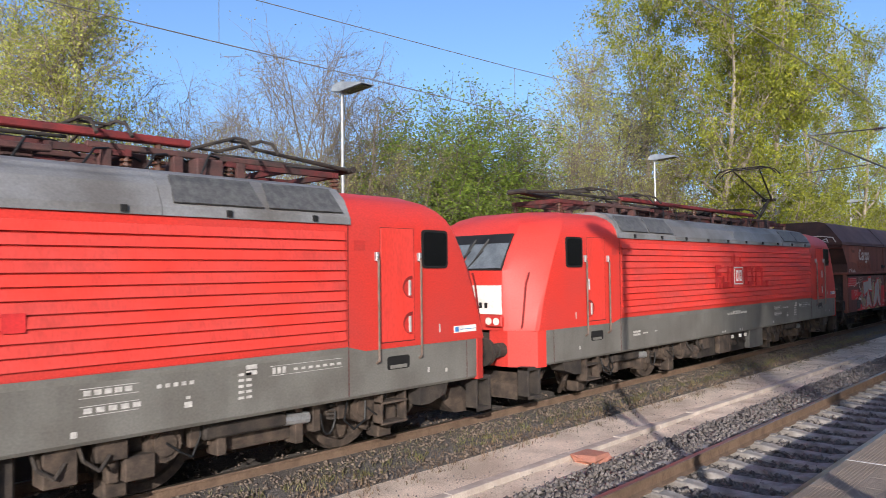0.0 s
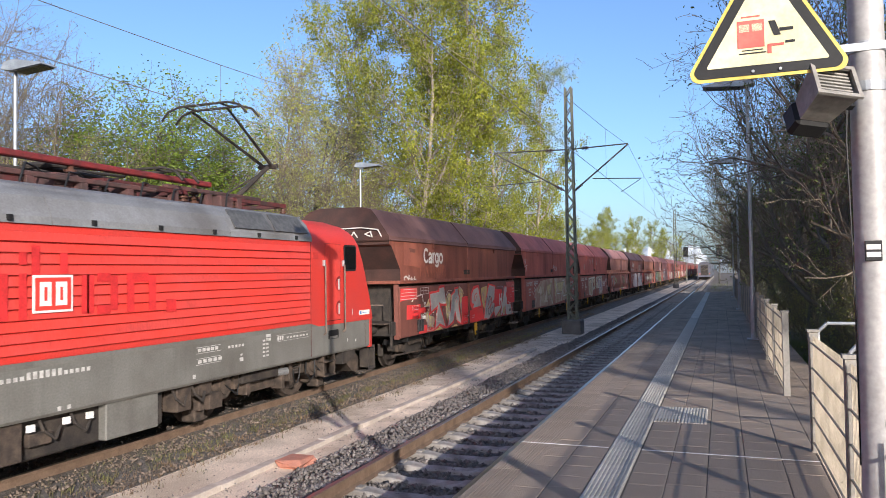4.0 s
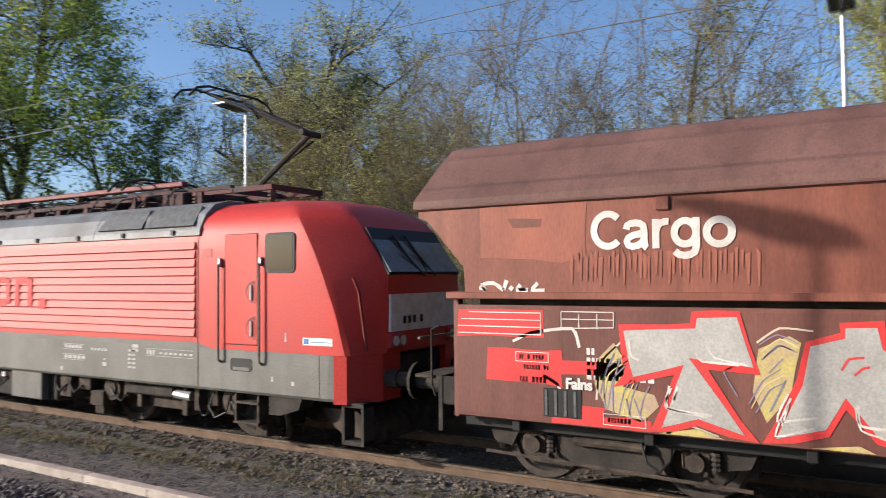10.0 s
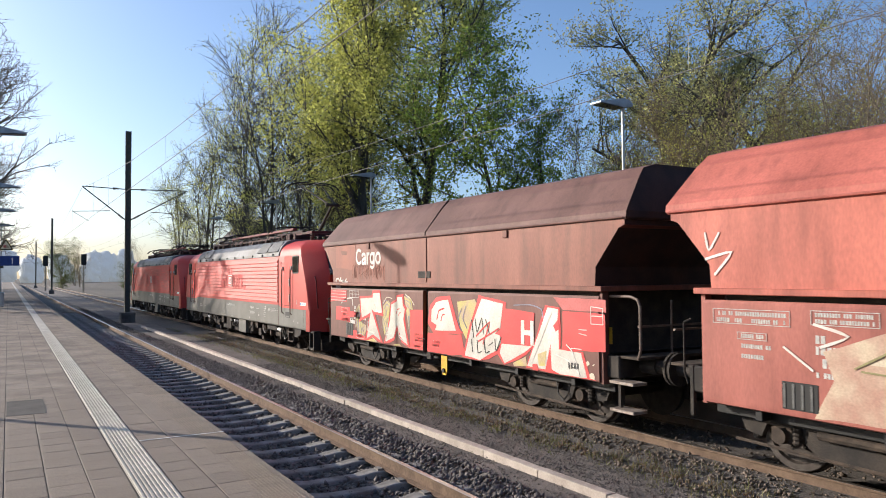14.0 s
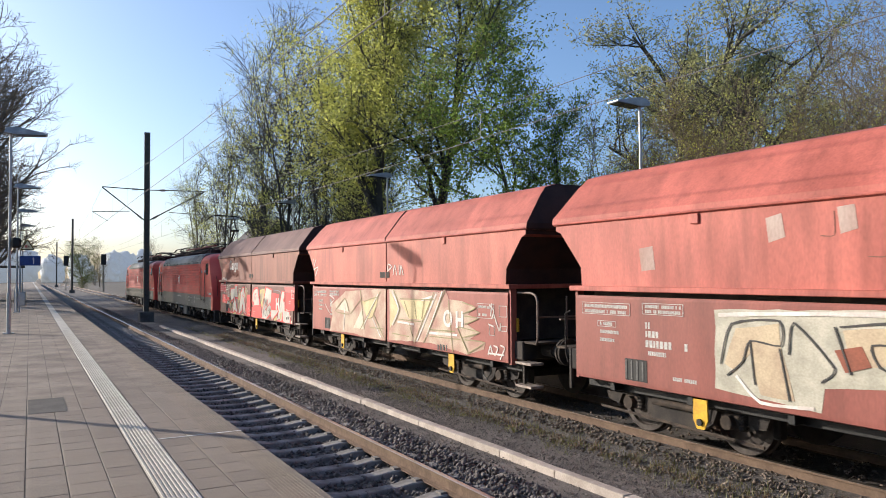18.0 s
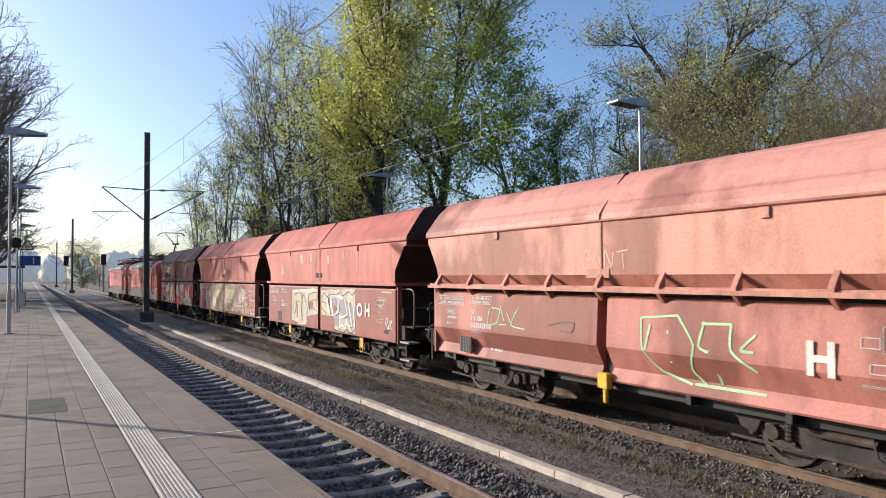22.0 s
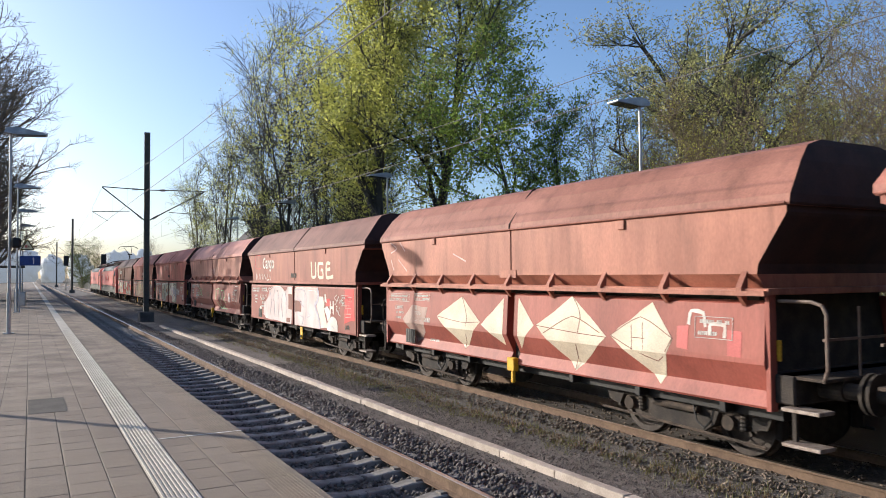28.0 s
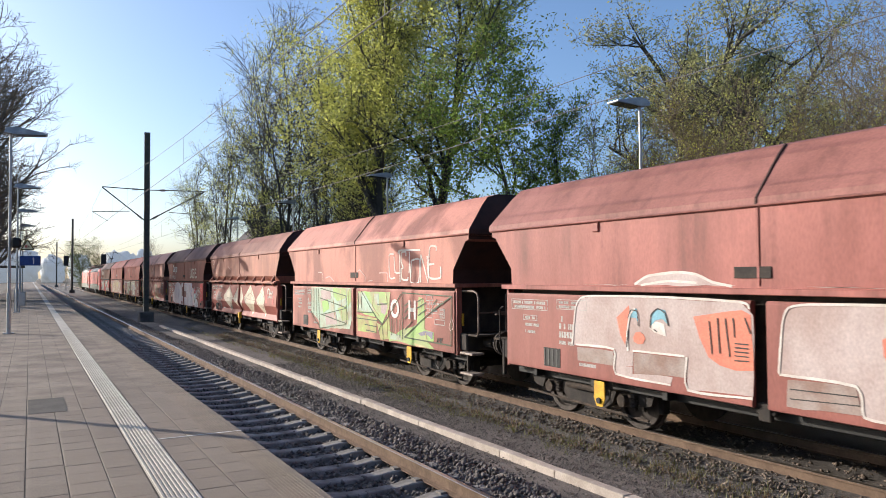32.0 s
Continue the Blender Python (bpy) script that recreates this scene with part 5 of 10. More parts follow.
def loco_loop(z, w, side, front):
    """Plan outline of the locomotive at one height: flat sides, flat corner facets, blunt ends."""
    k = w / 1.5
    q = [(side - 0.16, w), (side - 0.03, w * 0.99), (side + 0.03, w * 0.96), (front - 0.10, 1.02 * k), (front - 0.02, 0.93 * k), (front, 0.3)]
    pts = [(s, -y, z) for s, y in q]
    pts += [(s, y, z) for s, y in q[::-1]]
    pts += [(-s, y, z) for s, y in q]
    pts += [(-s, -y, z) for s, y in q[::-1]]
    return pts


def round_plate(x0, x1, z0, z1, y0, y1, r=0.07):
    """A plate in the side with rounded corners."""
    bm = bmesh.new()
    pts = []
    for cx, cz, a0 in ((x1 - r, z1 - r, 0), (x0 + r, z1 - r, 90), (x0 + r, z0 + r, 180), (x1 - r, z0 + r, 270)):
        pts += [(cx + r * math.cos(radians(a0 + a)), cz + r * math.sin(radians(a0 + a))) for a in (0, 30, 60, 90)]
    prism(bm, pts, "y", min(y0, y1), max(y0, y1))
    return bm


def wheel(r, tread=0.13):
    """A wheel in its own space, axle along y."""
    bm = bmesh.new()
    n = 28
    rings = [(r * 0.16, -0.07), (r * 0.22, -0.07), (r * 0.26, -0.03), (r * 0.78, -0.015), (r * 0.82, -0.055), (r * 0.985, -0.055), (r, -0.045), (r, 0.05), (r + 0.028, 0.065), (r + 0.028, 0.085), (r * 0.8, 0.085), (r * 0.16, 0.085)]
    vs = [[bm.verts.new((a * math.cos(2 * math.pi * i / n), y, a * math.sin(2 * math.pi * i / n))) for i in range(n)] for a, y in rings]
    for a, b in zip(vs, vs[1:]):
        for i in range(n):
            bm.faces.new((a[i], a[(i + 1) % n], b[(i + 1) % n], b[i]))
    bm.faces.new(vs[0])
    bm.faces.new(vs[-1])
    return bm


def wheelset(parent, s, r, m_disc):
    """Two wheels and an axle that turn together."""
    bm = bmesh.new()
    tube(bm, (0, -0.7, 0), (0, 0.7, 0), 0.09, sides=10)
    ax = part("wheelset", bm, M_DARK, parent)
    ax.location = (s, 0, r)
    a = part("wheel", wheel(r), m_disc, ax)
    a.location.y = -0.73
    b = again(a, pose(0, 0.73, 0, 0, 0, 180), ax)
    bm = bmesh.new()
    box(bm, -r * 0.55, r * 0.55, -0.792, -0.785, -0.012, 0.012)
    for k in range(6):
        c, d = math.cos(k * 1.047), math.sin(k * 1.047)
        tube(bm, (c * r * 0.4, -0.80, d * r * 0.4), (c * r * 0.4, -0.75, d * r * 0.4), 0.03, sides=6)
    part("hub_cover", bm, m_disc, ax)
    return ax


def buffer(parent, s, y, z, way):
    bm = bmesh.new()
    tube(bm, (s, y, z), (s + way * 0.30, y, z), 0.125, sides=14)
    tube(bm, (s + way * 0.30, y, z), (s + way * 0.56, y, z), 0.095, sides=14)
    b = part("buffer", bm, M_DARK, parent)
    bm = bmesh.new()
    tube(bm, (s + way * 0.56, y, z), (s + way * 0.60, y, z), 0.235, sides=20)
    part("buffer_plate", bm, M_DARK, b)
    return b


def strip(parent, name, m, s0, s1, z0, z1, y, t=0.004, label=""):
    return part(name, boxes((s0, s1, y - t, y, z0, z1)), m, parent, label)


def bars(parent, m, y, cols):
    """Small unreadable markings as rows of bars: (s, z, width, height)."""
    for s, z, w, h in cols:
        strip(parent, "marking", m, s, s + w, z, z + h, y)


def pantograph(parent, s, way, up):
    """A single-arm pantograph; folded flat when up is 0."""
    e = new("pantograph")
    e.parent = parent
    e.location = (s, 0, 3.58)
    tagged(e, label="raised pantograph" if up else "folded pantograph")
    bm = bmesh.new()
    for y in (-0.55, 0.55):
        box(bm, -0.9, 0.9, y - 0.04, y + 0.04, 0.18, 0.26)
    for x in (-0.85, 0.0, 0.85):
        box(bm, x - 0.04, x + 0.04, -0.6, 0.6, 0.18, 0.26)
    part("base_frame", bm, mat_red_dirty, e)
    for x in (-0.85, 0.85):
        for y in (-0.55, 0.55):
            bm = bmesh.new()
            for k in range(4):
                tube(bm, (x, y, -0.04 + k * 0.055), (x, y, -0.015 + k * 0.055), 0.07, sides=10)
            tube(bm, (x, y, -0.06), (x, y, 0.2), 0.035, sides=8)
            part("insulator", bm, M_CERAMIC, e)
    if up:
        knee, head = (way * 1.15, 1.10), (-way * 0.75, 1.92)
        foot = (-way * 0.1, 0.26)
    else:
        knee, head = (way * 1.5, 0.40), (-way * 0.55, 0.50)
        foot = (-way * 0.25, 0.3)
    bm = bmesh.new()
    tube(bm, (foot[0], 0, foot[1]), (knee[0], 0, knee[1]), 0.055, 0.045)
    part("lower_arm", bm, M_DARK, e)
    bm = bmesh.new()
    tube(bm, (foot[0] - way * 0.35, 0.12, foot[1]), (knee[0] - way * 0.02, 0.1, knee[1] - 0.1), 0.018)
    part("guide_rod", bm, M_DARK, e)
    bm = bmesh.new()
    for y in (-0.4, 0.4):
        tube(bm, (knee[0], y * 0.25, knee[1]), (head[0], y, head[1]), 0.035, 0.022)
    tube(bm, (knee[0], -0.22, knee[1]), (knee[0], 0.22, knee[1]), 0.05)
    part("upper_arm", bm, M_DARK, e)
    bm = bmesh.new()
    for dx in (-0.19, 0.19):
        pts = [(-0.95, -0.16), (-0.8, 0.0), (-0.55, 0.07), (0.55, 0.07), (0.8, 0.0), (0.95, -0.16)]
        for (y0, z0), (y1, z1) in zip(pts, pts[1:]):
            tube(bm, (head[0] + dx, y0, head[1] + z0), (head[0] + dx, y1, head[1] + z1), 0.022, sides=6)
    for y in (-0.4, 0.4):
        tube(bm, (head[0] - 0.19, y, head[1] + 0.05), (head[0] + 0.19, y, head[1] + 0.05), 0.018, sides=6)
    part("contact_strip", bm, M_DARK, e)
    return e




def loco_bogie(parent, s):
    b = new("bogie")
    b.parent = parent
    b.location = (s, 0, 0)
    bm = bmesh.new()
    prism(bm, [(-2.1, 0.62), (-1.75, 0.42), (-0.9, 0.5), (-0.5, 0.36), (0.5, 0.36), (0.9, 0.5), (1.75, 0.42), (2.1, 0.62), (2.1, 0.74), (0.8, 0.74), (0.6, 0.62), (-0.6, 0.62), (-0.8, 0.74), (-2.1, 0.74)], "y", -1.12, -0.96)
    prism(bm, [(-2.1, 0.62), (-1.75, 0.42), (1.75, 0.42), (2.1, 0.62), (2.1, 0.74), (-2.1, 0.74)], "y", 0.96, 1.12)
    box(bm, -0.5, 0.5, -0.96, 0.96, 0.4, 0.62)
    part("bogie_frame", bm, M_BROWNDIRT, b)
    for x in (-1.4, 1.4):
        bm = bmesh.new()
        tube(bm, (x, -1.26, 0.6), (x, -0.95, 0.6), 0.2, sides=14)
        tube(bm, (x, -1.29, 0.6), (x, -1.26, 0.6), 0.13, sides=10)
        part("axle_box", bm, M_BROWNDIRT, b)
        for d in (-0.42, 0.42):
            bm = bmesh.new()
            for k in range(5):
                tube(bm, (x + d, -1.1, 0.50 + k * 0.055), (x + d, -1.1, 0.53 + k * 0.055), 0.10, sides=10)
            part("coil_spring", bm, M_DARK, b)
        part("brake_block", boxes((x - 0.75 if x > 0 else x + 0.6, x - 0.6 if x > 0 else x + 0.75, -0.82, -0.62, 0.35, 0.85), bevel=0.02), M_DARK, b)
    bm = bmesh.new()
    tube(bm, (-0.55, -1.22, 0.66), (0.5, -1.22, 0.6), 0.075, sides=10)
    tube(bm, (-0.75, -1.22, 0.68), (-0.5, -1.22, 0.66), 0.05, sides=8)
    part("damper", bm, M_GALV, b)
    bm = bmesh.new()
    for k in range(7):
        a0, a1 = k * math.pi / 7, (k + 1) * math.pi / 7
        tube(bm, (0.8 - 0.12 * math.cos(a0), -1.26, 0.62 - 0.28 * math.sin(a0)), (0.8 - 0.12 * math.cos(a1), -1.26, 0.62 - 0.28 * math.sin(a1)), 0.014, sides=5)
    part("cable", bm, M_BLACK, b)
    part("yaw_damper_box", boxes((-0.95, 0.15, -1.3, -1.14, 0.56, 0.74), bevel=0.025), M_DARK, b)
    for x, z0, z1 in ((-1.95, 0.3, 0.8), (-0.72, 0.35, 0.78), (0.35, 0.3, 0.8), (0.62, 0.4, 0.86), (1.02, 0.5, 0.88), (-1.05, 0.5, 0.86)):
        part("bracket", boxes((x - 0.05, x + 0.07, -1.25, -1.0, z0, z1), bevel=0.012), M_BROWNDIRT, b)
    for x in (-1.4, 1.4):
        part("axle_guide", boxes((x - 0.3, x + 0.3, -1.2, -1.1, 0.72, 0.86), bevel=0.02), M_DARK, b)
        part("speed_sensor_cable", tubes([(x, -1.29, 0.62), (x + 0.15, -1.32, 0.5), (x + 0.3, -1.3, 0.42), (x + 0.42, -1.24, 0.6), (x + 0.45, -1.2, 0.8)], 0.013, 5), M_BLACK, b)
        bm = bmesh.new()
        tube(bm, (x - 0.1, -1.18, 0.78), (x - 0.1, -0.9, 0.78), 0.12, sides=12)
        part("brake_cylinder", bm, M_BROWNDIRT, b)
    wheels = [wheelset(b, x, 0.6, M_BROWNDIRT) for x in (-1.4, 1.4)]
    bm = boxes((1.75, 2.0, -1.16, -0.9, 0.12, 0.5), (1.7, 2.05, -1.0, -0.4, 0.2, 0.4), bevel=0.02)
    part("sand_pipe_box", bm, M_BROWNDIRT, b)
    bm = boxes((-2.0, -1.75, -1.16, -0.9, 0.12, 0.5), bevel=0.02)
    part("sand_pipe_box", bm, M_BROWNDIRT, b)
    return wheels


def locomotive(panto_rear_up, label):
    L = empty("electric_locomotive", 0, 0, 0, label, "locomotive", "locomotives of the freight train")
    # z, half width, s of side end, front
    loop_loft("skirt", [loco_loop(*v) for v in ((0.78, 1.47, 8.46, 8.58), (0.82, 1.5, 8.48, 8.60), (1.38, 1.5, 8.52, 8.66))], M_GREY, L)
    loop_loft("body", [loco_loop(*v) for v in ((1.382, 1.5, 8.64, 8.90), (1.9, 1.5, 8.49, 8.92), (2.42, 1.5, 8.28, 8.92), (2.72, 1.5, 8.14, 8.74), (3.02, 1.49, 7.97, 8.52), (3.18, 1.455, 7.85, 8.40), (3.30, 1.38, 7.72, 8.26), (3.40, 1.25, 7.58, 8.08), (3.50, 1.0, 7.3, 7.75))], M_RED, L, smooth=True)
    # grey band raised between the cabs, stepping down with a slope
    for y in (-1, 1):
        bm = bmesh.new()
        prism(bm, [(-6.2, 1.379), (6.2, 1.379), (5.86, 1.462), (-5.86, 1.462)], "y", min(y * 1.499, y * 1.503), max(y * 1.499, y * 1.503))
        part("skirt_step", bm, M_GREY, L)
        for x in (-5.9, 5.9):
            part("panel_seam", boxes((x - 0.005, x + 0.005, min(y * 1.502, y * 1.506), max(y * 1.502, y * 1.506), 0.82, 3.02)), M_SEAM, L)
        for x in (-8.2, 8.2):
            part("panel_seam", boxes((x - 0.004, x + 0.004, min(y * 1.5, y * 1.503), max(y * 1.5, y * 1.503), 0.82, 1.37)), M_SEAM, L)
    for k in (-1, 1):
        # corner facets reaching below the red line
        for y in (-1, 1):
            bm = bmesh.new()
            prism(bm, [(k * 8.44, y * 1.506), (k * 8.62, y * 1.46), (k * 8.86, y * 1.0), (k * 8.86, y * 0.6), (k * 8.44, y * 0.6)], "z", 0.76, 1.384)
            part("corner_fairing", bm, M_RED, L)
            # black step box under the buffer beam
            st = part("step_frame", boxes((min(k * 8.5, k * 8.86), max(k * 8.5, k * 8.86), y * 1.22 - 0.20, y * 1.22 + 0.02, 0.24, 0.30), (min(k * 8.5, k * 8.86), max(k * 8.5, k * 8.86), y * 1.22 - 0.20, y * 1.22 + 0.02, 0.72, 0.78), (min(k * 8.5, k * 8.55), max(k * 8.5, k * 8.55), y * 1.22 - 0.20, y * 1.22 + 0.02, 0.24, 0.78), (min(k * 8.81, k * 8.86), max(k * 8.81, k * 8.86), y * 1.22 - 0.20, y * 1.22 + 0.02, 0.24, 0.78), bevel=0.006), M_DARK, L)
        # windscreen of two panes in a black frame, tilted with the front
        for nm, m, dx, g, y0, y1 in (("windscreen_frame", M_BLACK, 0.0, 0.035, -0.93, 0.93), ("windscreen_pane", M_WINDSCREEN, 0.012, 0.0, -0.91, -0.03), ("windscreen_pane", M_WINDSCREEN, 0.012, 0.0, 0.03, 0.91)):
            bm = bmesh.new()
            lo, hi = (k * (8.925 + dx), 2.46 - g), (k * (8.505 + dx), 3.04 + g)
            v = [bm.verts.new(p) for p in ((lo[0], y0, lo[1]), (lo[0], y1, lo[1]), (hi[0], y1 * 0.95, hi[1]), (hi[0], y0 * 0.95, hi[1]))]
            v2 = [bm.verts.new(p.co - Vector((k * 0.06, 0, 0.02))) for p in v]
            bm.faces.new(v)
            bm.faces.new(v2[::-1])
            for i in range(4):
                bm.faces.new((v[i], v[(i + 1) % 4], v2[(i + 1) % 4], v2[i]))
            part(nm, bm, m, L)
        for y in (-0.12, 0.18):
            bm = bmesh.new()
            tube(bm, (k * 8.96, y, 2.40), (k * 8.76, y - 0.28, 2.78), 0.015, sides=5)
            tube(bm, (k * 8.87, y - 0.1, 2.53), (k * 8.6, y - 0.28, 2.98), 0.02, sides=5)
            part("wiper", bm, M_BLACK, L)
        bm = bmesh.new()
        prism(bm, [(k * 8.84, -0.94), (k * 8.925, -0.90), (k * 8.93, 0.90), (k * 8.84, 0.94)], "z", 1.66, 2.16)
        part("nose_band", bm, M_WHITE, L, "white band across the nose")
        for z, m in ((1.76, M_BLACK),):
            for y in (-0.62, -0.5, -0.38, -0.2):
                part("nose_mark", boxes((min(k * 8.93, k * 8.934), max(k * 8.93, k * 8.934), y, y + 0.07, z, z + 0.1)), m, L)
        for y in (-0.74, 0.74):
            h = part("headlight_box", boxes((min(k * 8.84, k * 8.95), max(k * 8.84, k * 8.95), y - 0.2, y + 0.17, 1.44, 1.64), bevel=0.02), M_NOSERED, L)
            for d in (-0.09, 0.08):
                bm = bmesh.new()
                tube(bm, (k * 8.93, y + d, 1.54), (k * 8.965, y + d, 1.54), 0.065, sides=14)
                part("headlight", bm, M_LAMP, h)
        for y in (-0.87, 0.87):
            buffer(L, k * 8.74, y, 1.05, k)
        part("buffer_beam", boxes((min(k * 8.5, k * 8.76), max(k * 8.5, k * 8.76), -1.2, 1.2, 0.82, 1.32), bevel=0.02), M_DARK, L)
        bm = bmesh.new()
        prism(bm, [(k * 7.9, 0.62), (k * 8.1, 0.40), (k * 8.35, 0.22), (k * 8.75, 0.2), (k * 8.7, 0.45), (k * 8.5, 0.62)], "y", -1.1, 1.1)
        part("snow_plough", bm, M_BROWNDIRT, L)
        bm = bmesh.new()
        tube(bm, (k * 8.7, 0, 1.0), (k * 9.2, 0, 0.92), 0.06)
        box(bm, min(k * 9.1, k * 9.3), max(k * 9.1, k * 9.3), -0.06, 0.06, 0.7, 1.05)
        part("screw_coupling", bm, M_DARK, L)
        for y in (-1, 1):
            bm = tubes([(k * 8.80, y * 1.265, 1.44), (k * 8.775, y * 1.275, 1.60), (k * 8.68, y * 1.275, 2.2), (k * 8.60, y * 1.29, 2.38)], 0.02)
            part("corner_handrail", bm, M_RECESS, L)
        # cab side: door, window, handrails, step hole
        for y in (-1, 1):
            d = k * 6.78
            door = part("cab_door", boxes((d - 0.31, d + 0.31, min(y * 1.5, y * 1.506), max(y * 1.5, y * 1.506), 1.47, 3.01), bevel=0.003), M_RIB, L)
            for x0, x1, z0, z1 in ((d - 0.318, d - 0.31, 1.46, 3.02), (d + 0.31, d + 0.318, 1.46, 3.02), (d - 0.31, d + 0.31, 3.01, 3.018), (d - 0.31, d + 0.31, 1.455, 1.468)):
                part("door_gap", boxes((x0, x1, min(y * 1.5, y * 1.503), max(y * 1.5, y * 1.503), z0, z1)), M_SEAM, door)
            for z in (1.70, 2.20):
                if k < 0 and z > 2:
                    part("door_grip", boxes((d - 0.29, d - 0.25, min(y * 1.506, y * 1.53), max(y * 1.506, y * 1.53), 2.04, 2.25), bevel=0.01), M_GALV, door)
                    continue
                hx = d + k * 0.28
                # recess shade put into colour: a dark red half-disc behind a lighter one
                bm = bmesh.new()
                pts = [(hx - k * 0.19 * math.sin(a), z + 0.16 * math.cos(a)) for a in [i * math.pi / 10 for i in range(11)]]
                prism(bm, pts, "y", min(y * 1.506, y * 1.508), max(y * 1.506, y * 1.508))
                part("handle_recess", bm, M_RECESS, door)
                bm = bmesh.new()
                pts = [(hx - k * 0.165 * math.sin(a), z - 0.02 + 0.13 * math.cos(a)) for a in [i * math.pi / 10 for i in range(11)]]
                prism(bm, pts, "y", min(y * 1.508, y * 1.510), max(y * 1.508, y * 1.510))
                part("recess_floor", bm, M_NOSERED, door)
                part("door_handle", boxes((hx - k * 0.07 - 0.022, hx - k * 0.07 + 0.022, min(y * 1.51, y * 1.535), max(y * 1.51, y * 1.535), z - 0.12, z + 0.1), bevel=0.008), M_POLE, door)
            for hx in (k * 6.38, k * 7.18):
                bm = tubes([(hx, y * 1.5, 2.62), (hx, y * 1.56, 2.58), (hx, y * 1.56, 1.24), (hx, y * 1.5, 1.2)], 0.017)
                r = part("door_handrail", bm, M_HANDRAIL, L)
                part("rail_bracket", boxes((hx - 0.025, hx + 0.025, min(y * 1.5, y * 1.55), max(y * 1.5, y * 1.55), 2.56, 2.68), bevel=0.006), M_GALV, r)
            w = k * 7.52
            win = part("side_window", round_plate(w - 0.27, w + 0.27, 2.46, 3.01, y * 1.49, y * 1.514), M_BLACK, L)
            part("pane", round_plate(w - 0.235, w + 0.235, 2.495, 2.975, y * 1.513, y * 1.517, 0.05), M_GLASS, win)
            # the hole's dark is laid on as a black plate
            part("step_hole", round_plate(d - 0.21, d + 0.21, 1.09, 1.27, y * 1.5, y * 1.505, 0.04), M_BLACK, L)
            part("step_tread", boxes((d - 0.16, d + 0.16, min(y * 1.5, y * 1.508), max(y * 1.5, y * 1.508), 1.10, 1.15), bevel=0.004), M_GREY, L)
            part("maintenance_flap", boxes((k * 6.1 - 0.09, k * 6.1 + 0.09, min(y * 1.5, y * 1.504), max(y * 1.5, y * 1.504), 2.70, 2.83)), M_NOSERED, L)
            # dangling steps, sand box and pipes beside the leading wheel
            part("cab_ladder", boxes((d - 0.24, d + 0.24, min(y * 1.2, y * 1.42), max(y * 1.2, y * 1.42), 0.34, 0.37), (d - 0.24, d + 0.24, min(y * 1.2, y * 1.42), max(y * 1.2, y * 1.42), 0.62, 0.65), (d - 0.24, d - 0.2, min(y * 1.24, y * 1.40), max(y * 1.24, y * 1.40), 0.34, 0.80), (d + 0.2, d + 0.24, min(y * 1.24, y * 1.40), max(y * 1.24, y * 1.40), 0.34, 0.80), (d - 0.2, d + 0.2, min(y * 1.18, y * 1.22), max(y * 1.18, y * 1.22), 0.34, 0.80), bevel=0.004), M_BROWNDIRT, L)
            bm = bmesh.new()
            prism(bm, [(k * 7.25, 0.79), (k * 7.85, 0.79), (k * 7.78, 0.62), (k * 7.45, 0.52), (k * 7.25, 0.52)], "y", min(y * 1.15, y * 1.44), max(y * 1.15, y * 1.44))
            part("sand_box", bm, M_DARK, L)
            bm = tubes([(k * 7.35, y * 1.2, 0.55), (k * 7.3, y * 1.1, 0.40), (k * 7.12, y * 0.9, 0.2), (k * 7.0, y * 0.78, 0.1)], 0.045, 8)
            part("sand_pipe", bm, M_BROWNDIRT, L)
            bm = tubes([(k * 6.05, y * 1.3, 0.78), (k * 5.95, y * 1.34, 0.5), (k * 6.1, y * 1.36, 0.36), (k * 6.3, y * 1.34, 0.45), (k * 6.35, y * 1.3, 0.7)], 0.014, 5)
            part("hanging_hose", bm, M_BLACK, L)
    # side planks with dark gaps
    for i in range(11):
        z = 1.545 + i * 0.128
        for y in (-1, 1):
            bm = bmesh.new()
            prism(bm, [(y * 1.499, z), (y * 1.535, z + 0.004), (y * 1.512, z + 0.108), (y * 1.499, z + 0.11)], "x", -5.84, 5.84)
            part("side_plank", bm, M_RIB, L)
    part("red_line_seam", boxes((-5.86, 5.86, -1.5055, -1.503, 1.456, 1.468)), M_NOSERED, L)
    # grey roof hood with lifting eyes and louvres
    for a, b in ((-5.94, -3.42), (-3.41, -0.0), (0.01, 3.4), (3.41, 5.94)):
        bm = bmesh.new()
        prism(bm, [(-1.52, 3.03), (-1.51, 3.12), (-1.39, 3.36), (-1.22, 3.51), (-0.95, 3.58), (0.95, 3.58), (1.22, 3.51), (1.39, 3.36), (1.51, 3.12), (1.52, 3.03)], "x", a, b)
        part("roof_hood", bm, M_ROOFGREY, L)
    for s in (-5.26, -4.08, 4.08, 5.26):
        for y in (-1, 1):
            bm = bmesh.new()
            for (p0, p1) in (((y * 1.49, 3.16), (y * 1.26, 3.475)),):
                n = Vector((0, y * 0.28, 0.19)).normalized() * 0.02
                v = [bm.verts.new(p) for p in ((s - 0.55, p0[0] + n.y, p0[1] + n.z), (s + 0.55, p0[0] + n.y, p0[1] + n.z), (s + 0.5, p1[0] + n.y, p1[1] + n.z), (s - 0.5, p1[0] + n.y, p1[1] + n.z))]
                r = bmesh.ops.extrude_face_region(bm, geom=[bm.faces.new(v)])
                for q in r["geom"]:
                    if isinstance(q, bmesh.types.BMVert):
                        q.co += n
            part("roof_louvre", bm, M_GRILLE, L)
    for i in range(10):
        part("roof_clip", boxes((-5.33 + i * 1.185, -5.27 + i * 1.185, -1.545, -1.47, 3.05, 3.12)), M_BLACK, L)
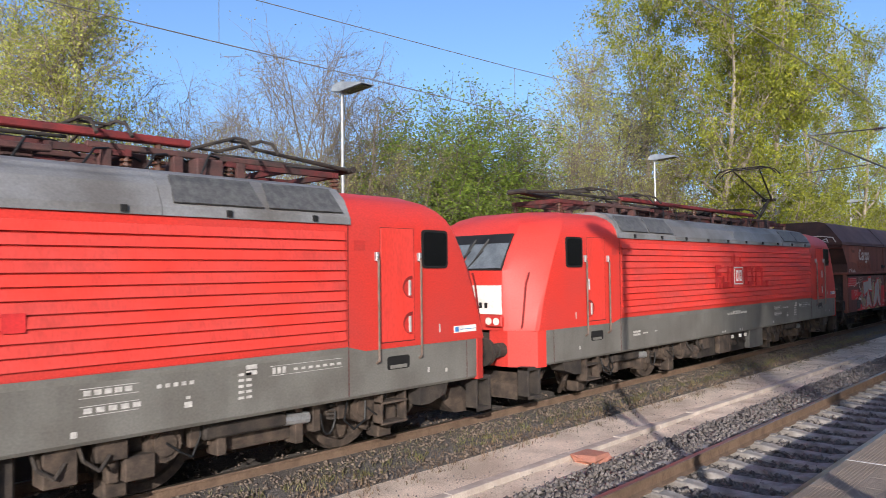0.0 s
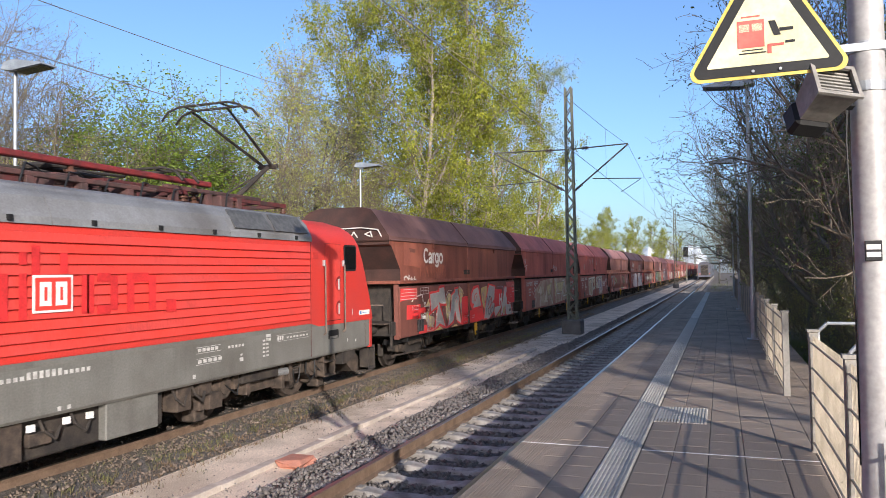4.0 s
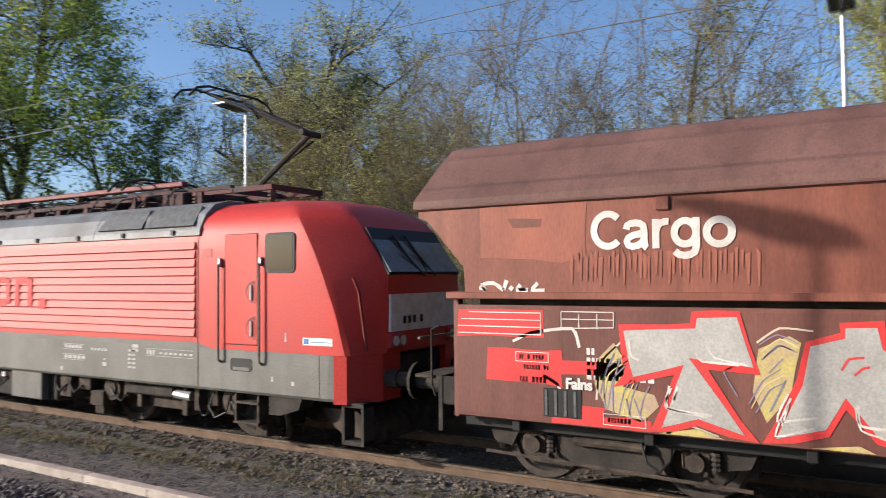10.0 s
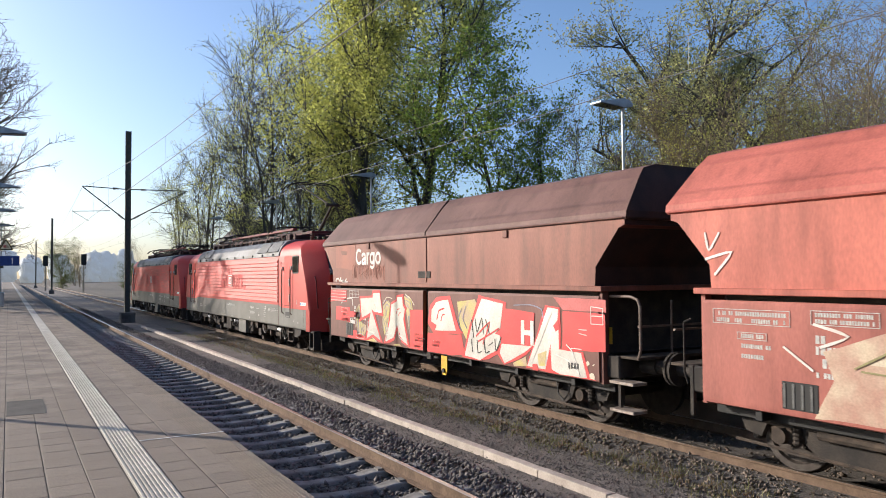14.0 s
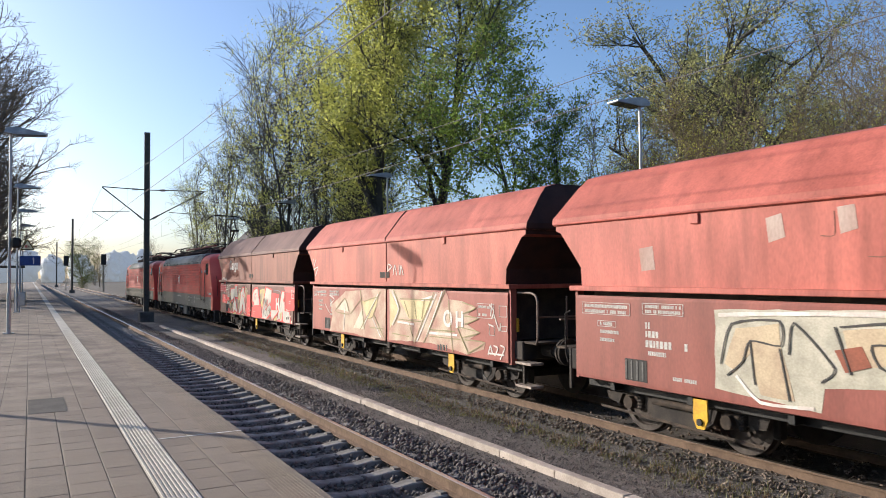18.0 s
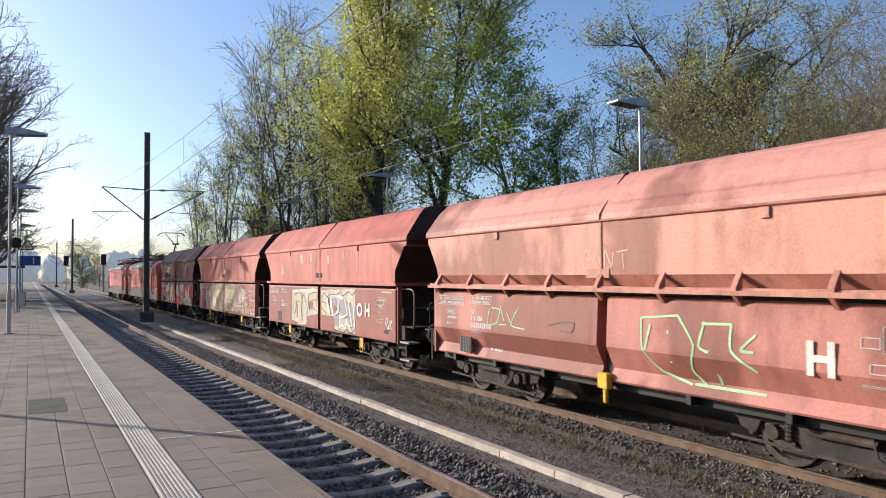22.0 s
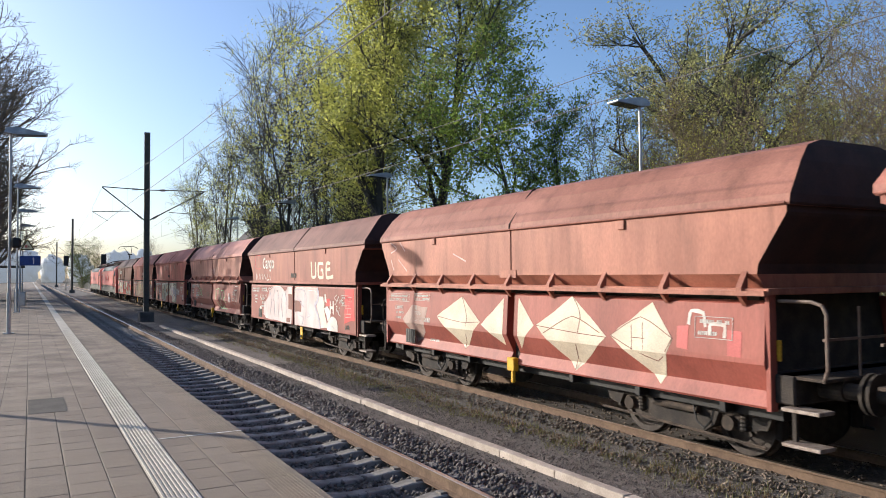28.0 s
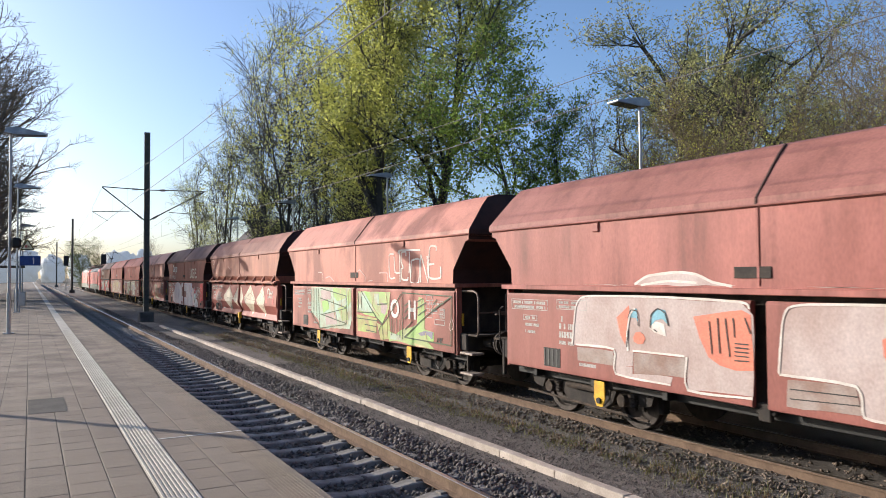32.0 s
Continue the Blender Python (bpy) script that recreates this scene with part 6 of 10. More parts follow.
    # roof equipment
    pantograph(L, 5.6, 1, panto_rear_up)
    pantograph(L, -5.7, -1, 0)
    pantograph(L, 2.6, -1, 0)
    pantograph(L, -2.6, 1, 0)
    bm = bmesh.new()
    tube(bm, (-6.3, -0.4, 4.0), (-3.9, -0.4, 4.0), 0.03)
    tube(bm, (-3.6, 0.3, 3.95), (3.8, 0.3, 3.95), 0.03)
    part("roof_conductor", bm, M_DARK, L)
    part("roof_busbar", boxes((-3.9, 4.3, -0.47, -0.33, 3.97, 4.06), bevel=0.015), M_DULLRED, L, "dull red busbar on insulators")
    for s in (-3.9, -1.3, 0.0, 1.3, 3.9):
        bm = bmesh.new()
        for k in range(5):
            tube(bm, (s, -0.4, 3.58 + k * 0.075), (s, -0.4, 3.61 + k * 0.075), 0.085, sides=10)
        tube(bm, (s, -0.4, 3.55), (s, -0.4, 3.99), 0.045, sides=8)
        part("insulator", bm, M_CERAMIC, L)
    for y, z, a, b in ((-0.75, 3.74, -5.9, -3.2), (-0.7, 3.70, -2.4, 2.6), (-0.55, 3.82, 3.0, 5.6), (0.6, 3.86, -5.5, 5.4)):
        part("roof_beam", boxes((a, b, y - 0.05, y + 0.05, z, z + 0.07), bevel=0.01), M_SOOT, L)
        for x in np.arange(a + 0.2, b, 0.85):
            part("beam_foot", boxes((x - 0.06, x + 0.06, y - 0.07, y + 0.07, 3.55, z), bevel=0.008), M_SOOT, L)
    rnd = random.Random(41)
    for i in range(14):
        x = -4.6 + i * 0.68
        part("roof_device", boxes((x, x + rnd.uniform(0.2, 0.45), -0.55 + rnd.uniform(-0.2, 0.2), rnd.uniform(-0.2, 0.3), 3.56, 3.66 + rnd.uniform(0, 0.24)), bevel=0.02), M_SOOT, L)
        part("roof_cable", tubes([(x, -0.8, 3.6), (x + 0.15, -0.72, 3.78 + rnd.uniform(0, 0.1)), (x + 0.5, -0.5, 3.86), (x + 0.8, -0.42, 3.74)], 0.015, 5), M_BLACK, L)
    part("roof_switch", boxes((-0.7, 0.6, -0.2, 0.5, 3.56, 3.82), (-0.5, 0.4, -0.7, -0.5, 3.56, 3.78), bevel=0.02), mat_red_dirty, L)
    # under the floor
    part("underfloor_tank", boxes((-2.0, 2.1, -1.3, 1.3, 0.28, 0.80), bevel=0.03), M_DARK, L)
    part("battery_box", boxes((0.9, 1.85, -1.44, -1.3, 0.3, 0.79), bevel=0.015), M_GREY, L)
    part("battery_box", boxes((-1.0, -0.3, -1.42, -1.3, 0.32, 0.79), bevel=0.015), M_BROWNDIRT, L)
    part("valve_box", boxes((-1.9, -1.5, -1.4, -1.3, 0.5, 0.79), bevel=0.01), M_BROWNDIRT, L)
    for s, a, b, z0, z1 in ((-3.0, -1.36, -1.1, 0.45, 0.78), (-2.55, -1.4, -1.1, 0.36, 0.6), (2.3, -1.38, -1.1, 0.4, 0.78), (2.8, -1.36, -1.2, 0.55, 0.78), (-0.2, -1.4, -1.3, 0.45, 0.6), (3.1, -1.33, -1.1, 0.3, 0.55)):
        part("equipment_case", boxes((s, s + 0.32, a, b, z0, z1), bevel=0.012), M_BROWNDIRT, L)
    for s in (-2.75, -2.2, -0.05, 0.4, 2.2, 2.62):
        part("air_pipe", tubes([(s, -1.36, 0.78), (s + 0.03, -1.42, 0.62), (s + 0.18, -1.44, 0.5), (s + 0.3, -1.38, 0.62)], 0.02, 6), M_DARK, L)
    bm = bmesh.new()
    tube(bm, (-2.95, -1.3, 0.5), (-2.2, -1.3, 0.5), 0.13, sides=12)
    part("air_reservoir", bm, M_BROWNDIRT, L)
    for s in (-0.25, 0.25, 0.6):
        part("white_plate", boxes((s, s + 0.09, -1.45, -1.41, 0.64, 0.72)), M_WHITE, L)
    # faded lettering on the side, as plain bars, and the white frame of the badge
    for a, wd, z0, z1 in ((-1.42, 0.12, 1.94, 2.50), (-1.22, 0.12, 1.94, 2.16), (-1.29, 0.22, 2.22, 2.32), (-1.29, 0.22, 2.40, 2.50), (-0.98, 0.28, 1.94, 2.04), (-0.98, 0.11, 2.04, 2.22), (-0.70, 0.11, 1.94, 2.46), (-0.45, 0.10, 1.94, 2.46), (-0.45, 0.10, 2.56, 2.70), (-0.29, 0.11, 2.36, 2.78), (0.10, 0.11, 2.46, 2.70), (0.42, 0.11, 1.96, 2.44), (0.50, 0.11, 1.96, 2.44), (0.88, 0.12, 1.98, 2.42), (0.66, 0.22, 1.94, 2.05), (0.66, 0.22, 2.35, 2.46), (1.16, 0.13, 1.94, 2.46), (1.56, 0.13, 1.94, 2.42), (1.29, 0.27, 2.34, 2.46), (1.90, 0.20, 1.90, 2.08)):
        strip(L, "faded_letter", M_LETTER, a, a + wd, z0, z1, -1.537, 0.002)
    part("badge", boxes((-0.28, 0.28, -1.548, -1.536, 2.0, 2.44), bevel=0.003), M_WHITE, L, "white badge plate with red bars")
    part("badge_field", boxes((-0.25, 0.25, -1.5505, -1.548, 2.03, 2.41)), M_RIB, L)
    for s in (-0.19, 0.03):
        strip(L, "badge_bar", M_WHITE, s, s + 0.16, 2.08, 2.36, -1.5505, 0.002)
        strip(L, "badge_slot", M_RIB, s + 0.06, s + 0.1, 2.14, 2.30, -1.5525, 0.002)
    bars(L, M_MARK, -1.503, [(-0.66 + i * 0.085, 1.25, 0.05, 0.05 + 0.035 * (3 < i < 10)) for i in range(15)])
    bars(L, M_MARK, -1.5, [(2.62 + i * 0.1, 1.255, 0.07, 0.05) for i in range(5)] + [(2.62 + i * 0.12, 1.085, 0.08, 0.05) for i in range(5)] + [(3.35 + i * 0.09, 1.24, 0.05, 0.04) for i in range(5)])
    for z in (1.23, 1.32, 1.06, 1.15):
        strip(L, "mark_frame", M_MARK, 2.58, 3.16, z, z + 0.006, -1.5)
    bars(L, M_MARK, -1.5, [(x, 1.0 + i * 0.065, 0.07, 0.03) for i in range(5) for x in (4.3, 4.4)] + [(4.4, 1.26, 0.14, 0.05), (4.4, 1.325, 0.14, 0.05)])
    bars(L, M_MARK, -1.5, [(4.75 + i * 0.07, 1.235, 0.045, 0.075) for i in range(3)] + [(5.05 + i * 0.11, 1.25, 0.06, 0.03) for i in range(7)])
    for z in (1.215, 1.325):
        strip(L, "mark_frame", M_MARK, 4.72, 5.8, z, z + 0.005, -1.5)
    bars(L, M_MARK, -1.5, [(-5.4 + i * 0.06, 1.13, 0.04, 0.04) for i in range(5)] + [(-5.4 + i * 0.06, 1.07, 0.04, 0.04) for i in range(5)] + [(-5.0, 1.09, 0.2, 0.025), (-4.5, 1.1, 0.12, 0.02), (3.65, 1.0, 0.09, 0.06), (3.67, 1.09, 0.05, 0.03), (7.72, 0.95, 0.045, 0.055), (7.35, 0.98, 0.035, 0.07), (-7.4, 0.97, 0.04, 0.06), (2.5, 0.87, 0.06, 0.06), (-1.0, 0.83, 0.06, 0.05), (-0.86, 0.83, 0.06, 0.05), (0.1, 0.83, 0.05, 0.05), (0.24, 0.83, 0.05, 0.05)])
    strip(L, "data_plate", M_WHITE, 7.92, 8.42, 1.5, 1.6, -1.5)
    strip(L, "data_plate_logo", P_PLATEBLUE, 7.94, 8.02, 1.515, 1.585, -1.5045)
    strip(L, "data_plate_line", P_PLATEBLUE, 8.06, 8.4, 1.54, 1.55, -1.5045)
    strip(L, "cab_digit", M_MARK, 7.6, 7.622, 1.53, 1.65, -1.5)
    strip(L, "cab_digit", M_MARK, -7.5, -7.478, 1.53, 1.65, -1.5)
    wheels = loco_bogie(L, -4.95) + loco_bogie(L, 4.95)
    return L, wheels


def wagon_bogie(parent, s):
    """A two-axle bogie: cranked side frames, coil springs over the axle boxes, brake rods and a hose."""
    b = new("bogie")
    b.parent = parent
    b.location = (s, 0, 0)
    for y in (-1, 1):
        bm = bmesh.new()
        prism(bm, [(-1.5, 0.62), (-1.42, 0.44), (-1.2, 0.40), (-1.12, 0.56), (-0.68, 0.56), (-0.6, 0.38), (-0.4, 0.25), (0.4, 0.25), (0.6, 0.38), (0.68, 0.56), (1.12, 0.56), (1.2, 0.40), (1.42, 0.44), (1.5, 0.62), (1.3, 0.70), (0.5, 0.72), (-0.5, 0.72), (-1.3, 0.70)], "y", min(y * 0.96, y * 1.05), max(y * 0.96, y * 1.05))
        part("side_frame", bm, M_DARK, b)
        for x in (-0.9, 0.9):
            bm = bmesh.new()
            tube(bm, (x, y * 1.0, 0.46), (x, y * 1.15, 0.46), 0.105, 0.095, sides=12)
            box(bm, x - 0.15, x + 0.15, min(y * 0.97, y * 1.08), max(y * 0.97, y * 1.08), 0.37, 0.55, bevel=0.02)
            part("axle_box", bm, M_BROWNDIRT, b)
            bm = bmesh.new()
            for q in range(4):
                tube(bm, (x + 0.2, y * 1.07, 0.38 + q * 0.05), (x + 0.2, y * 1.07, 0.405 + q * 0.05), 0.045, 0.06, sides=8, cap=False)
                tube(bm, (x + 0.2, y * 1.07, 0.405 + q * 0.05), (x + 0.2, y * 1.07, 0.43 + q * 0.05), 0.06, 0.045, sides=8, cap=False)
            bmesh.ops.remove_doubles(bm, verts=bm.verts, dist=0.0005)
            part("spring", bm, M_DARK, b)
        bm = bmesh.new()
        tube(bm, (-1.5, y * 1.12, 0.33), (1.45, y * 1.12, 0.24), 0.022, sides=6)
        tube(bm, (-0.4, y * 1.12, 0.55), (0.4, y * 1.12, 0.55), 0.05, sides=8)
        part("brake_rod", bm, M_BROWNDIRT, b)
        part("brake_hose", tubes([(0.35, y * 1.15, 0.62), (0.42, y * 1.18, 0.42), (0.55, y * 1.18, 0.34), (0.66, y * 1.17, 0.46), (0.68, y * 1.15, 0.6)], 0.014, 5), M_BLACK, b)
        for x in (-1.42, -0.4, 0.4, 1.42):
            part("brake_shoe", boxes((x - 0.05, x + 0.05, min(y * 0.7, y * 0.86), max(y * 0.7, y * 0.86), 0.3, 0.62), bevel=0.02), M_DARK, b)
    part("bolster", boxes((-0.25, 0.25, -0.95, 0.95, 0.35, 0.65)), M_DARK, b)
    return [wheelset(b, x, 0.46, M_STEEL) for x in (-0.9, 0.9)]


def hopper(kind):
    """A four-axle coal hopper. kind a: flat two-leaf side; kind b: bulged lower side with gussets under a rail."""
    W = empty("hopper_wagon", 0, 0, 0, "", "wagon", "coal hopper wagons of the freight train")
    # upper hopper: straight side, ends cut back below, hipped lid
    bm = bmesh.new()
    e = 5.84 if kind == "a" else 5.62
    prof = [(-5.2, 2.2), (5.2, 2.2), (5.22, 2.5), (5.72 if kind == "a" else 5.6, 3.06), (e, 3.10), (e, 3.2), (-e, 3.2), (-e, 3.10), (-5.72 if kind == "a" else -5.6, 3.06), (-5.22, 2.5)]
    prism(bm, prof, "y", -1.42, 1.42)
    # faces turned along the wagon take the near-black material
    def dark_ends(bm):
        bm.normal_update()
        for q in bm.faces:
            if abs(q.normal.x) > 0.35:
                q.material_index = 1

    if kind == "b":
        for v in bm.verts:
            v.co.z = max(v.co.z, 2.38)
        waist = bmesh.new()
        prism(waist, [(-1.418, 2.38), (-1.27, 2.2), (1.27, 2.2), (1.418, 2.38)], "x", -5.2, 5.2)
        part("hopper_waist", waist, M_WAGON, W)
    dark_ends(bm)
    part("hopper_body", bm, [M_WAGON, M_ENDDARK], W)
    bm = bmesh.new()
    rows = [(1.43, 5.88, 3.18), (1.452, 5.9, 3.21), (1.44, 5.9, 3.30), (1.02, 5.74, 3.82), (0.86, 5.68, 3.98), (0.6, 5.66, 4.05)]
    if kind == "b":
        rows = [(1.43, 5.66, 3.18), (1.45, 5.68, 3.21), (1.43, 5.68, 3.31), (1.14, 5.62, 3.72), (0.92, 5.56, 3.93), (0.6, 5.52, 4.02)]
    loops = [[bm.verts.new(p) for p in ((-s, -w, z), (s, -w, z), (s, w, z), (-s, w, z))] for w, s, z in rows]
    for a, b in zip(loops, loops[1:]):
        for i in range(4):
            bm.faces.new((a[i], a[(i + 1) % 4], b[(i + 1) % 4], b[i]))
    bm.faces.new(loops[0][::-1])
    bm.faces.new(loops[-1])
    bmesh.ops.recalc_face_normals(bm, faces=bm.faces)
    dark_ends(bm)
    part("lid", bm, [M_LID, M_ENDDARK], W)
    # seam straps over side and lid
    bm = bmesh.new()
    for s in (0.0,):
        box(bm, s - 0.015, s + 0.015, -1.436, -1.42, 2.24, 3.18)
    part("side_strap", bm, M_WAGON, W)
    for y in (-1, 1):
        bm = bmesh.new()
        v = [(y * 1.462, 3.2), (y * 1.455, 3.30), (y * 1.035, 3.835), (y * 0.88, 3.995), (y * 0.84, 3.97), (y * 1.0, 3.8), (y * 1.42, 3.29), (y * 1.42, 3.2)]
        prism(bm, v, "x", -0.012, 0.012)
        part("lid_strap", bm, M_LIDDARK, W)
    bm = bmesh.new()
    prism(bm, [(-1.43, 3.185), (-1.462, 3.195), (-1.466, 3.21), (-1.44, 3.235)], "x", -e, e)
    part("lid_rim", bm, M_LID, W)
    for s in (-2.9, 2.9):
        part("lid_latch", boxes((s - 0.07, s + 0.07, -1.45, -1.42, 3.04, 3.18), bevel=0.01), M_WAGON, W)
    # ledge between hopper and flaps
    part("ledge", boxes((-5.42, 5.42, -1.50, 1.50, 2.13, 2.21), bevel=0.008), M_WAGON, W)
    if kind == "b":
        for i in range(9):
            s = -5.05 + i * 1.26
            bm = bmesh.new()
            prism(bm, [(-1.42, 2.18), (-1.545, 2.18), (-1.545, 2.22), (-1.42, 2.42)], "x", s - 0.04, s + 0.04)
            part("gusset", bm, M_WAGON, W)
            bm = bmesh.new()
            prism(bm, [(-1.545, 2.12), (-1.43, 2.12), (-1.43, 1.99)], "x", s - 0.03, s + 0.03)
            part("gusset", bm, M_WAGON, W)
        part("side_rail", boxes((-5.4, 5.4, -1.56, -1.50, 2.12, 2.18)), M_WAGON, W)
    # lower discharge flaps, two each side with a dark slot between
    for y in (-1, 1):
        for a, b in ((-5.3, -0.11), (0.11, 5.3)):
            bm = bmesh.new()
            if kind == "a":
                prism(bm, [(y * 1.38, 0.80), (y * 1.40, 0.77), (y * 1.447, 0.79), (y * 1.45, 0.84), (y * 1.45, 2.02), (y * 1.43, 2.06), (y * 1.36, 2.06)], "x", a, b)
            else:
                prism(bm, [(y * 1.22, 0.80), (y * 1.36, 0.77), (y * 1.38, 0.80), (y * 1.30, 0.98), (y * 1.452, 1.30), (y * 1.452, 1.36), (y * 1.41, 2.02), (y * 1.36, 2.06), (y * 1.22, 2.06)], "x", a, b)
            f = part("discharge_flap", bm, M_FLAP, W)
    if kind == "b":
        part("lock_box", boxes((-0.09, 0.14, -1.47, -1.36, 0.66, 0.9), (0.02, 0.1, -1.46, -1.40, 0.45, 0.66), bevel=0.015), M_YELLOW, W, "yellow locking gear between the flaps")
    # core behind the flaps and frame
    part("hopper_core", boxes((-5.1, 5.1, -1.25, 1.25, 0.75, 2.2)), M_DARK, W)
    for y in (-1, 1):
        # black stands in for shade under the flaps, on sole bars and hinges
        part("sole_bar", boxes((-5.35, 5.35, min(y * 1.0, y * 1.18), max(y * 1.0, y * 1.18), 0.62, 0.77), bevel=0.01), M_BLACK, W)
        part("lock_lever", boxes((-0.09, 0.09, min(y * 1.30, y * 1.38), max(y * 1.30, y * 1.38), 0.62, 0.84), (-0.14, 0.14, min(y * 1.29, y * 1.36), max(y * 1.29, y * 1.36), 0.70, 0.75), bevel=0.015), M_DARK, W)
        for s in (-4.6, -3.1, -1.6, 1.6, 3.1, 4.6):
            part("flap_hinge", boxes((s - 0.05, s + 0.05, min(y * 1.18, y * 1.36), max(y * 1.18, y * 1.36), 0.64, 0.78), bevel=0.01), M_BLACK, W)
    bm = bmesh.new()
    tube(bm, (0.0, -1.36, 1.15), (0.02, -1.36, 2.02), 0.03)
    part("slot_handle", bm, M_YELLOW, W)
    for s in (0.74, -2.86, 3.2):
        bm = bmesh.new()
        prism(bm, [(-0.11, 0.76), (-0.12, 0.50), (-0.06, 0.38), (0.06, 0.38), (0.12, 0.50), (0.11, 0.76)], "y", -1.44, -1.42)
        plate = part("load_lever_plate", bm, M_YELLOW, W, "yellow plate of the brake changeover lever")
        plate.location.x = s
        bm = bmesh.new()
        tube(bm, (0, -1.47, 0.47), (0, -1.43, 0.47), 0.045, sides=12)
        part("lever_eye", bm, M_BLACK, plate)
    # grille box in the flap
    part("grille_box", boxes((-4.22, -3.78, -1.457, -1.44, 0.86, 1.17), bevel=0.004), M_BLACK, W)
    for i in range(4):
        part("grille_bar", boxes((-4.2 + i * 0.11, -4.17 + i * 0.11, -1.465, -1.455, 0.88, 1.15)), M_GRILLE, W)
    part("hatch", boxes((-0.35, 0.18, -1.435, -1.42, 2.33, 2.47), bevel=0.004), M_DARK if kind == "a" else M_WAGON, W)
    # ends: platform, rails, steps, buffers
    for k in (-1, 1):
        bm = bmesh.new()
        prism(bm, [(k * 5.1, 0.9), (k * 5.25, 0.9), (k * 5.1, 2.2), (k * 4.4, 2.2)], "y", -1.2, 1.2)
        part("end_slope", bm, M_DARK, W)
        part("headstock", boxes((min(k * 5.35, k * 5.62), max(k * 5.35, k * 5.62), -1.35, 1.35, 0.86, 1.2), bevel=0.02), M_DARK, W)
        part("end_platform", boxes((min(k * 5.2, k * 5.98), max(k * 5.2, k * 5.98), -1.32, 1.32, 1.16, 1.2), bevel=0.006), M_BROWNDIRT, W)
        part("end_cross_rail", boxes((min(k * 5.93, k * 5.96), max(k * 5.93, k * 5.96), -1.28, 1.28, 1.62, 1.65)), M_HANDRAIL, W)
        for y in (-1, 1):
            if k > 0:
                bm = tubes([(k * 5.95, y * 1.30, 1.16), (k * 6.0, y * 1.30, 1.3), (k * 6.0, y * 1.30, 1.92), (k * 5.95, y * 1.30, 2.02), (k * 5.82, y * 1.30, 2.06), (k * 5.4, y * 1.30, 2.06)], 0.022, 8)
                part("end_handrail", bm, M_HANDRAIL, W)
                bm = tubes([(k * 5.95, y * 0.62, 1.2), (k * 5.95, y * 0.62, 2.0)], 0.016, 6)
                part("end_stanchion", bm, M_HANDRAIL, W)
                for z in (0.40, 0.80):
                    part("step", boxes((min(k * 5.5, k * 5.98), max(k * 5.5, k * 5.98), min(y * 1.16, y * 1.44), max(y * 1.16, y * 1.44), z, z + 0.045), bevel=0.006), M_STEPSTEEL, W)
                part("step_bracket", boxes((min(k * 5.55, k * 5.6), max(k * 5.55, k * 5.6), min(y * 1.26, y * 1.31), max(y * 1.26, y * 1.31), 0.42, 1.2)), M_DARK, W)
                part("grab_handle", boxes((min(k * 5.37, k * 5.42), max(k * 5.37, k * 5.42), min(y * 1.28, y * 1.32), max(y * 1.28, y * 1.32), 1.35, 1.6), bevel=0.008), M_YELLOW, W)
            else:
                part("step_bracket", boxes((-5.62, -5.56, min(y * 1.3, y * 1.36), max(y * 1.3, y * 1.36), 0.55, 1.2), bevel=0.006), M_DARK, W)
                part("end_handrail", tubes([(-5.68, y * 1.32, 0.95), (-5.72, y * 1.34, 1.1), (-5.72, y * 1.34, 1.75), (-5.62, y * 1.32, 1.8)], 0.014, 6), M_DARK, W)
            buffer(W, k * 5.65, y * 0.87, 1.04, k)
            part("end_post", boxes((min(k * 5.3, k * 5.36), max(k * 5.3, k * 5.36), min(y * 1.3, y * 1.42), max(y * 1.3, y * 1.42), 0.76, 2.13)), M_FLAP, W)
        bm = bmesh.new()
        tube(bm, (k * 5.6, 0, 1.0), (k * 6.2, 0, 0.95), 0.05)
        part("coupling", bm, M_DARK, W)
    wheels = wagon_bogie(W, -3.6) + wagon_bogie(W, 3.6)
    return W


# ---- paint on the wagons ----
P_RED = mat("bright_red_spray", (0.66, 0.035, 0.035), 0.55, col2=(0.55, 0.05, 0.045), scale=2, bump=0.02)
P_PINK = mat("faded_red_paint", (0.55, 0.12, 0.11), 0.6, col2=(0.42, 0.09, 0.08), scale=2, bump=0.02)
P_PINKW = mat("pale_pink_spray", (0.66, 0.42, 0.37), 0.6, bump=0.02)
P_YEL = mat("olive_yellow_spray", (0.50, 0.42, 0.12), 0.6, col2=(0.42, 0.3, 0.2), scale=4, bump=0.02)
P_YEL2 = mat("pale_yellow_spray", (0.62, 0.52, 0.28), 0.6, col2=(0.52, 0.4, 0.2), scale=3, bump=0.02)
P_SIL = mat("silver_spray", (0.52, 0.50, 0.46), 0.42, 0.35, col2=(0.42, 0.40, 0.37), scale=2, bump=0.02)
P_WHITE = mat("white_spray", (0.70, 0.66, 0.61), 0.6, col2=(0.52, 0.46, 0.41), scale=2.5, bump=0.02)
P_CREAM = mat("cream_spray", (0.68, 0.60, 0.46), 0.6, col2=(0.52, 0.44, 0.33), scale=2, bump=0.02)
P_PALE = mat("thin_greyish_whitewash", (0.46, 0.35, 0.30), 0.7, col2=(0.32, 0.185, 0.15), scale=2, bump=0.02, streak=(1, 1, 0.4))
P_TAN = mat("tan_spray", (0.50, 0.40, 0.26), 0.6, col2=(0.4, 0.3, 0.2), scale=3, bump=0.02)
P_HAZY = mat("hazy_white_spray", (0.48, 0.40, 0.38), 0.65, col2=(0.37, 0.27, 0.24), scale=1.6, bump=0.02, streak=(1, 1, 0.6))
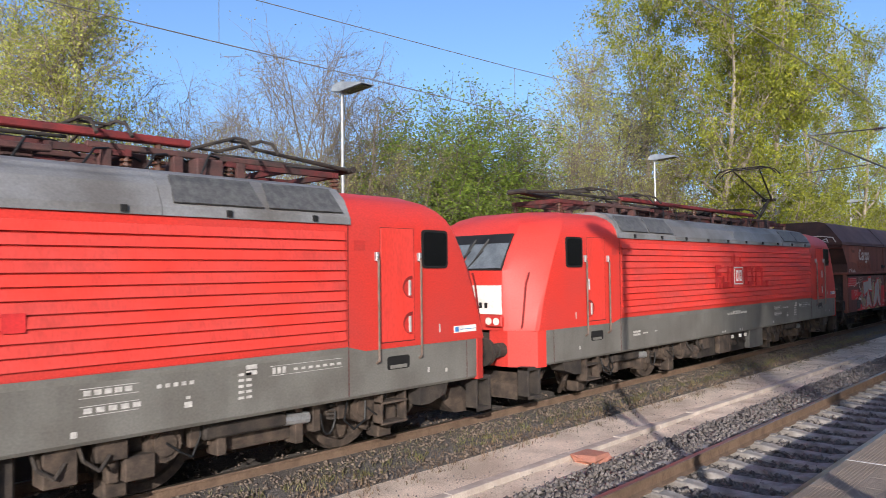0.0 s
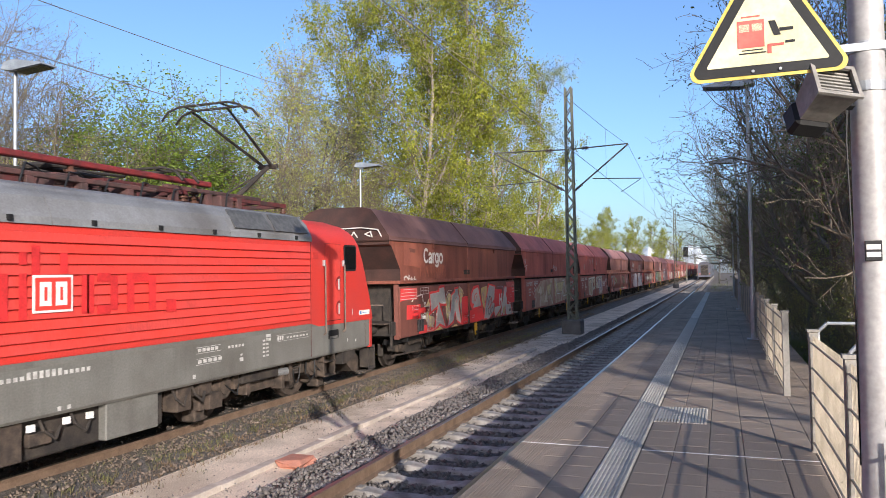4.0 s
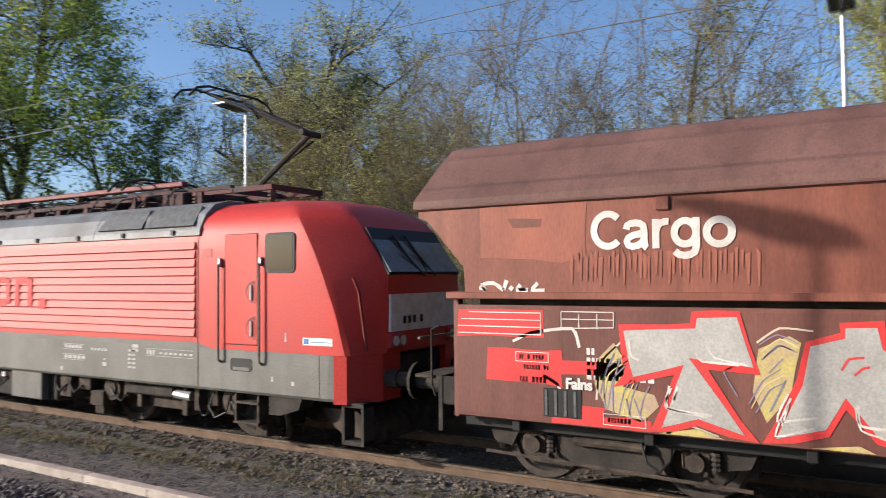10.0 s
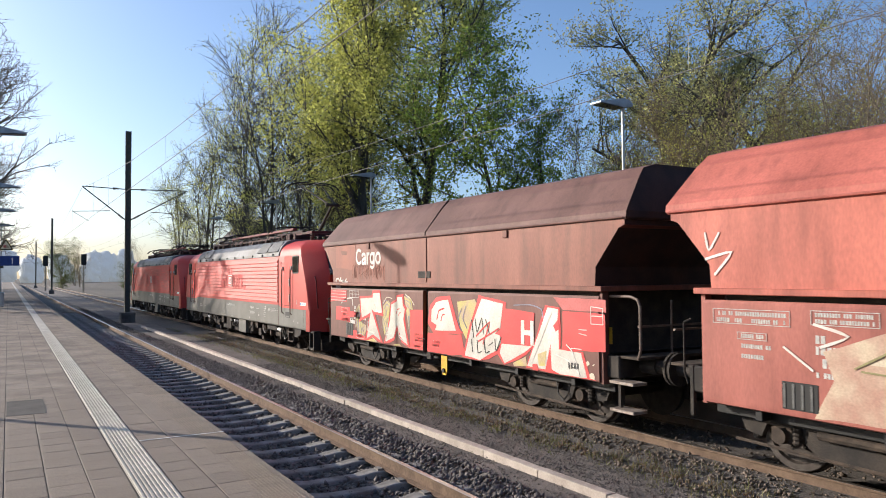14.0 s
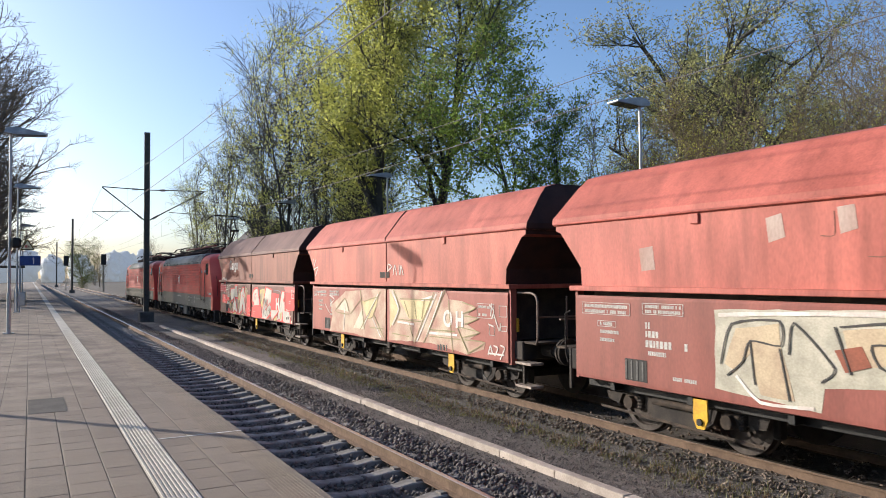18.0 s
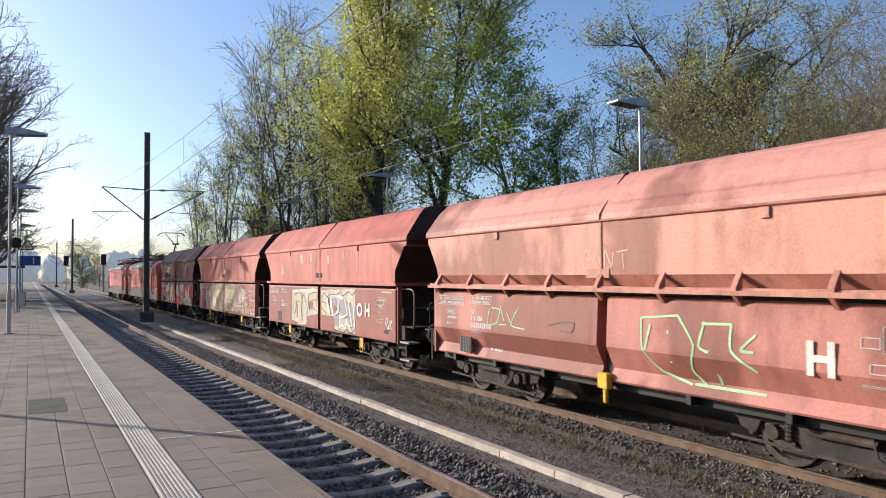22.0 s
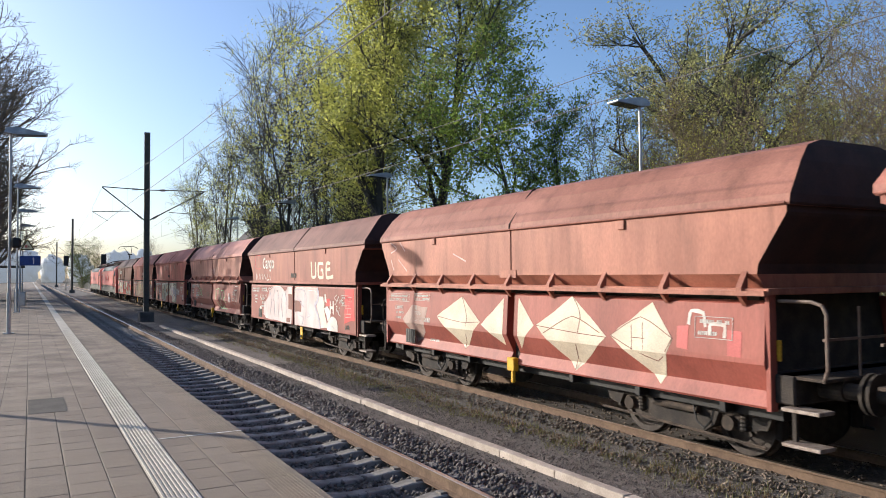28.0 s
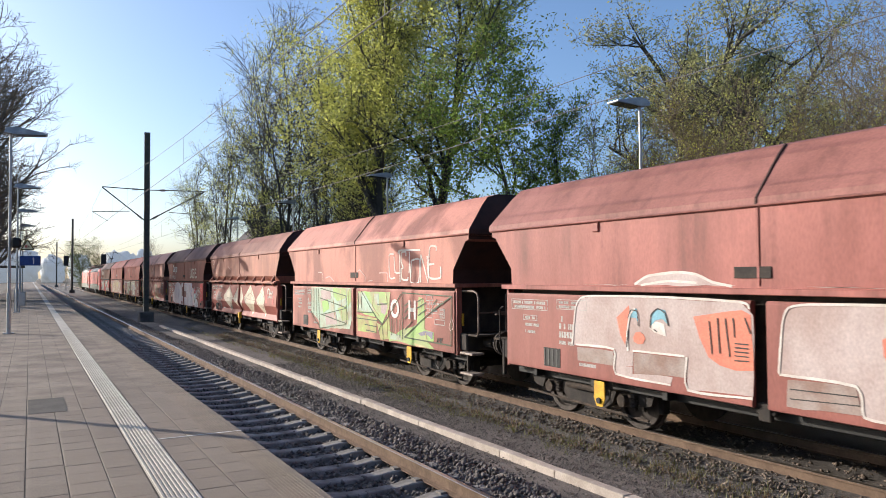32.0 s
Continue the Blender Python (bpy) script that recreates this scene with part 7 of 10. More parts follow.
P_CHALK = mat("faint_cream_spray", (0.52, 0.42, 0.30), 0.65, col2=(0.38, 0.20, 0.15), scale=2.2, bump=0.02)
P_LAV = mat("lavender_line_spray", (0.50, 0.47, 0.54), 0.6, bump=0.02)
P_DKGREEN = mat("dark_green_line", (0.07, 0.10, 0.05), 0.6, bump=0.02)
P_RUST = mat("rust_patch", (0.30, 0.09, 0.05), 0.7, bump=0.05)
P_BROWN = mat("brown_patch", (0.23, 0.09, 0.065), 0.7, bump=0.03)
P_PURP = mat("dull_violet_spray", (0.25, 0.23, 0.30), 0.6, col2=(0.19, 0.17, 0.21), scale=3, bump=0.02)
P_BLACK = mat("black_spray", (0.05, 0.045, 0.042), 0.6, bump=0.02)
P_LIME = mat("mint_line_spray", (0.38, 0.68, 0.34), 0.6, bump=0.02)
P_OLIVE = mat("olive_line_spray", (0.30, 0.27, 0.12), 0.6, bump=0.02)
P_MINT = mat("mint_spray", (0.38, 0.54, 0.42), 0.6, col2=(0.36, 0.32, 0.22), scale=2.6, bump=0.02)
P_GREENY = mat("yellow_green_spray", (0.36, 0.46, 0.13), 0.6, col2=(0.34, 0.25, 0.13), scale=2.8, bump=0.02)
P_ORANGE = mat("orange_spray", (0.66, 0.20, 0.12), 0.6, col2=(0.56, 0.17, 0.11), scale=4, bump=0.02)
P_SKY = mat("light_blue_spray", (0.20, 0.45, 0.55), 0.6, bump=0.02)
P_LIMEY = mat("bright_lime_spray", (0.31, 0.52, 0.15), 0.6, col2=(0.34, 0.36, 0.18), scale=2.4, bump=0.02)
P_STONEGREY = mat("grey_cream_spray", (0.48, 0.45, 0.36), 0.6, col2=(0.34, 0.32, 0.25), scale=4, bump=0.02)
P_GREYWASH = mat("thin_grey_wash", (0.33, 0.27, 0.24), 0.65, col2=(0.24, 0.15, 0.12), scale=3, bump=0.02)
P_BRIGHTHAZE = mat("chalky_white_spray", (0.62, 0.56, 0.54), 0.65, col2=(0.50, 0.38, 0.36), scale=1.8, bump=0.02, streak=(1, 1, 0.6))
P_PINKPALE = mat("pale_rose_spray", (0.74, 0.55, 0.52), 0.65, col2=(0.68, 0.60, 0.48), scale=3, bump=0.02)
P_MINTPALE = mat("pale_mint_spray", (0.60, 0.72, 0.64), 0.65, col2=(0.62, 0.66, 0.60), scale=3, bump=0.02)
P_BLUE = mat("pale_blue_spray", (0.50, 0.52, 0.62), 0.6, bump=0.02)
M_LID = mat("dusty_lid_paint", (1.0, 1.0, 1.0), 0.7, col2=(0.68, 0.64, 0.62), scale=0.9, bump=0.06, streak=(1, 1, 0.5), tint=True, drip=0.2)
M_LIDDARK = mat("dark_strap", (0.07, 0.035, 0.028), 0.8, bump=0.05)
M_FLAP = mat("weathered_flap_paint", (1.0, 1.0, 1.0), 0.6, col2=(0.7, 0.62, 0.6), scale=1.3, bump=0.05, streak=(1, 1, 0.3), tint=True, drip=0.16)


def side_y(kind, z):
    """Where the wagon's side lies at height z."""
    if z > 2.1:
        return -1.42
    if kind == "a":
        return -1.45
    if z > 1.30:
        return -1.452 + max(0.0, z - 1.36) * 0.0636
    if z > 0.98:
        return -1.30 - (z - 0.98) / 0.32 * 0.152
    return -1.38 + (z - 0.80) / 0.18 * 0.08


def skin(name, w, m, layer, polys):
    """Flat outlines in (s, z) laid on the wagon's side as a thin plate."""
    kind = w["side"]
    off = 0.004 + 0.0035 * layer
    bm = bmesh.new()
    for pts in polys:
        bm.faces.new([bm.verts.new((s, 0, z)) for s, z in pts])
    if kind == "b":
        for z in (0.98, 1.30, 1.36):
            bmesh.ops.bisect_plane(bm, geom=bm.verts[:] + bm.edges[:] + bm.faces[:], plane_co=(0, 0, z), plane_no=(0, 0, 1))
    for v in bm.verts:
        v.co.y = side_y(kind, v.co.z) - off
    r = bmesh.ops.extrude_face_region(bm, geom=bm.faces[:])
    for q in r["geom"]:
        if isinstance(q, bmesh.types.BMVert):
            q.co.y += 0.003
    return part(name, bm, m, w)


def ribbon(w, m, layer, left, right):
    kind = w["side"]
    off = 0.004 + 0.0035 * layer
    bm = bmesh.new()
    a = [bm.verts.new((s, side_y(kind, z) - off, z)) for s, z in left]
    b = [bm.verts.new((s, side_y(kind, z) - off, z)) for s, z in right]
    for i in range(len(a) - 1):
        bm.faces.new((a[i], a[i + 1], b[i + 1], b[i]))
    r = bmesh.ops.extrude_face_region(bm, geom=bm.faces[:])
    for q in r["geom"]:
        if isinstance(q, bmesh.types.BMVert):
            q.co.y += 0.003
    return part("spray_line", bm, m, w)


def paint(w, m, layer, pts):
    """A spray-painted field, its edge a little wavy."""
    out = []
    for (a, b), (c, d) in zip(pts, pts[1:] + pts[:1]):
        n = max(1, int(math.hypot(c - a, d - b) / 0.22))
        for i in range(n):
            f = i / n
            k = 0.012 if layer < 2 else 0.007
            out.append((a + (c - a) * f + random.uniform(-k, k), min(2.05 if b < 2.1 else 9, max(0.8, b + (d - b) * f + random.uniform(-k, k)))))
    skin("spray_field", w, m, layer, [out])


def stroke(w, m, layer, width, pts):
    """A sprayed line, rounded by a smooth course between its points."""
    if len(pts) > 2:
        fine = []
        for i in range(len(pts) - 1):
            p0, p1, p2, p3 = pts[max(0, i - 1)], pts[i], pts[i + 1], pts[min(len(pts) - 1, i + 2)]
            for k in range(4):
                t = k / 4
                fine.append(tuple(0.5 * (2 * p1[j] + (p2[j] - p0[j]) * t * 0.6 + (2 * p0[j] - 5 * p1[j] + 4 * p2[j] - p3[j]) * t * t * 0.6 + (3 * p1[j] - p0[j] - 3 * p2[j] + p3[j]) * t ** 3 * 0.6 + (p2[j] - p1[j]) * 0.8 * t) for j in (0, 1)))
        fine.append(pts[-1])
    else:
        fine = list(pts)
    h = width / 2
    left, right = [], []
    for i, (a, b) in enumerate(fine):
        p, q = fine[max(0, i - 1)], fine[min(len(fine) - 1, i + 1)]
        ln = math.hypot(q[0] - p[0], q[1] - p[1]) or 1.0
        u, v = (q[0] - p[0]) / ln, (q[1] - p[1]) / ln
        k = h * random.uniform(0.8, 1.15)
        left.append((a - v * k, b + u * k))
        right.append((a + v * k, b - u * k))
    ribbon(w, m, layer, left, right)


def streaks(w, m, s0, s1, z0, z1, n):
    """Runs of washed-out paint below lettering, as thin tapering plates."""
    polys = []
    for i in range(n):
        s = s0 + (s1 - s0) * (i + random.uniform(0.1, 0.9)) / n
        h = random.uniform(0.012, 0.03)
        z = z1 + (z0 - z1) * random.uniform(0.0, 0.5)
        polys.append([(s - h, z0 + random.uniform(-0.05, 0.05)), (s - h * 0.4, z), (s + h * 0.4, z), (s + h, z0 + random.uniform(-0.05, 0.05))])
    skin("rust_run", w, m, 1, polys)["kind"] = "stuff"


def lettering(w, text, m, at, size, wide=1.0):
    """Readable words in the built-in font, as a thin mesh on the side."""
    cu = bpy.data.curves.new("lettering", "FONT")
    cu.body, cu.size, cu.offset = text, size, min(0.02, size * 0.035)
    cu.extrude = 0.0015
    cu.space_character = 0.95
    tmp = new("lettering", cu)
    me = bpy.data.meshes.new_from_object(tmp)
    bpy.data.objects.remove(tmp)
    me.materials.clear()
    me.materials.append(m)
    o = new("lettering", me)
    o.parent = w
    o.matrix_basis = Matrix.Translation((at[0], side_y(w["side"], at[1] + 0.1) - 0.0135, at[1])) @ pose(0, 0, 0, 90, 0, 0) @ Matrix.Diagonal((wide, 1, 1, 1))
    return tagged(o, label="white lettering " + text)


def ring(cx, cz, rx, rz, a0=0, a1=360):
    n = 22
    return [(cx + rx * math.cos(radians(a0 + (a1 - a0) * i / n)), cz + rz * math.sin(radians(a0 + (a1 - a0) * i / n))) for i in range(n + 1)]


# strokes of the plain bold letters, in units of the capitals' height, with their widths
SANS = {
    "C": (0.86, [ring(0.48, 0.5, 0.37, 0.415, 44, 316)]),
    "a": (0.72, [[(0.10, 0.50), (0.13, 0.60), (0.22, 0.645), (0.33, 0.655), (0.44, 0.64), (0.53, 0.58), (0.55, 0.46), (0.55, 0.20), (0.57, 0.06), (0.62, 0.02)], [(0.55, 0.40), (0.44, 0.375), (0.28, 0.345), (0.15, 0.28), (0.11, 0.19), (0.15, 0.10), (0.26, 0.06), (0.40, 0.09), (0.50, 0.16), (0.55, 0.26)]]),
    "r": (0.48, [[(0.12, 0.0), (0.12, 0.73)], [(0.12, 0.42), (0.16, 0.54), (0.24, 0.62), (0.34, 0.655), (0.44, 0.655)]]),
    "g": (0.76, [ring(0.35, 0.37, 0.26, 0.285), [(0.61, 0.73), (0.61, 0.02), (0.57, -0.10), (0.47, -0.17), (0.34, -0.19), (0.20, -0.165), (0.10, -0.08)]]),
    "o": (0.76, [ring(0.38, 0.36, 0.29, 0.295)]),
}


def sans_word(w, text, m, at, cap, wide=1.0, weight=0.175):
    """A word in plain bold letters, painted on the side as one thin mesh."""
    bm, x, n = bmesh.new(), at[0], 0
    y0 = side_y(w["side"], at[1]) - 0.008
    for ch in text:
        width, lines = SANS[ch]
        for pts in lines:
            h, left, right = cap * weight / 2, [], []
            n += 1
            q = [(x + a * cap * wide, at[1] + b * cap) for a, b in pts]
            for i, (a, b) in enumerate(q):
                closed = math.dist(q[0], q[-1]) < 1e-4
                p0, p1 = q[i - 1 if i else (-2 if closed else 0)], q[i + 1 if i < len(q) - 1 else (1 if closed else i)]
                ln = math.dist(p0, p1) or 1.0
                u, v = (p1[0] - p0[0]) / ln, (p1[1] - p0[1]) / ln
                left.append(bm.verts.new((a - v * h, y0 - n * 0.0003, b + u * h)))
                right.append(bm.verts.new((a + v * h, y0 - n * 0.0003, b - u * h)))
            for i in range(len(q) - 1):
                bm.faces.new((left[i], left[i + 1], right[i + 1], right[i]))
        x += width * cap * wide
    r = bmesh.ops.extrude_face_region(bm, geom=bm.faces[:])
    for q in r["geom"]:
        if isinstance(q, bmesh.types.BMVert):
            q.co.y += 0.003
    return part("lettering", bm, m, w, "white lettering " + text)


#     side kind, hopper, lid and flap colours, label
LIVERY = [
    ("a", (0.225, 0.075, 0.048), (0.155, 0.078, 0.064), (0.165, 0.064, 0.048), "brown coal hopper wagon with red and silver graffiti"),
    ("a", (0.43, 0.115, 0.08), (0.43, 0.12, 0.09), (0.33, 0.10, 0.075), "red hopper wagon with pale cream graffiti below"),
    ("a", (0.45, 0.115, 0.085), (0.45, 0.12, 0.09), (0.27, 0.08, 0.06), "red hopper wagon with tan and violet graffiti panels"),
    ("b", (0.46, 0.205, 0.15), (0.45, 0.20, 0.16), (0.36, 0.135, 0.105), "blotchy pinkish hopper wagon with thin green tags"),
    ("a", (0.31, 0.105, 0.07), (0.20, 0.095, 0.075), (0.26, 0.075, 0.055), "rust-brown hopper wagon whitewashed with pale graffiti"),
    ("b", (0.37, 0.145, 0.095), (0.30, 0.13, 0.095), (0.31, 0.085, 0.062), "light brown hopper wagon painted with cream diamonds"),
    ("a", (0.40, 0.155, 0.115), (0.40, 0.165, 0.125), (0.34, 0.125, 0.095), "worn red-brown hopper wagon with yellow-green graffiti"),
    ("a", (0.33, 0.11, 0.09), (0.29, 0.12, 0.10), (0.28, 0.095, 0.075), "red-brown hopper wagon with greyish white graffiti"),
    ("a", (0.33, 0.09, 0.065), (0.24, 0.09, 0.07), (0.26, 0.08, 0.06), "weathered red-brown coal hopper wagon"),
    ("b", (0.28, 0.09, 0.065), (0.22, 0.085, 0.068), (0.24, 0.08, 0.06), "weathered brown coal hopper wagon with ribbed side"),
]
proto = {k: hopper(k) for k in "ab"}
WAGONS = []
for i in range(24):
    kind, c1, c2, c3, text = LIVERY[i] if i < 8 else LIVERY[8 + (i * 7 % 5 == 0)]
    w = copy_thing(proto[kind], pose(i * CAR, Y_F, 0))
    tagged(w, text)
    if i != 0:
        for o in [c for c in w.children if c.name.startswith("slot_handle")]:
            bpy.data.objects.remove(o)
    w["side"] = kind
    keep = (0.74,) if i in (0, 4) else () if kind == "b" else (-2.86, 3.2)
    for o in [c for c in w.children if c.name.startswith("load_lever_plate") and round(c.location.x, 2) not in keep]:
        for c in (*o.children, o):
            bpy.data.objects.remove(c)
    if i in (3, 6):
        for o in [c for c in w.children if c.name.split(".")[0] in ("hopper_body", "lid", "discharge_flap")]:
            o.material_slots[0].link = "OBJECT"
            o.material_slots[0].material = M_BLOTCH
    for o in w.children_recursive:
        n = o.name.split(".")[0]
        v = 1.0 if i < 8 else random.uniform(0.8, 1.2)
        c = c2 if n in ("lid", "lid_rim") else c3 if n in ("discharge_flap", "end_post", "lock_lever") else c1
        o.color = (c[0] * v, c[1] * v, c[2] * v, 1)
    WAGONS.append(w)
for k in proto.values():
    for o in (*k.children_recursive, k):
        bpy.data.objects.remove(o)
def text_row(w, s, z, width, h, seed, m):
    """A row of small stencilled characters too small to read, as bars."""
    rnd = random.Random(seed)
    polys, x = [], s
    while x < s + width - h * 0.4:
        k = h * rnd.uniform(0.3, 0.6)
        if rnd.random() > 0.14:
            polys.append([(x, z), (x + k, z), (x + k, z + h), (x, z + h)])
        x += k + h * 0.22
    skin("stencilled_row", w, m, 0, polys)


def mark_frame(w, s0, s1, z0, z1, m, t=0.008):
    skin("stencilled_frame", w, m, 1.5, [[(s0, z0), (s1, z0), (s1, z0 + t), (s0, z0 + t)], [(s0, z1 - t), (s1, z1 - t), (s1, z1), (s0, z1)], [(s0, z0 + t), (s0 + t, z0 + t), (s0 + t, z1 - t), (s0, z1 - t)], [(s1 - t, z0 + t), (s1, z0 + t), (s1, z1 - t), (s1 - t, z1 - t)]])


for i, w in enumerate(WAGONS):
    if 0 < i < 12:
        mark_frame(w, -5.15, -4.1, 1.78, 1.96, M_MARK)
        mark_frame(w, -3.85, -3.1, 1.82, 1.98, M_MARK)
        for k, (s, z, wd, h) in enumerate(((-5.1, 1.88, 0.95, 0.05), (-5.1, 1.80, 0.95, 0.05), (-3.8, 1.91, 0.65, 0.045), (-3.8, 1.84, 0.65, 0.045), (-3.8, 1.62, 0.12, 0.09), (-3.8, 1.5, 0.4, 0.09), (-3.8, 1.36, 0.75, 0.10), (-3.8, 1.25, 0.4, 0.06), (-4.75, 1.62, 0.3, 0.05), (-4.75, 1.5, 0.4, 0.05), (-4.75, 1.38, 0.3, 0.05), (-3.3, 0.95, 0.4, 0.05), (4.3, 1.75, 0.5, 0.05), (4.3, 1.6, 0.3, 0.05))):
            text_row(w, s, z, wd, h, i * 31 + k, M_MARK)
        mark_frame(w, -4.8, -4.4, 1.6, 1.69, M_MARK)
        mark_frame(w, 4.25, 4.85, 1.56, 1.84, M_MARK)
    if 8 <= i < 16:
        paint(w, (P_PALE, P_CREAM, P_SIL, P_MINT)[i % 4], 0, [(-4.2 + i % 3, 0.9), (-1.0, 0.85), (-0.4, 1.4), (-0.9, 1.95), (-3.9 + i % 2, 1.9)])
        paint(w, (P_CREAM, P_PALE, P_YEL, P_WHITE)[i % 4], 0, [(0.5, 0.9), (3.4 - i % 2, 0.9), (3.9, 1.5), (2.5, 1.9), (0.8, 1.95)])
LOCOS = [locomotive(1, "red and grey electric locomotive with sooty roof, hauling hoppers"), locomotive(0, "leading red and grey electric locomotive of the freight train")]


def decorate():
    """Paint, lettering and graffiti on the first wagons, as thin plates."""
    w = WAGONS[0]
    paint(w, P_RUSTLIGHT, 0, [(-4.98, 3.26), (-3.70, 3.24), (-3.72, 2.58), (-4.00, 2.52), (-4.34, 2.56), (-5.00, 2.60)])
    streaks(w, P_RUSTLIGHT, -3.9, -2.0, 2.62, 2.26, 34)
    paint(w, P_RUSTDARK, 1, [(-4.64, 3.04), (-4.22, 3.02), (-4.26, 2.92), (-4.58, 2.94)])
    paint(w, P_RED, 0, [(-5.28, 2.00), (-4.20, 2.02), (-4.20, 1.72), (-5.30, 1.70)])
    paint(w, P_RED, 0, [(-4.90, 1.58), (-4.00, 1.58), (-4.00, 1.48), (-3.20, 1.48), (-3.22, 1.34), (-4.00, 1.32), (-4.00, 1.20), (-4.92, 1.22)])
    paint(w, P_RED, 0, [(-4.10, 1.00), (-3.54, 1.00), (-3.54, 0.92), (-3.06, 0.92), (-3.06, 0.76), (-4.12, 0.76)])
    paint(w, P_YEL, 0, [(-3.60, 1.52), (-3.42, 1.68), (-3.32, 1.52), (-3.34, 1.24), (-3.02, 1.18), (-2.98, 1.06), (-3.14, 0.90), (-3.50, 0.98), (-3.64, 1.24)])
    paint(w, P_YEL, 0, [(-2.02, 1.68), (-1.76, 1.80), (-1.66, 1.74), (-1.76, 1.28), (-1.96, 1.00), (-2.08, 1.28)])
    paint(w, P_YEL, 0, [(-0.96, 1.94), (-0.64, 1.88), (-0.54, 1.62), (-0.68, 1.64), (-0.70, 1.06), (-0.84, 1.50)])
    paint(w, P_YEL, 0, [(-2.98, 0.78), (-2.58, 0.88), (-2.36, 0.76)])
    paint(w, P_YEL, 0, [(-1.62, 0.76), (-1.22, 0.86), (-1.10, 0.76)])
    paint(w, P_RED, 1, [(-3.38, 1.88), (-2.64, 1.90), (-2.62, 2.02), (-2.18, 2.04), (-2.02, 1.44), (-2.48, 1.46), (-2.04, 0.76), (-2.58, 0.90), (-3.06, 0.78), (-2.82, 1.38), (-3.44, 1.22), (-3.26, 1.44), (-3.34, 1.46)])
    paint(w, P_SIL, 2, [(-3.32, 1.82), (-2.60, 1.86), (-2.58, 1.96), (-2.22, 1.98), (-2.08, 1.50), (-2.66, 1.56), (-2.16, 0.86), (-2.58, 0.98), (-2.94, 0.86), (-2.72, 1.50), (-3.22, 1.34), (-3.26, 1.48)])
    paint(w, P_RED, 1, [(-1.62, 1.76), (-1.34, 1.86), (-1.34, 1.94), (-1.00, 1.98), (-0.98, 1.76), (-0.84, 1.68), (-0.94, 1.46), (-0.70, 0.76), (-1.08, 0.88), (-1.32, 1.18), (-1.44, 0.92), (-2.02, 0.76), (-1.72, 1.40)])
    paint(w, P_SIL, 2, [(-1.58, 1.72), (-1.30, 1.80), (-1.30, 1.90), (-1.06, 1.90), (-1.02, 1.72), (-0.92, 1.64), (-1.00, 1.42), (-0.80, 0.86), (-1.06, 0.94), (-1.32, 1.28), (-1.48, 0.98), (-1.90, 0.86), (-1.66, 1.36)])
    stroke(w, P_WHITE, 3, 0.018, [(-2.84, 1.26), (-2.90, 1.06), (-2.50, 1.00)])
    stroke(w, P_WHITE, 3, 0.018, [(-2.78, 1.24), (-2.84, 1.10)])
    stroke(w, P_WHITE, 3, 0.018, [(-2.50, 1.70), (-2.42, 1.58), (-2.12, 1.52)])
    stroke(w, P_WHITE, 3, 0.018, [(-1.76, 1.24), (-1.90, 0.88), (-1.58, 0.98)])
    stroke(w, P_WHITE, 3, 0.018, [(-1.24, 1.20), (-1.20, 1.00), (-1.00, 0.94)])
    stroke(w, P_WHITE, 3, 0.018, [(-1.78, 1.18), (-1.84, 0.98)])
    stroke(w, P_RED, 3, 0.02, [(-1.34, 1.52), (-1.28, 1.62), (-1.16, 1.64)])
    stroke(w, P_RED, 3, 0.02, [(-1.24, 1.48), (-1.18, 1.54), (-1.12, 1.56)])
    stroke(w, P_PURP, 1, 0.016, [(-3.52, 0.98), (-3.54, 1.30), (-3.42, 1.58)])
    stroke(w, P_PURP, 1, 0.016, [(-3.44, 0.96), (-3.44, 1.24), (-3.36, 1.52)])
    stroke(w, P_PURP, 1, 0.016, [(-3.26, 0.92), (-3.30, 1.12)])
    stroke(w, P_PURP, 1, 0.016, [(-3.14, 0.90), (-3.22, 1.12)])
    stroke(w, P_PURP, 1, 0.016, [(-2.00, 1.58), (-1.86, 1.72), (-1.74, 1.68)])
    stroke(w, P_PURP, 1, 0.016, [(-1.94, 1.46), (-1.82, 1.60)])
    stroke(w, P_PURP, 1, 0.016, [(-1.94, 1.10), (-1.80, 1.40)])
    stroke(w, P_PURP, 1, 0.016, [(-0.90, 1.84), (-0.68, 1.78), (-0.62, 1.68)])
    stroke(w, P_PURP, 1, 0.016, [(-0.74, 1.50), (-0.72, 1.18)])
    paint(w, P_RED, 0, [(-0.68, 1.64), (-0.10, 1.66), (-0.12, 0.74), (-0.70, 0.74)])
    stroke(w, P_WHITE, 0, 0.035, [(-4.58, 1.66), (-4.36, 1.76), (-3.88, 1.82), (-3.80, 1.62)])
    stroke(w, P_WHITE, 0, 0.035, [(-4.22, 1.30), (-4.06, 1.22), (-3.98, 1.06)])
    sans_word(w, "Cargo", P_WHITE, (-3.67, 2.655), 0.410, 1.0)
    stroke(w, P_PURP, 1, 0.012, [(-3.58, 1.14), (-3.50, 1.42), (-3.30, 1.56)])
    stroke(w, P_PURP, 1, 0.012, [(-3.50, 1.00), (-3.44, 1.30), (-3.30, 1.46)])
    stroke(w, P_PURP, 1, 0.012, [(-3.38, 0.96), (-3.32, 1.20), (-3.24, 1.32)])
    stroke(w, P_PURP, 1, 0.012, [(-3.28, 0.94), (-3.24, 1.14), (-3.18, 1.28)])
    stroke(w, P_PURP, 1, 0.012, [(-3.16, 0.98), (-3.12, 1.14), (-3.06, 1.26)])
    stroke(w, P_PURP, 1, 0.012, [(-2.02, 1.72), (-1.86, 1.82), (-1.68, 1.74)])
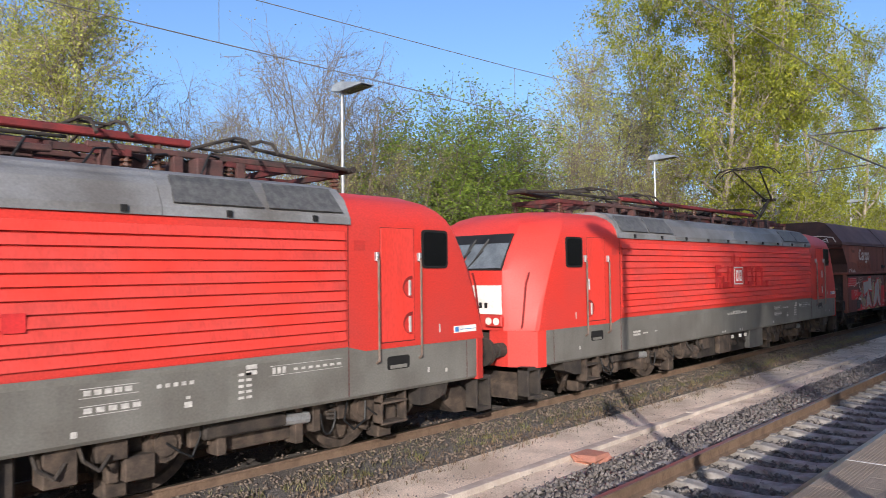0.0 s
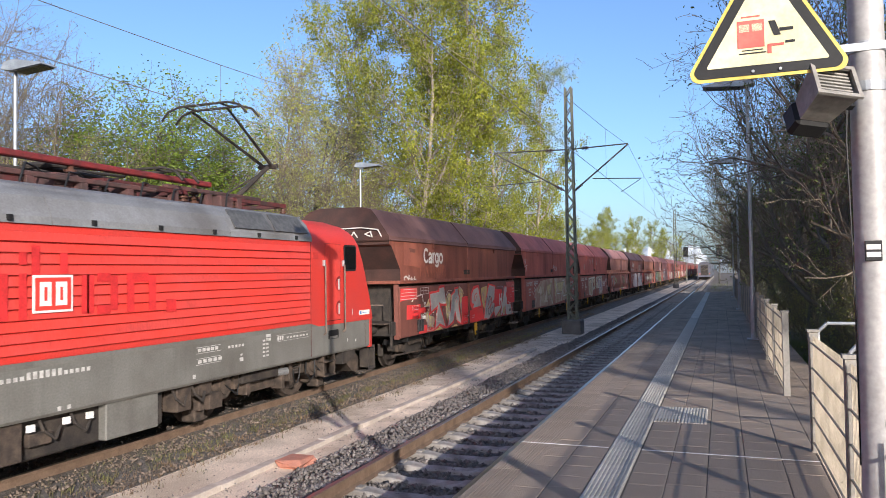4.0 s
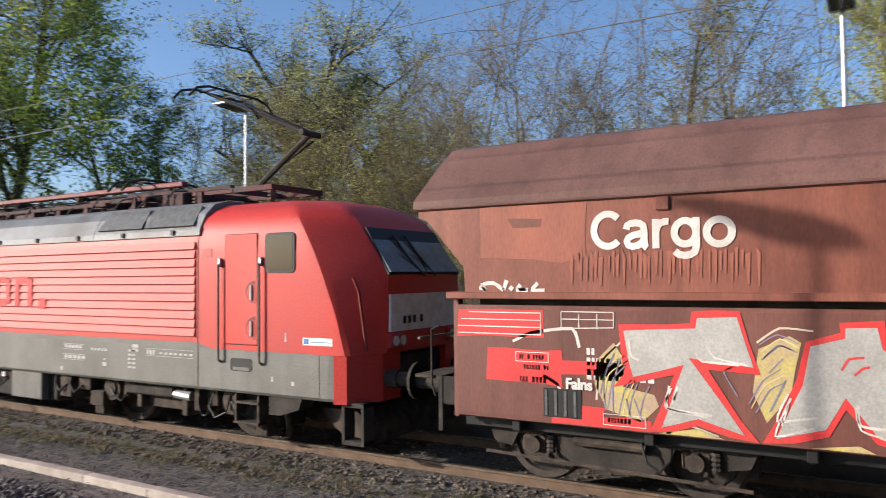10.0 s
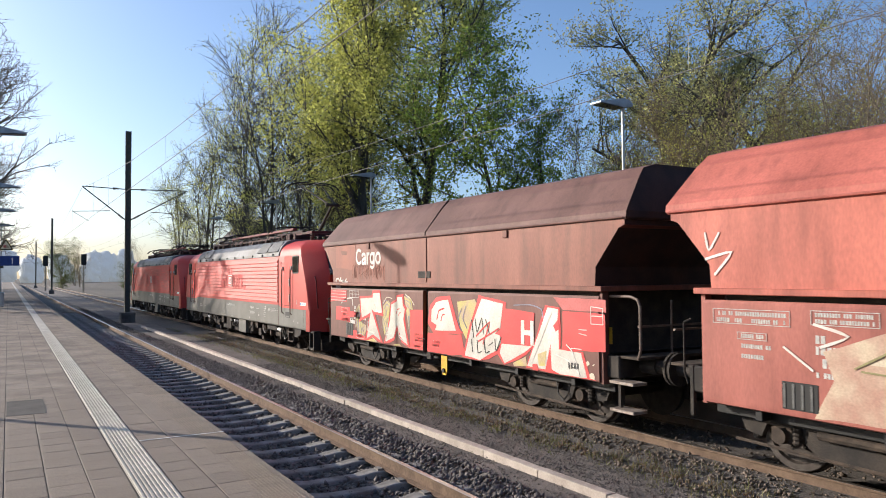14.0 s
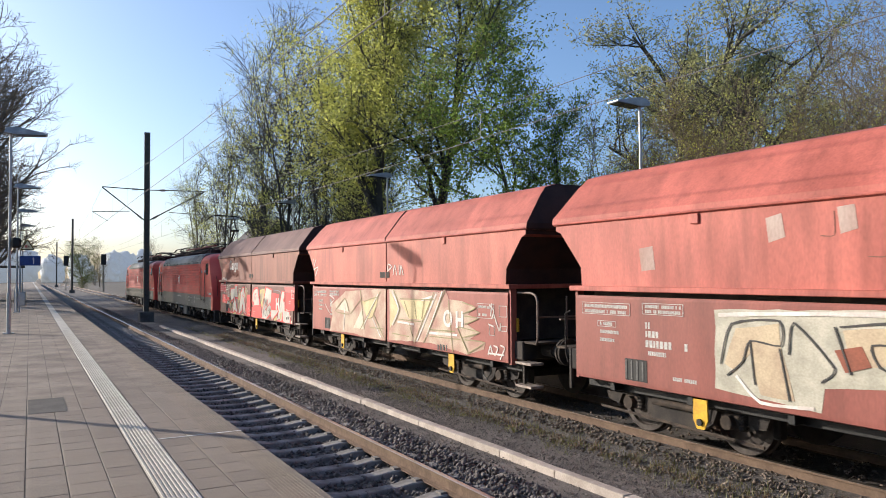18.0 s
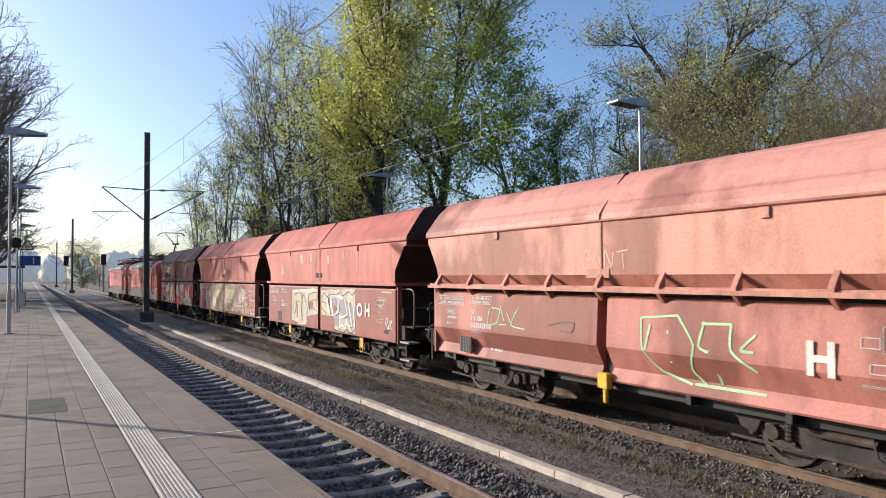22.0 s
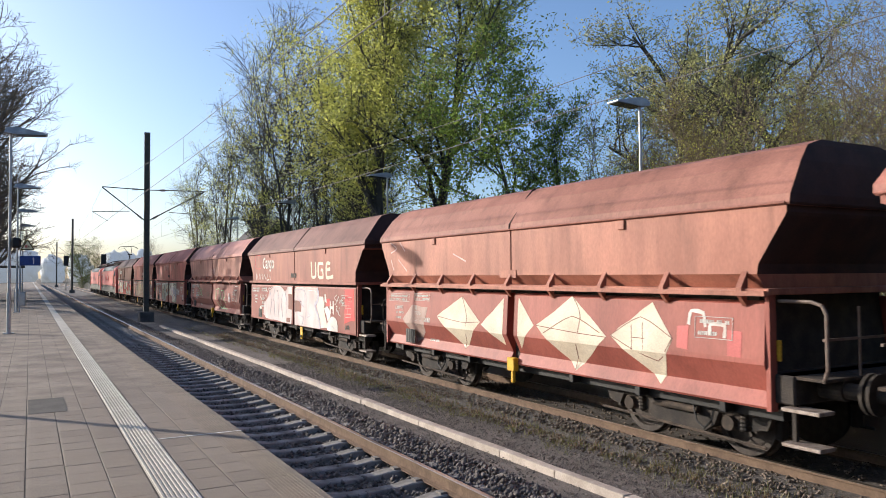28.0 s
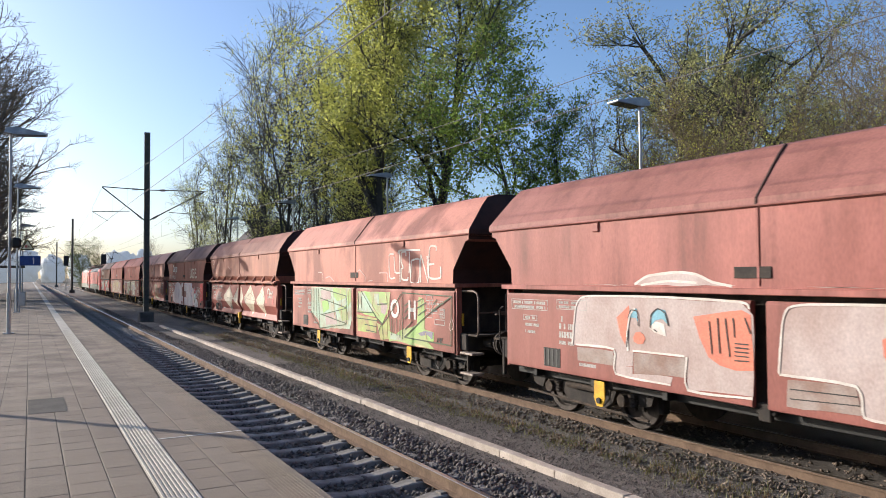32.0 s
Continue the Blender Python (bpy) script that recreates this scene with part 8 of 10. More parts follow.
    stroke(w, P_PURP, 1, 0.012, [(-1.98, 1.60), (-1.84, 1.72), (-1.70, 1.66)])
    stroke(w, P_PURP, 1, 0.012, [(-2.12, 1.16), (-2.00, 1.38), (-1.84, 1.50)])
    stroke(w, P_PURP, 1, 0.012, [(-2.06, 1.08), (-1.94, 1.30), (-1.80, 1.38)])
    stroke(w, P_PURP, 1, 0.012, [(-2.22, 1.22), (-2.34, 1.44), (-2.26, 1.50)])
    stroke(w, P_PURP, 1, 0.012, [(-0.90, 1.92), (-0.70, 1.86), (-0.64, 1.70)])
    stroke(w, P_PURP, 1, 0.012, [(-0.82, 1.72), (-0.70, 1.62), (-0.70, 1.34)])
    stroke(w, P_PURP, 1, 0.012, [(-0.76, 1.50), (-0.74, 1.22), (-0.70, 1.10)])
    stroke(w, P_YEL2, 1, 0.012, [(-3.54, 1.08), (-3.48, 1.36), (-3.26, 1.52)])
    stroke(w, P_YEL2, 1, 0.012, [(-3.34, 0.96), (-3.28, 1.16), (-3.20, 1.32)])
    stroke(w, P_YEL2, 1, 0.012, [(-2.00, 1.66), (-1.84, 1.78), (-1.68, 1.70)])
    stroke(w, P_YEL2, 1, 0.012, [(-2.10, 1.12), (-1.98, 1.34), (-1.82, 1.44)])
    stroke(w, P_YEL2, 1, 0.012, [(-0.86, 1.82), (-0.70, 1.74), (-0.68, 1.50)])
    stroke(w, P_CREAM, 0, 0.02, [(-3.62, 1.08), (-3.56, 1.48), (-3.32, 1.72)])
    stroke(w, P_CREAM, 0, 0.02, [(-2.04, 1.74), (-1.84, 1.88), (-1.56, 1.86)])
    stroke(w, P_CREAM, 0, 0.02, [(-0.90, 1.96), (-0.66, 1.88), (-0.50, 1.74)])
    stroke(w, P_CREAM, 0, 0.02, [(-2.90, 0.80), (-2.68, 0.90), (-2.40, 0.82)])
    stroke(w, P_WHITE, 3, 0.022, [(-2.86, 1.28), (-2.88, 1.06), (-2.46, 1.02)])
    stroke(w, P_WHITE, 3, 0.022, [(-2.78, 1.28), (-2.82, 1.14)])
    stroke(w, P_WHITE, 3, 0.022, [(-1.78, 1.28), (-1.88, 1.02), (-1.54, 1.08)])
    stroke(w, P_WHITE, 3, 0.022, [(-1.22, 1.22), (-1.20, 1.04), (-0.92, 1.02)])
    stroke(w, P_WHITE, 3, 0.022, [(-2.60, 1.62), (-2.54, 1.54), (-2.20, 1.52)])
    stroke(w, P_WHITE, 3, 0.022, [(-3.26, 1.74), (-3.24, 1.56), (-3.16, 1.52)])
    lettering(w, "Falns", P_WHITE, (-3.96, 1.18), 0.16)
    stroke(w, P_WHITE, 1, 0.012, [(-5.14, 1.98), (-4.24, 1.98)])
    stroke(w, P_WHITE, 1, 0.012, [(-5.24, 1.90), (-4.24, 1.90)])
    stroke(w, P_WHITE, 1, 0.012, [(-5.28, 1.82), (-4.24, 1.82)])
    stroke(w, P_WHITE, 1, 0.012, [(-5.28, 1.74), (-4.24, 1.74)])
    stroke(w, P_WHITE, 1, 0.012, [(-4.24, 1.98), (-4.24, 1.74)])
    stroke(w, P_WHITE, 1, 0.012, [(-4.00, 2.00), (-3.42, 2.00)])
    stroke(w, P_WHITE, 1, 0.012, [(-4.00, 1.82), (-3.42, 1.84)])
    stroke(w, P_WHITE, 1, 0.012, [(-4.00, 1.92), (-3.42, 1.92)])
    stroke(w, P_WHITE, 1, 0.012, [(-4.00, 2.00), (-4.00, 1.82)])
    stroke(w, P_WHITE, 1, 0.012, [(-3.80, 1.98), (-3.80, 1.82)])
    stroke(w, P_WHITE, 1, 0.012, [(-3.60, 1.98), (-3.60, 1.82)])
    stroke(w, P_WHITE, 1, 0.012, [(-3.42, 2.00), (-3.42, 1.84)])
    # sprayed scrawl on the dark end
    for pts in ([(-1.25, 3.28), (-1.15, 3.46), (-0.7, 3.52), (0.1, 3.5), (0.5, 3.34)], [(-1.0, 3.28), (-0.95, 3.42), (-0.8, 3.36), (-0.95, 3.3)], [(-0.6, 3.28), (-0.5, 3.42), (-0.4, 3.28)], [(-0.2, 3.28), (-0.2, 3.42), (0.0, 3.36)], [(0.2, 3.42), (0.25, 3.28)]):
        part("spray_line", tubes([(-5.905, a, b) for a, b in pts], 0.018, 4), P_WHITE, w)
    for k, (s, z, wd, h) in enumerate(((-3.72, 1.55, 0.12, 0.07), (-3.72, 1.44, 0.45, 0.08), (-3.72, 1.29, 0.75, 0.11), (-4.5, 1.47, 0.3, 0.05), (-4.45, 1.36, 0.3, 0.05), (-4.5, 1.22, 0.35, 0.06), (-3.5, 0.86, 0.3, 0.05), (-0.45, 1.1, 0.2, 0.04), (-0.45, 1.03, 0.4, 0.035), (-0.45, 0.98, 0.35, 0.035), (-0.5, 0.85, 0.3, 0.04), (0.3, 1.0, 0.3, 0.04), (0.3, 0.93, 0.3, 0.04))):
        text_row(w, s, z, wd, h, 500 + k, P_WHITE)
    mark_frame(w, -4.55, -4.15, 1.44, 1.55, P_WHITE)
    mark_frame(w, -3.55, -3.1, 0.83, 0.95, P_WHITE)
    w = WAGONS[0]
    paint(w, P_YEL, 0, [(1.28, 1.86), (1.92, 1.94), (2.04, 1.78), (1.66, 1.08), (1.40, 1.40)])
    paint(w, P_RED, 1, [(0.10, 1.40), (0.22, 1.76), (0.48, 1.94), (1.02, 1.98), (1.36, 1.34), (1.52, 1.26), (0.36, 1.18)])
    paint(w, P_SIL, 2, [(0.28, 1.68), (0.48, 1.84), (0.94, 1.90), (1.24, 1.30), (0.42, 1.26), (0.48, 1.36), (0.26, 1.44)])
    stroke(w, P_RED, 3, 0.03, [(0.50, 1.48), (0.58, 1.66), (0.80, 1.72)])
    stroke(w, P_RED, 3, 0.03, [(0.66, 1.46), (0.72, 1.58), (0.82, 1.60)])
    paint(w, P_RED, 0, [(0.10, 1.18), (1.44, 1.24), (1.56, 0.84), (0.08, 0.76)])
    paint(w, P_RED, 1.1, [(2.07, 2.01), (2.95, 1.91), (2.83, 1.30), (3.76, 1.22), (3.53, 1.04), (2.86, 0.77), (2.65, 0.97), (2.08, 0.75), (1.46, 0.80), (1.74, 1.43)])
    paint(w, P_SIL, 2.2, [(2.16, 1.95), (2.85, 1.87), (2.76, 1.43), (2.59, 1.33), (2.75, 1.30), (2.78, 1.19), (2.65, 1.04), (2.09, 0.81), (1.56, 0.85), (1.82, 1.44)])
    paint(w, P_SIL, 2.3, [(2.80, 1.17), (3.67, 1.19), (3.49, 1.07), (2.89, 0.83), (2.74, 1.00)])
    paint(w, P_RED, 2.0, [(2.90, 1.80), (3.76, 1.75), (3.72, 1.24), (2.83, 1.24)])
    paint(w, P_RED, 1.5, [(4.04, 1.89), (4.41, 1.86), (4.43, 1.55), (4.42, 1.21), (4.96, 1.20), (5.10, 0.82), (5.27, 0.76), (4.41, 0.77), (4.08, 0.80), (3.51, 0.82), (3.80, 1.37)])
    paint(w, P_SIL, 2.0, [(4.11, 1.85), (4.37, 1.83), (4.35, 1.61), (4.16, 1.23), (4.04, 0.84), (3.55, 0.85), (3.82, 1.35)])
    paint(w, P_SIL, 2.1, [(4.22, 1.57), (4.38, 1.50), (4.38, 1.19), (4.91, 1.18), (5.04, 0.82), (4.91, 0.80), (4.41, 0.81), (4.20, 0.86), (4.18, 1.16)])
    paint(w, P_RED, 3.2, [(3.69, 0.89), (3.81, 0.91), (3.86, 0.86), (3.84, 0.76), (3.70, 0.77)])
    paint(w, P_RED, 3.3, [(4.25, 1.56), (4.38, 1.69), (4.40, 1.53), (4.32, 1.48)])
    paint(w, P_YEL, 0.4, [(3.12, 0.86), (3.50, 0.99), (3.52, 0.84), (3.15, 0.80)])
    paint(w, P_YEL, 3.0, [(3.84, 1.08), (4.08, 1.15), (4.03, 0.89), (3.87, 0.89)])
    stroke(w, P_BLACK, 4.0, 0.02, [(1.82, 1.54), (1.89, 1.21)])
    stroke(w, P_BLACK, 4.1, 0.02, [(1.94, 1.58), (2.01, 1.32), (2.17, 1.59), (2.22, 1.31)])
    stroke(w, P_BLACK, 4.2, 0.02, [(2.30, 1.57), (2.43, 1.30)])
    stroke(w, P_BLACK, 4.3, 0.02, [(1.81, 1.18), (1.85, 0.94)])
    stroke(w, P_BLACK, 4.4, 0.02, [(2.01, 1.17), (2.04, 0.94), (2.16, 0.98)])
    stroke(w, P_BLACK, 4.5, 0.02, [(2.24, 1.19), (2.29, 0.96), (2.42, 1.00)])
    stroke(w, P_BLACK, 4.0, 0.02, [(2.39, 1.10), (2.54, 1.17)])
    stroke(w, P_BLACK, 4.1, 0.02, [(2.59, 1.24), (2.63, 1.02), (2.79, 1.28)])
    stroke(w, P_RED, 4.2, 0.03, [(1.97, 1.24), (2.43, 1.53), (2.20, 1.11)])
    stroke(w, P_RED, 4.3, 0.03, [(2.05, 1.15), (2.72, 1.43)])
    stroke(w, P_WHITE, 3.9, 0.02, [(4.57, 1.29), (4.72, 1.18), (4.88, 0.83)])
    stroke(w, P_WHITE, 4.0, 0.02, [(4.31, 1.11), (4.62, 1.04), (4.86, 0.87)])
    stroke(w, P_WHITE, 3.5, 0.02, [(3.68, 0.93), (3.92, 1.31), (4.21, 1.77)])
    stroke(w, P_PURP, 1.9, 0.02, [(3.17, 1.86), (3.64, 1.88), (3.94, 1.82), (3.99, 1.67)])
    stroke(w, P_PURP, 2.0, 0.02, [(1.45, 1.74), (1.32, 1.51), (1.44, 1.31)])
    stroke(w, P_PURP, 2.1, 0.02, [(1.62, 1.80), (1.50, 1.55), (1.64, 1.37)])
    paint(w, P_BLACK, 4.4, [(4.62, 1.02), (4.65, 1.02), (4.65, 0.92), (4.62, 0.92)])
    paint(w, P_BLACK, 4.5, [(4.69, 1.02), (4.72, 1.02), (4.72, 0.93), (4.68, 0.92)])
    paint(w, P_BLACK, 4.0, [(4.76, 1.02), (4.79, 1.02), (4.79, 0.93), (4.75, 0.93)])
    paint(w, P_BLACK, 4.1, [(4.83, 1.02), (4.86, 1.02), (4.86, 0.93), (4.82, 0.93)])
    paint(w, P_CREAM, 1.2, [(5.10, 1.04), (5.08, 1.01), (5.04, 1.00), (5.01, 1.01), (5.01, 1.05), (5.04, 1.07), (5.08, 1.07)])
    paint(w, P_CREAM, 1.3, [(5.21, 1.04), (5.20, 1.02), (5.18, 1.01), (5.16, 1.02), (5.16, 1.04), (5.18, 1.05), (5.20, 1.05)])
    paint(w, P_CREAM, 1.4, [(5.21, 0.86), (5.19, 0.81), (5.13, 0.80), (5.09, 0.82), (5.09, 0.87), (5.14, 0.90), (5.19, 0.90)])
    paint(w, P_PINK, 0, [(4.26, 2.02), (5.46, 2.00), (5.46, 1.82), (4.48, 1.82)])
    paint(w, P_RED, 0, [(4.48, 1.80), (5.44, 1.80), (5.44, 1.24), (4.46, 1.18)])
    lettering(w, "H", P_WHITE, (3.36, 1.22), 0.55)
    stroke(w, P_WHITE, 1, 0.015, [(5.14, 1.90), (5.14, 1.64)])
    stroke(w, P_WHITE, 1, 0.015, [(5.40, 1.88), (5.40, 1.64)])
    stroke(w, P_WHITE, 1, 0.015, [(5.14, 1.90), (5.40, 1.88)])
    stroke(w, P_WHITE, 1, 0.015, [(5.14, 1.64), (5.40, 1.64)])
    stroke(w, P_WHITE, 1, 0.015, [(5.14, 1.76), (5.40, 1.76)])
    stroke(w, P_WHITE, 1, 0.015, [(4.86, 1.54), (5.04, 1.54)])
    stroke(w, P_WHITE, 1, 0.015, [(4.86, 1.48), (5.04, 1.46)])
    stroke(w, P_WHITE, 1, 0.015, [(4.68, 1.24), (4.92, 1.24)])
    stroke(w, P_WHITE, 1, 0.045, [(-5.01, 2.26), (-4.93, 2.23)])
    stroke(w, P_WHITE, 1, 0.045, [(-4.93, 2.23), (-4.98, 2.29), (-4.83, 2.31), (-4.70, 2.23)])
    stroke(w, P_WHITE, 1, 0.045, [(-4.70, 2.23), (-4.66, 2.34)])
    stroke(w, P_WHITE, 1, 0.05, [(-4.59, 2.27), (-4.62, 2.23)])
    stroke(w, P_WHITE, 1, 0.05, [(-4.49, 2.29), (-4.53, 2.23), (-4.40, 2.23)])
    stroke(w, P_WHITE, 1, 0.04, [(-4.51, 2.23), (-4.42, 2.24)])
    stroke(w, P_WHITE, 1, 0.045, [(-4.28, 2.31), (-4.35, 2.23), (-4.20, 2.23)])
    w = WAGONS[1]
    paint(w, P_CHALK, 0.1, [(-3.71, 1.53), (-2.60, 1.96), (0.04, 2.07), (0.01, 0.69), (-2.02, 0.85), (-3.83, 0.81), (-3.60, 1.23)])
    paint(w, P_YEL2, 1.2, [(-1.44, 1.71), (-0.41, 1.84), (-0.74, 1.35), (-1.09, 1.27)])
    paint(w, P_CREAM, 1.3, [(-3.21, 1.45), (-2.61, 1.75), (-2.37, 1.40)])
    paint(w, P_CREAM, 1.4, [(-2.02, 0.99), (-1.44, 1.53), (-1.27, 1.00)])
    paint(w, P_CHALK, 0.5, [(0.25, 2.07), (2.73, 2.02), (2.99, 2.10), (3.14, 1.88), (3.71, 1.85), (4.21, 1.75), (3.88, 1.60), (4.32, 1.55), (3.87, 1.40), (4.36, 1.28), (3.96, 1.13), (4.55, 1.11), (4.49, 0.96), (3.86, 0.82), (2.27, 0.92), (0.23, 0.84)])
    paint(w, P_YEL2, 1.0, [(0.79, 1.81), (2.49, 1.84), (1.94, 1.40), (1.32, 1.40)])
    paint(w, P_YEL2, 1.1, [(0.30, 2.00), (0.76, 1.59), (0.29, 1.12)])
    stroke(w, P_OLIVE, 4.2, 0.022, [(-3.37, 1.39), (-2.61, 1.77), (-2.31, 1.35), (-3.30, 1.37)])
    stroke(w, P_OLIVE, 4.3, 0.022, [(-1.53, 2.01), (-1.27, 1.00)])
    stroke(w, P_OLIVE, 4.4, 0.022, [(-1.54, 0.98), (-0.25, 1.99)])
    stroke(w, P_OLIVE, 4.5, 0.022, [(-1.26, 1.72), (-0.41, 1.84), (-0.74, 1.35), (-1.09, 1.28)])
    stroke(w, P_OLIVE, 4.0, 0.022, [(-2.21, 1.36), (-1.44, 1.80)])
    stroke(w, P_OLIVE, 4.1, 0.022, [(-0.66, 1.40), (-0.05, 0.87)])
    stroke(w, P_OLIVE, 4.2, 0.022, [(-0.92, 1.07), (-0.04, 1.08)])
    stroke(w, P_OLIVE, 4.3, 0.022, [(0.51, 2.04), (0.85, 1.60), (0.50, 1.22)])
    stroke(w, P_OLIVE, 4.4, 0.022, [(0.86, 1.84), (2.51, 1.86)])
    stroke(w, P_OLIVE, 4.5, 0.022, [(2.52, 2.02), (1.56, 0.86)])
    stroke(w, P_OLIVE, 4.0, 0.022, [(2.99, 2.06), (2.04, 0.91)])
    stroke(w, P_OLIVE, 4.1, 0.022, [(0.78, 1.36), (1.93, 1.36)])
    stroke(w, P_OLIVE, 4.2, 0.022, [(1.06, 1.80), (1.32, 1.43)])
    stroke(w, P_OLIVE, 4.3, 0.022, [(1.58, 1.82), (1.69, 1.42)])
    stroke(w, P_OLIVE, 4.4, 0.022, [(2.06, 1.83), (1.94, 1.43)])
    stroke(w, P_OLIVE, 4.5, 0.022, [(2.28, 1.21), (3.41, 1.24)])
    stroke(w, P_OLIVE, 4.0, 0.022, [(2.27, 1.07), (3.60, 1.09)])
    stroke(w, P_OLIVE, 4.1, 0.022, [(3.14, 1.87), (3.31, 0.82)])
    stroke(w, P_OLIVE, 4.2, 0.022, [(3.51, 1.31), (3.91, 0.86)])
    stroke(w, P_OLIVE, 4.3, 0.022, [(3.71, 1.84), (4.21, 1.75), (3.72, 1.61)])
    stroke(w, P_OLIVE, 4.4, 0.022, [(3.79, 1.57), (4.32, 1.55), (3.80, 1.41)])
    stroke(w, P_OLIVE, 4.5, 0.022, [(3.53, 1.34), (4.36, 1.28), (3.71, 1.14)])
    stroke(w, P_OLIVE, 4.0, 0.022, [(3.80, 1.10), (4.53, 1.10), (3.90, 0.84)])
    stroke(w, P_OLIVE, 4.1, 0.022, [(1.31, 1.32), (1.50, 0.99)])
    stroke(w, P_OLIVE, 4.2, 0.022, [(0.42, 1.01), (1.31, 0.99)])
    stroke(w, P_WHITE, 3.3, 0.05, [(0.42, 2.01), (0.77, 1.60), (0.41, 1.20)])
    stroke(w, P_WHITE, 3.4, 0.05, [(2.62, 1.99), (1.69, 0.91)])
    stroke(w, P_WHITE, 3.5, 0.05, [(2.89, 2.05), (2.16, 1.05)])
    stroke(w, P_WHITE, 3.0, 0.05, [(2.28, 1.14), (3.49, 1.17)])
    stroke(w, P_WHITE, 3.1, 0.05, [(-2.72, 0.89), (-2.61, 1.67)])
    stroke(w, P_WHITE, 3.2, 0.05, [(-0.41, 1.92), (-1.27, 1.14)])
    stroke(w, P_WHITE, 3.3, 0.05, [(-0.75, 1.30), (-0.26, 0.87)])
    stroke(w, P_WHITE, 3.4, 0.05, [(0.71, 1.30), (1.57, 1.28)])
    stroke(w, P_WHITE, 3.5, 0.05, [(1.94, 1.84), (2.46, 1.93)])
    stroke(w, P_WHITE, 2.0, 0.03, [(4.70, 1.82), (4.85, 1.71), (4.77, 1.56)])
    stroke(w, P_WHITE, 2.1, 0.03, [(4.78, 1.85), (4.74, 1.61)])
    stroke(w, P_WHITE, 2.2, 0.03, [(4.85, 1.65), (5.03, 1.35), (5.07, 1.50)])
    stroke(w, P_WHITE, 2.3, 0.03, [(4.66, 1.46), (4.84, 1.42)])
    stroke(w, P_WHITE, 2.4, 0.03, [(4.64, 0.88), (4.72, 1.06), (4.80, 0.90)])
    stroke(w, P_WHITE, 2.5, 0.03, [(4.84, 1.07), (4.98, 1.03), (4.87, 0.88)])
    stroke(w, P_WHITE, 2.0, 0.03, [(5.06, 1.09), (5.20, 1.05), (5.05, 0.83)])
    stroke(w, P_WHITE, 2.1, 0.03, [(4.64, 0.91), (5.18, 0.92)])
    stroke(w, P_WHITE, 2.2, 0.03, [(0.10, 2.39), (0.13, 2.66), (0.33, 2.59), (0.14, 2.51)])
    stroke(w, P_WHITE, 2.3, 0.03, [(0.40, 2.39), (0.50, 2.63), (0.61, 2.39)])
    stroke(w, P_WHITE, 2.4, 0.03, [(0.73, 2.63), (0.75, 2.39)])
    stroke(w, P_WHITE, 2.5, 0.03, [(0.79, 2.39), (0.84, 2.62), (0.96, 2.39)])
    stroke(w, P_WHITE, 2.0, 0.03, [(-5.28, 2.91), (-5.22, 2.68), (-5.06, 2.90)])
    stroke(w, P_WHITE, 2.1, 0.03, [(-5.28, 2.57), (-4.88, 2.65), (-5.14, 2.37)])
    stroke(w, P_WHITE, 2.2, 0.03, [(-3.82, 1.83), (-3.43, 1.72), (-3.75, 1.58)])
    stroke(w, P_WHITE, 2.3, 0.03, [(-4.19, 1.56), (-3.83, 1.32)])
    mark_frame(w, 5.02, 5.28, 1.61, 1.82, M_MARK, 0.012)
    mark_frame(w, 5.07, 5.28, 1.35, 1.45, M_MARK, 0.012)
    mark_frame(w, 4.68, 4.86, 1.25, 1.44, M_MARK, 0.012)
    paint(w, P_BLACK, 1.4, [(2.65, 0.92), (2.72, 0.92), (2.72, 0.81), (2.65, 0.80)])
    paint(w, P_BLACK, 1.5, [(2.77, 0.93), (2.83, 0.93), (2.83, 0.81), (2.77, 0.81)])
    paint(w, P_BLACK, 1.0, [(2.88, 0.93), (2.95, 0.93), (2.94, 0.82), (2.88, 0.82)])
    paint(w, P_BLACK, 1.1, [(3.00, 0.94), (3.06, 0.94), (3.06, 0.82), (3.00, 0.82)])
    lettering(w, "O", P_WHITE, (2.92, 1.33), 0.46)
    lettering(w, "H", P_WHITE, (3.42, 1.33), 0.46)
    w = WAGONS[2]
    paint(w, P_STONEGREY, 0.1, [(-2.58, 1.94), (-0.09, 2.01), (-0.10, 1.24), (-1.11, 1.12), (-1.15, 0.86), (-2.59, 0.94)])
    paint(w, P_TAN, 1.2, [(-2.44, 1.27), (-2.26, 1.73), (-1.66, 1.80), (-1.66, 1.55), (-1.48, 0.94), (-1.93, 0.95), (-2.06, 1.43), (-2.27, 1.18)])
    paint(w, P_TAN, 1.3, [(-0.90, 1.78), (-0.20, 1.85), (-0.17, 1.47), (-0.81, 1.37)])
    paint(w, P_RUST, 2.4, [(-0.99, 1.55), (-0.69, 1.63), (-0.59, 1.42), (-0.87, 1.33)])
    stroke(w, P_BLACK, 4.5, 0.022, [(-2.50, 1.26), (-2.33, 1.77), (-1.66, 1.84), (-1.64, 1.55), (-2.06, 1.58), (-2.17, 1.32), (-2.40, 1.13)])
    stroke(w, P_BLACK, 4.0, 0.022, [(-2.06, 1.58), (-2.00, 1.06)])
    stroke(w, P_BLACK, 4.1, 0.022, [(-1.66, 1.52), (-1.54, 0.93)])
    stroke(w, P_BLACK, 4.2, 0.022, [(-1.54, 1.46), (-1.47, 1.83), (-0.99, 1.36), (-1.15, 1.19)])
    stroke(w, P_BLACK, 4.3, 0.022, [(-0.92, 1.81), (-0.20, 1.89), (-0.15, 1.66), (-0.58, 1.64), (-0.50, 1.42), (-0.21, 1.32)])
    stroke(w, P_BLACK, 4.4, 0.022, [(-0.98, 1.81), (-0.81, 1.31)])
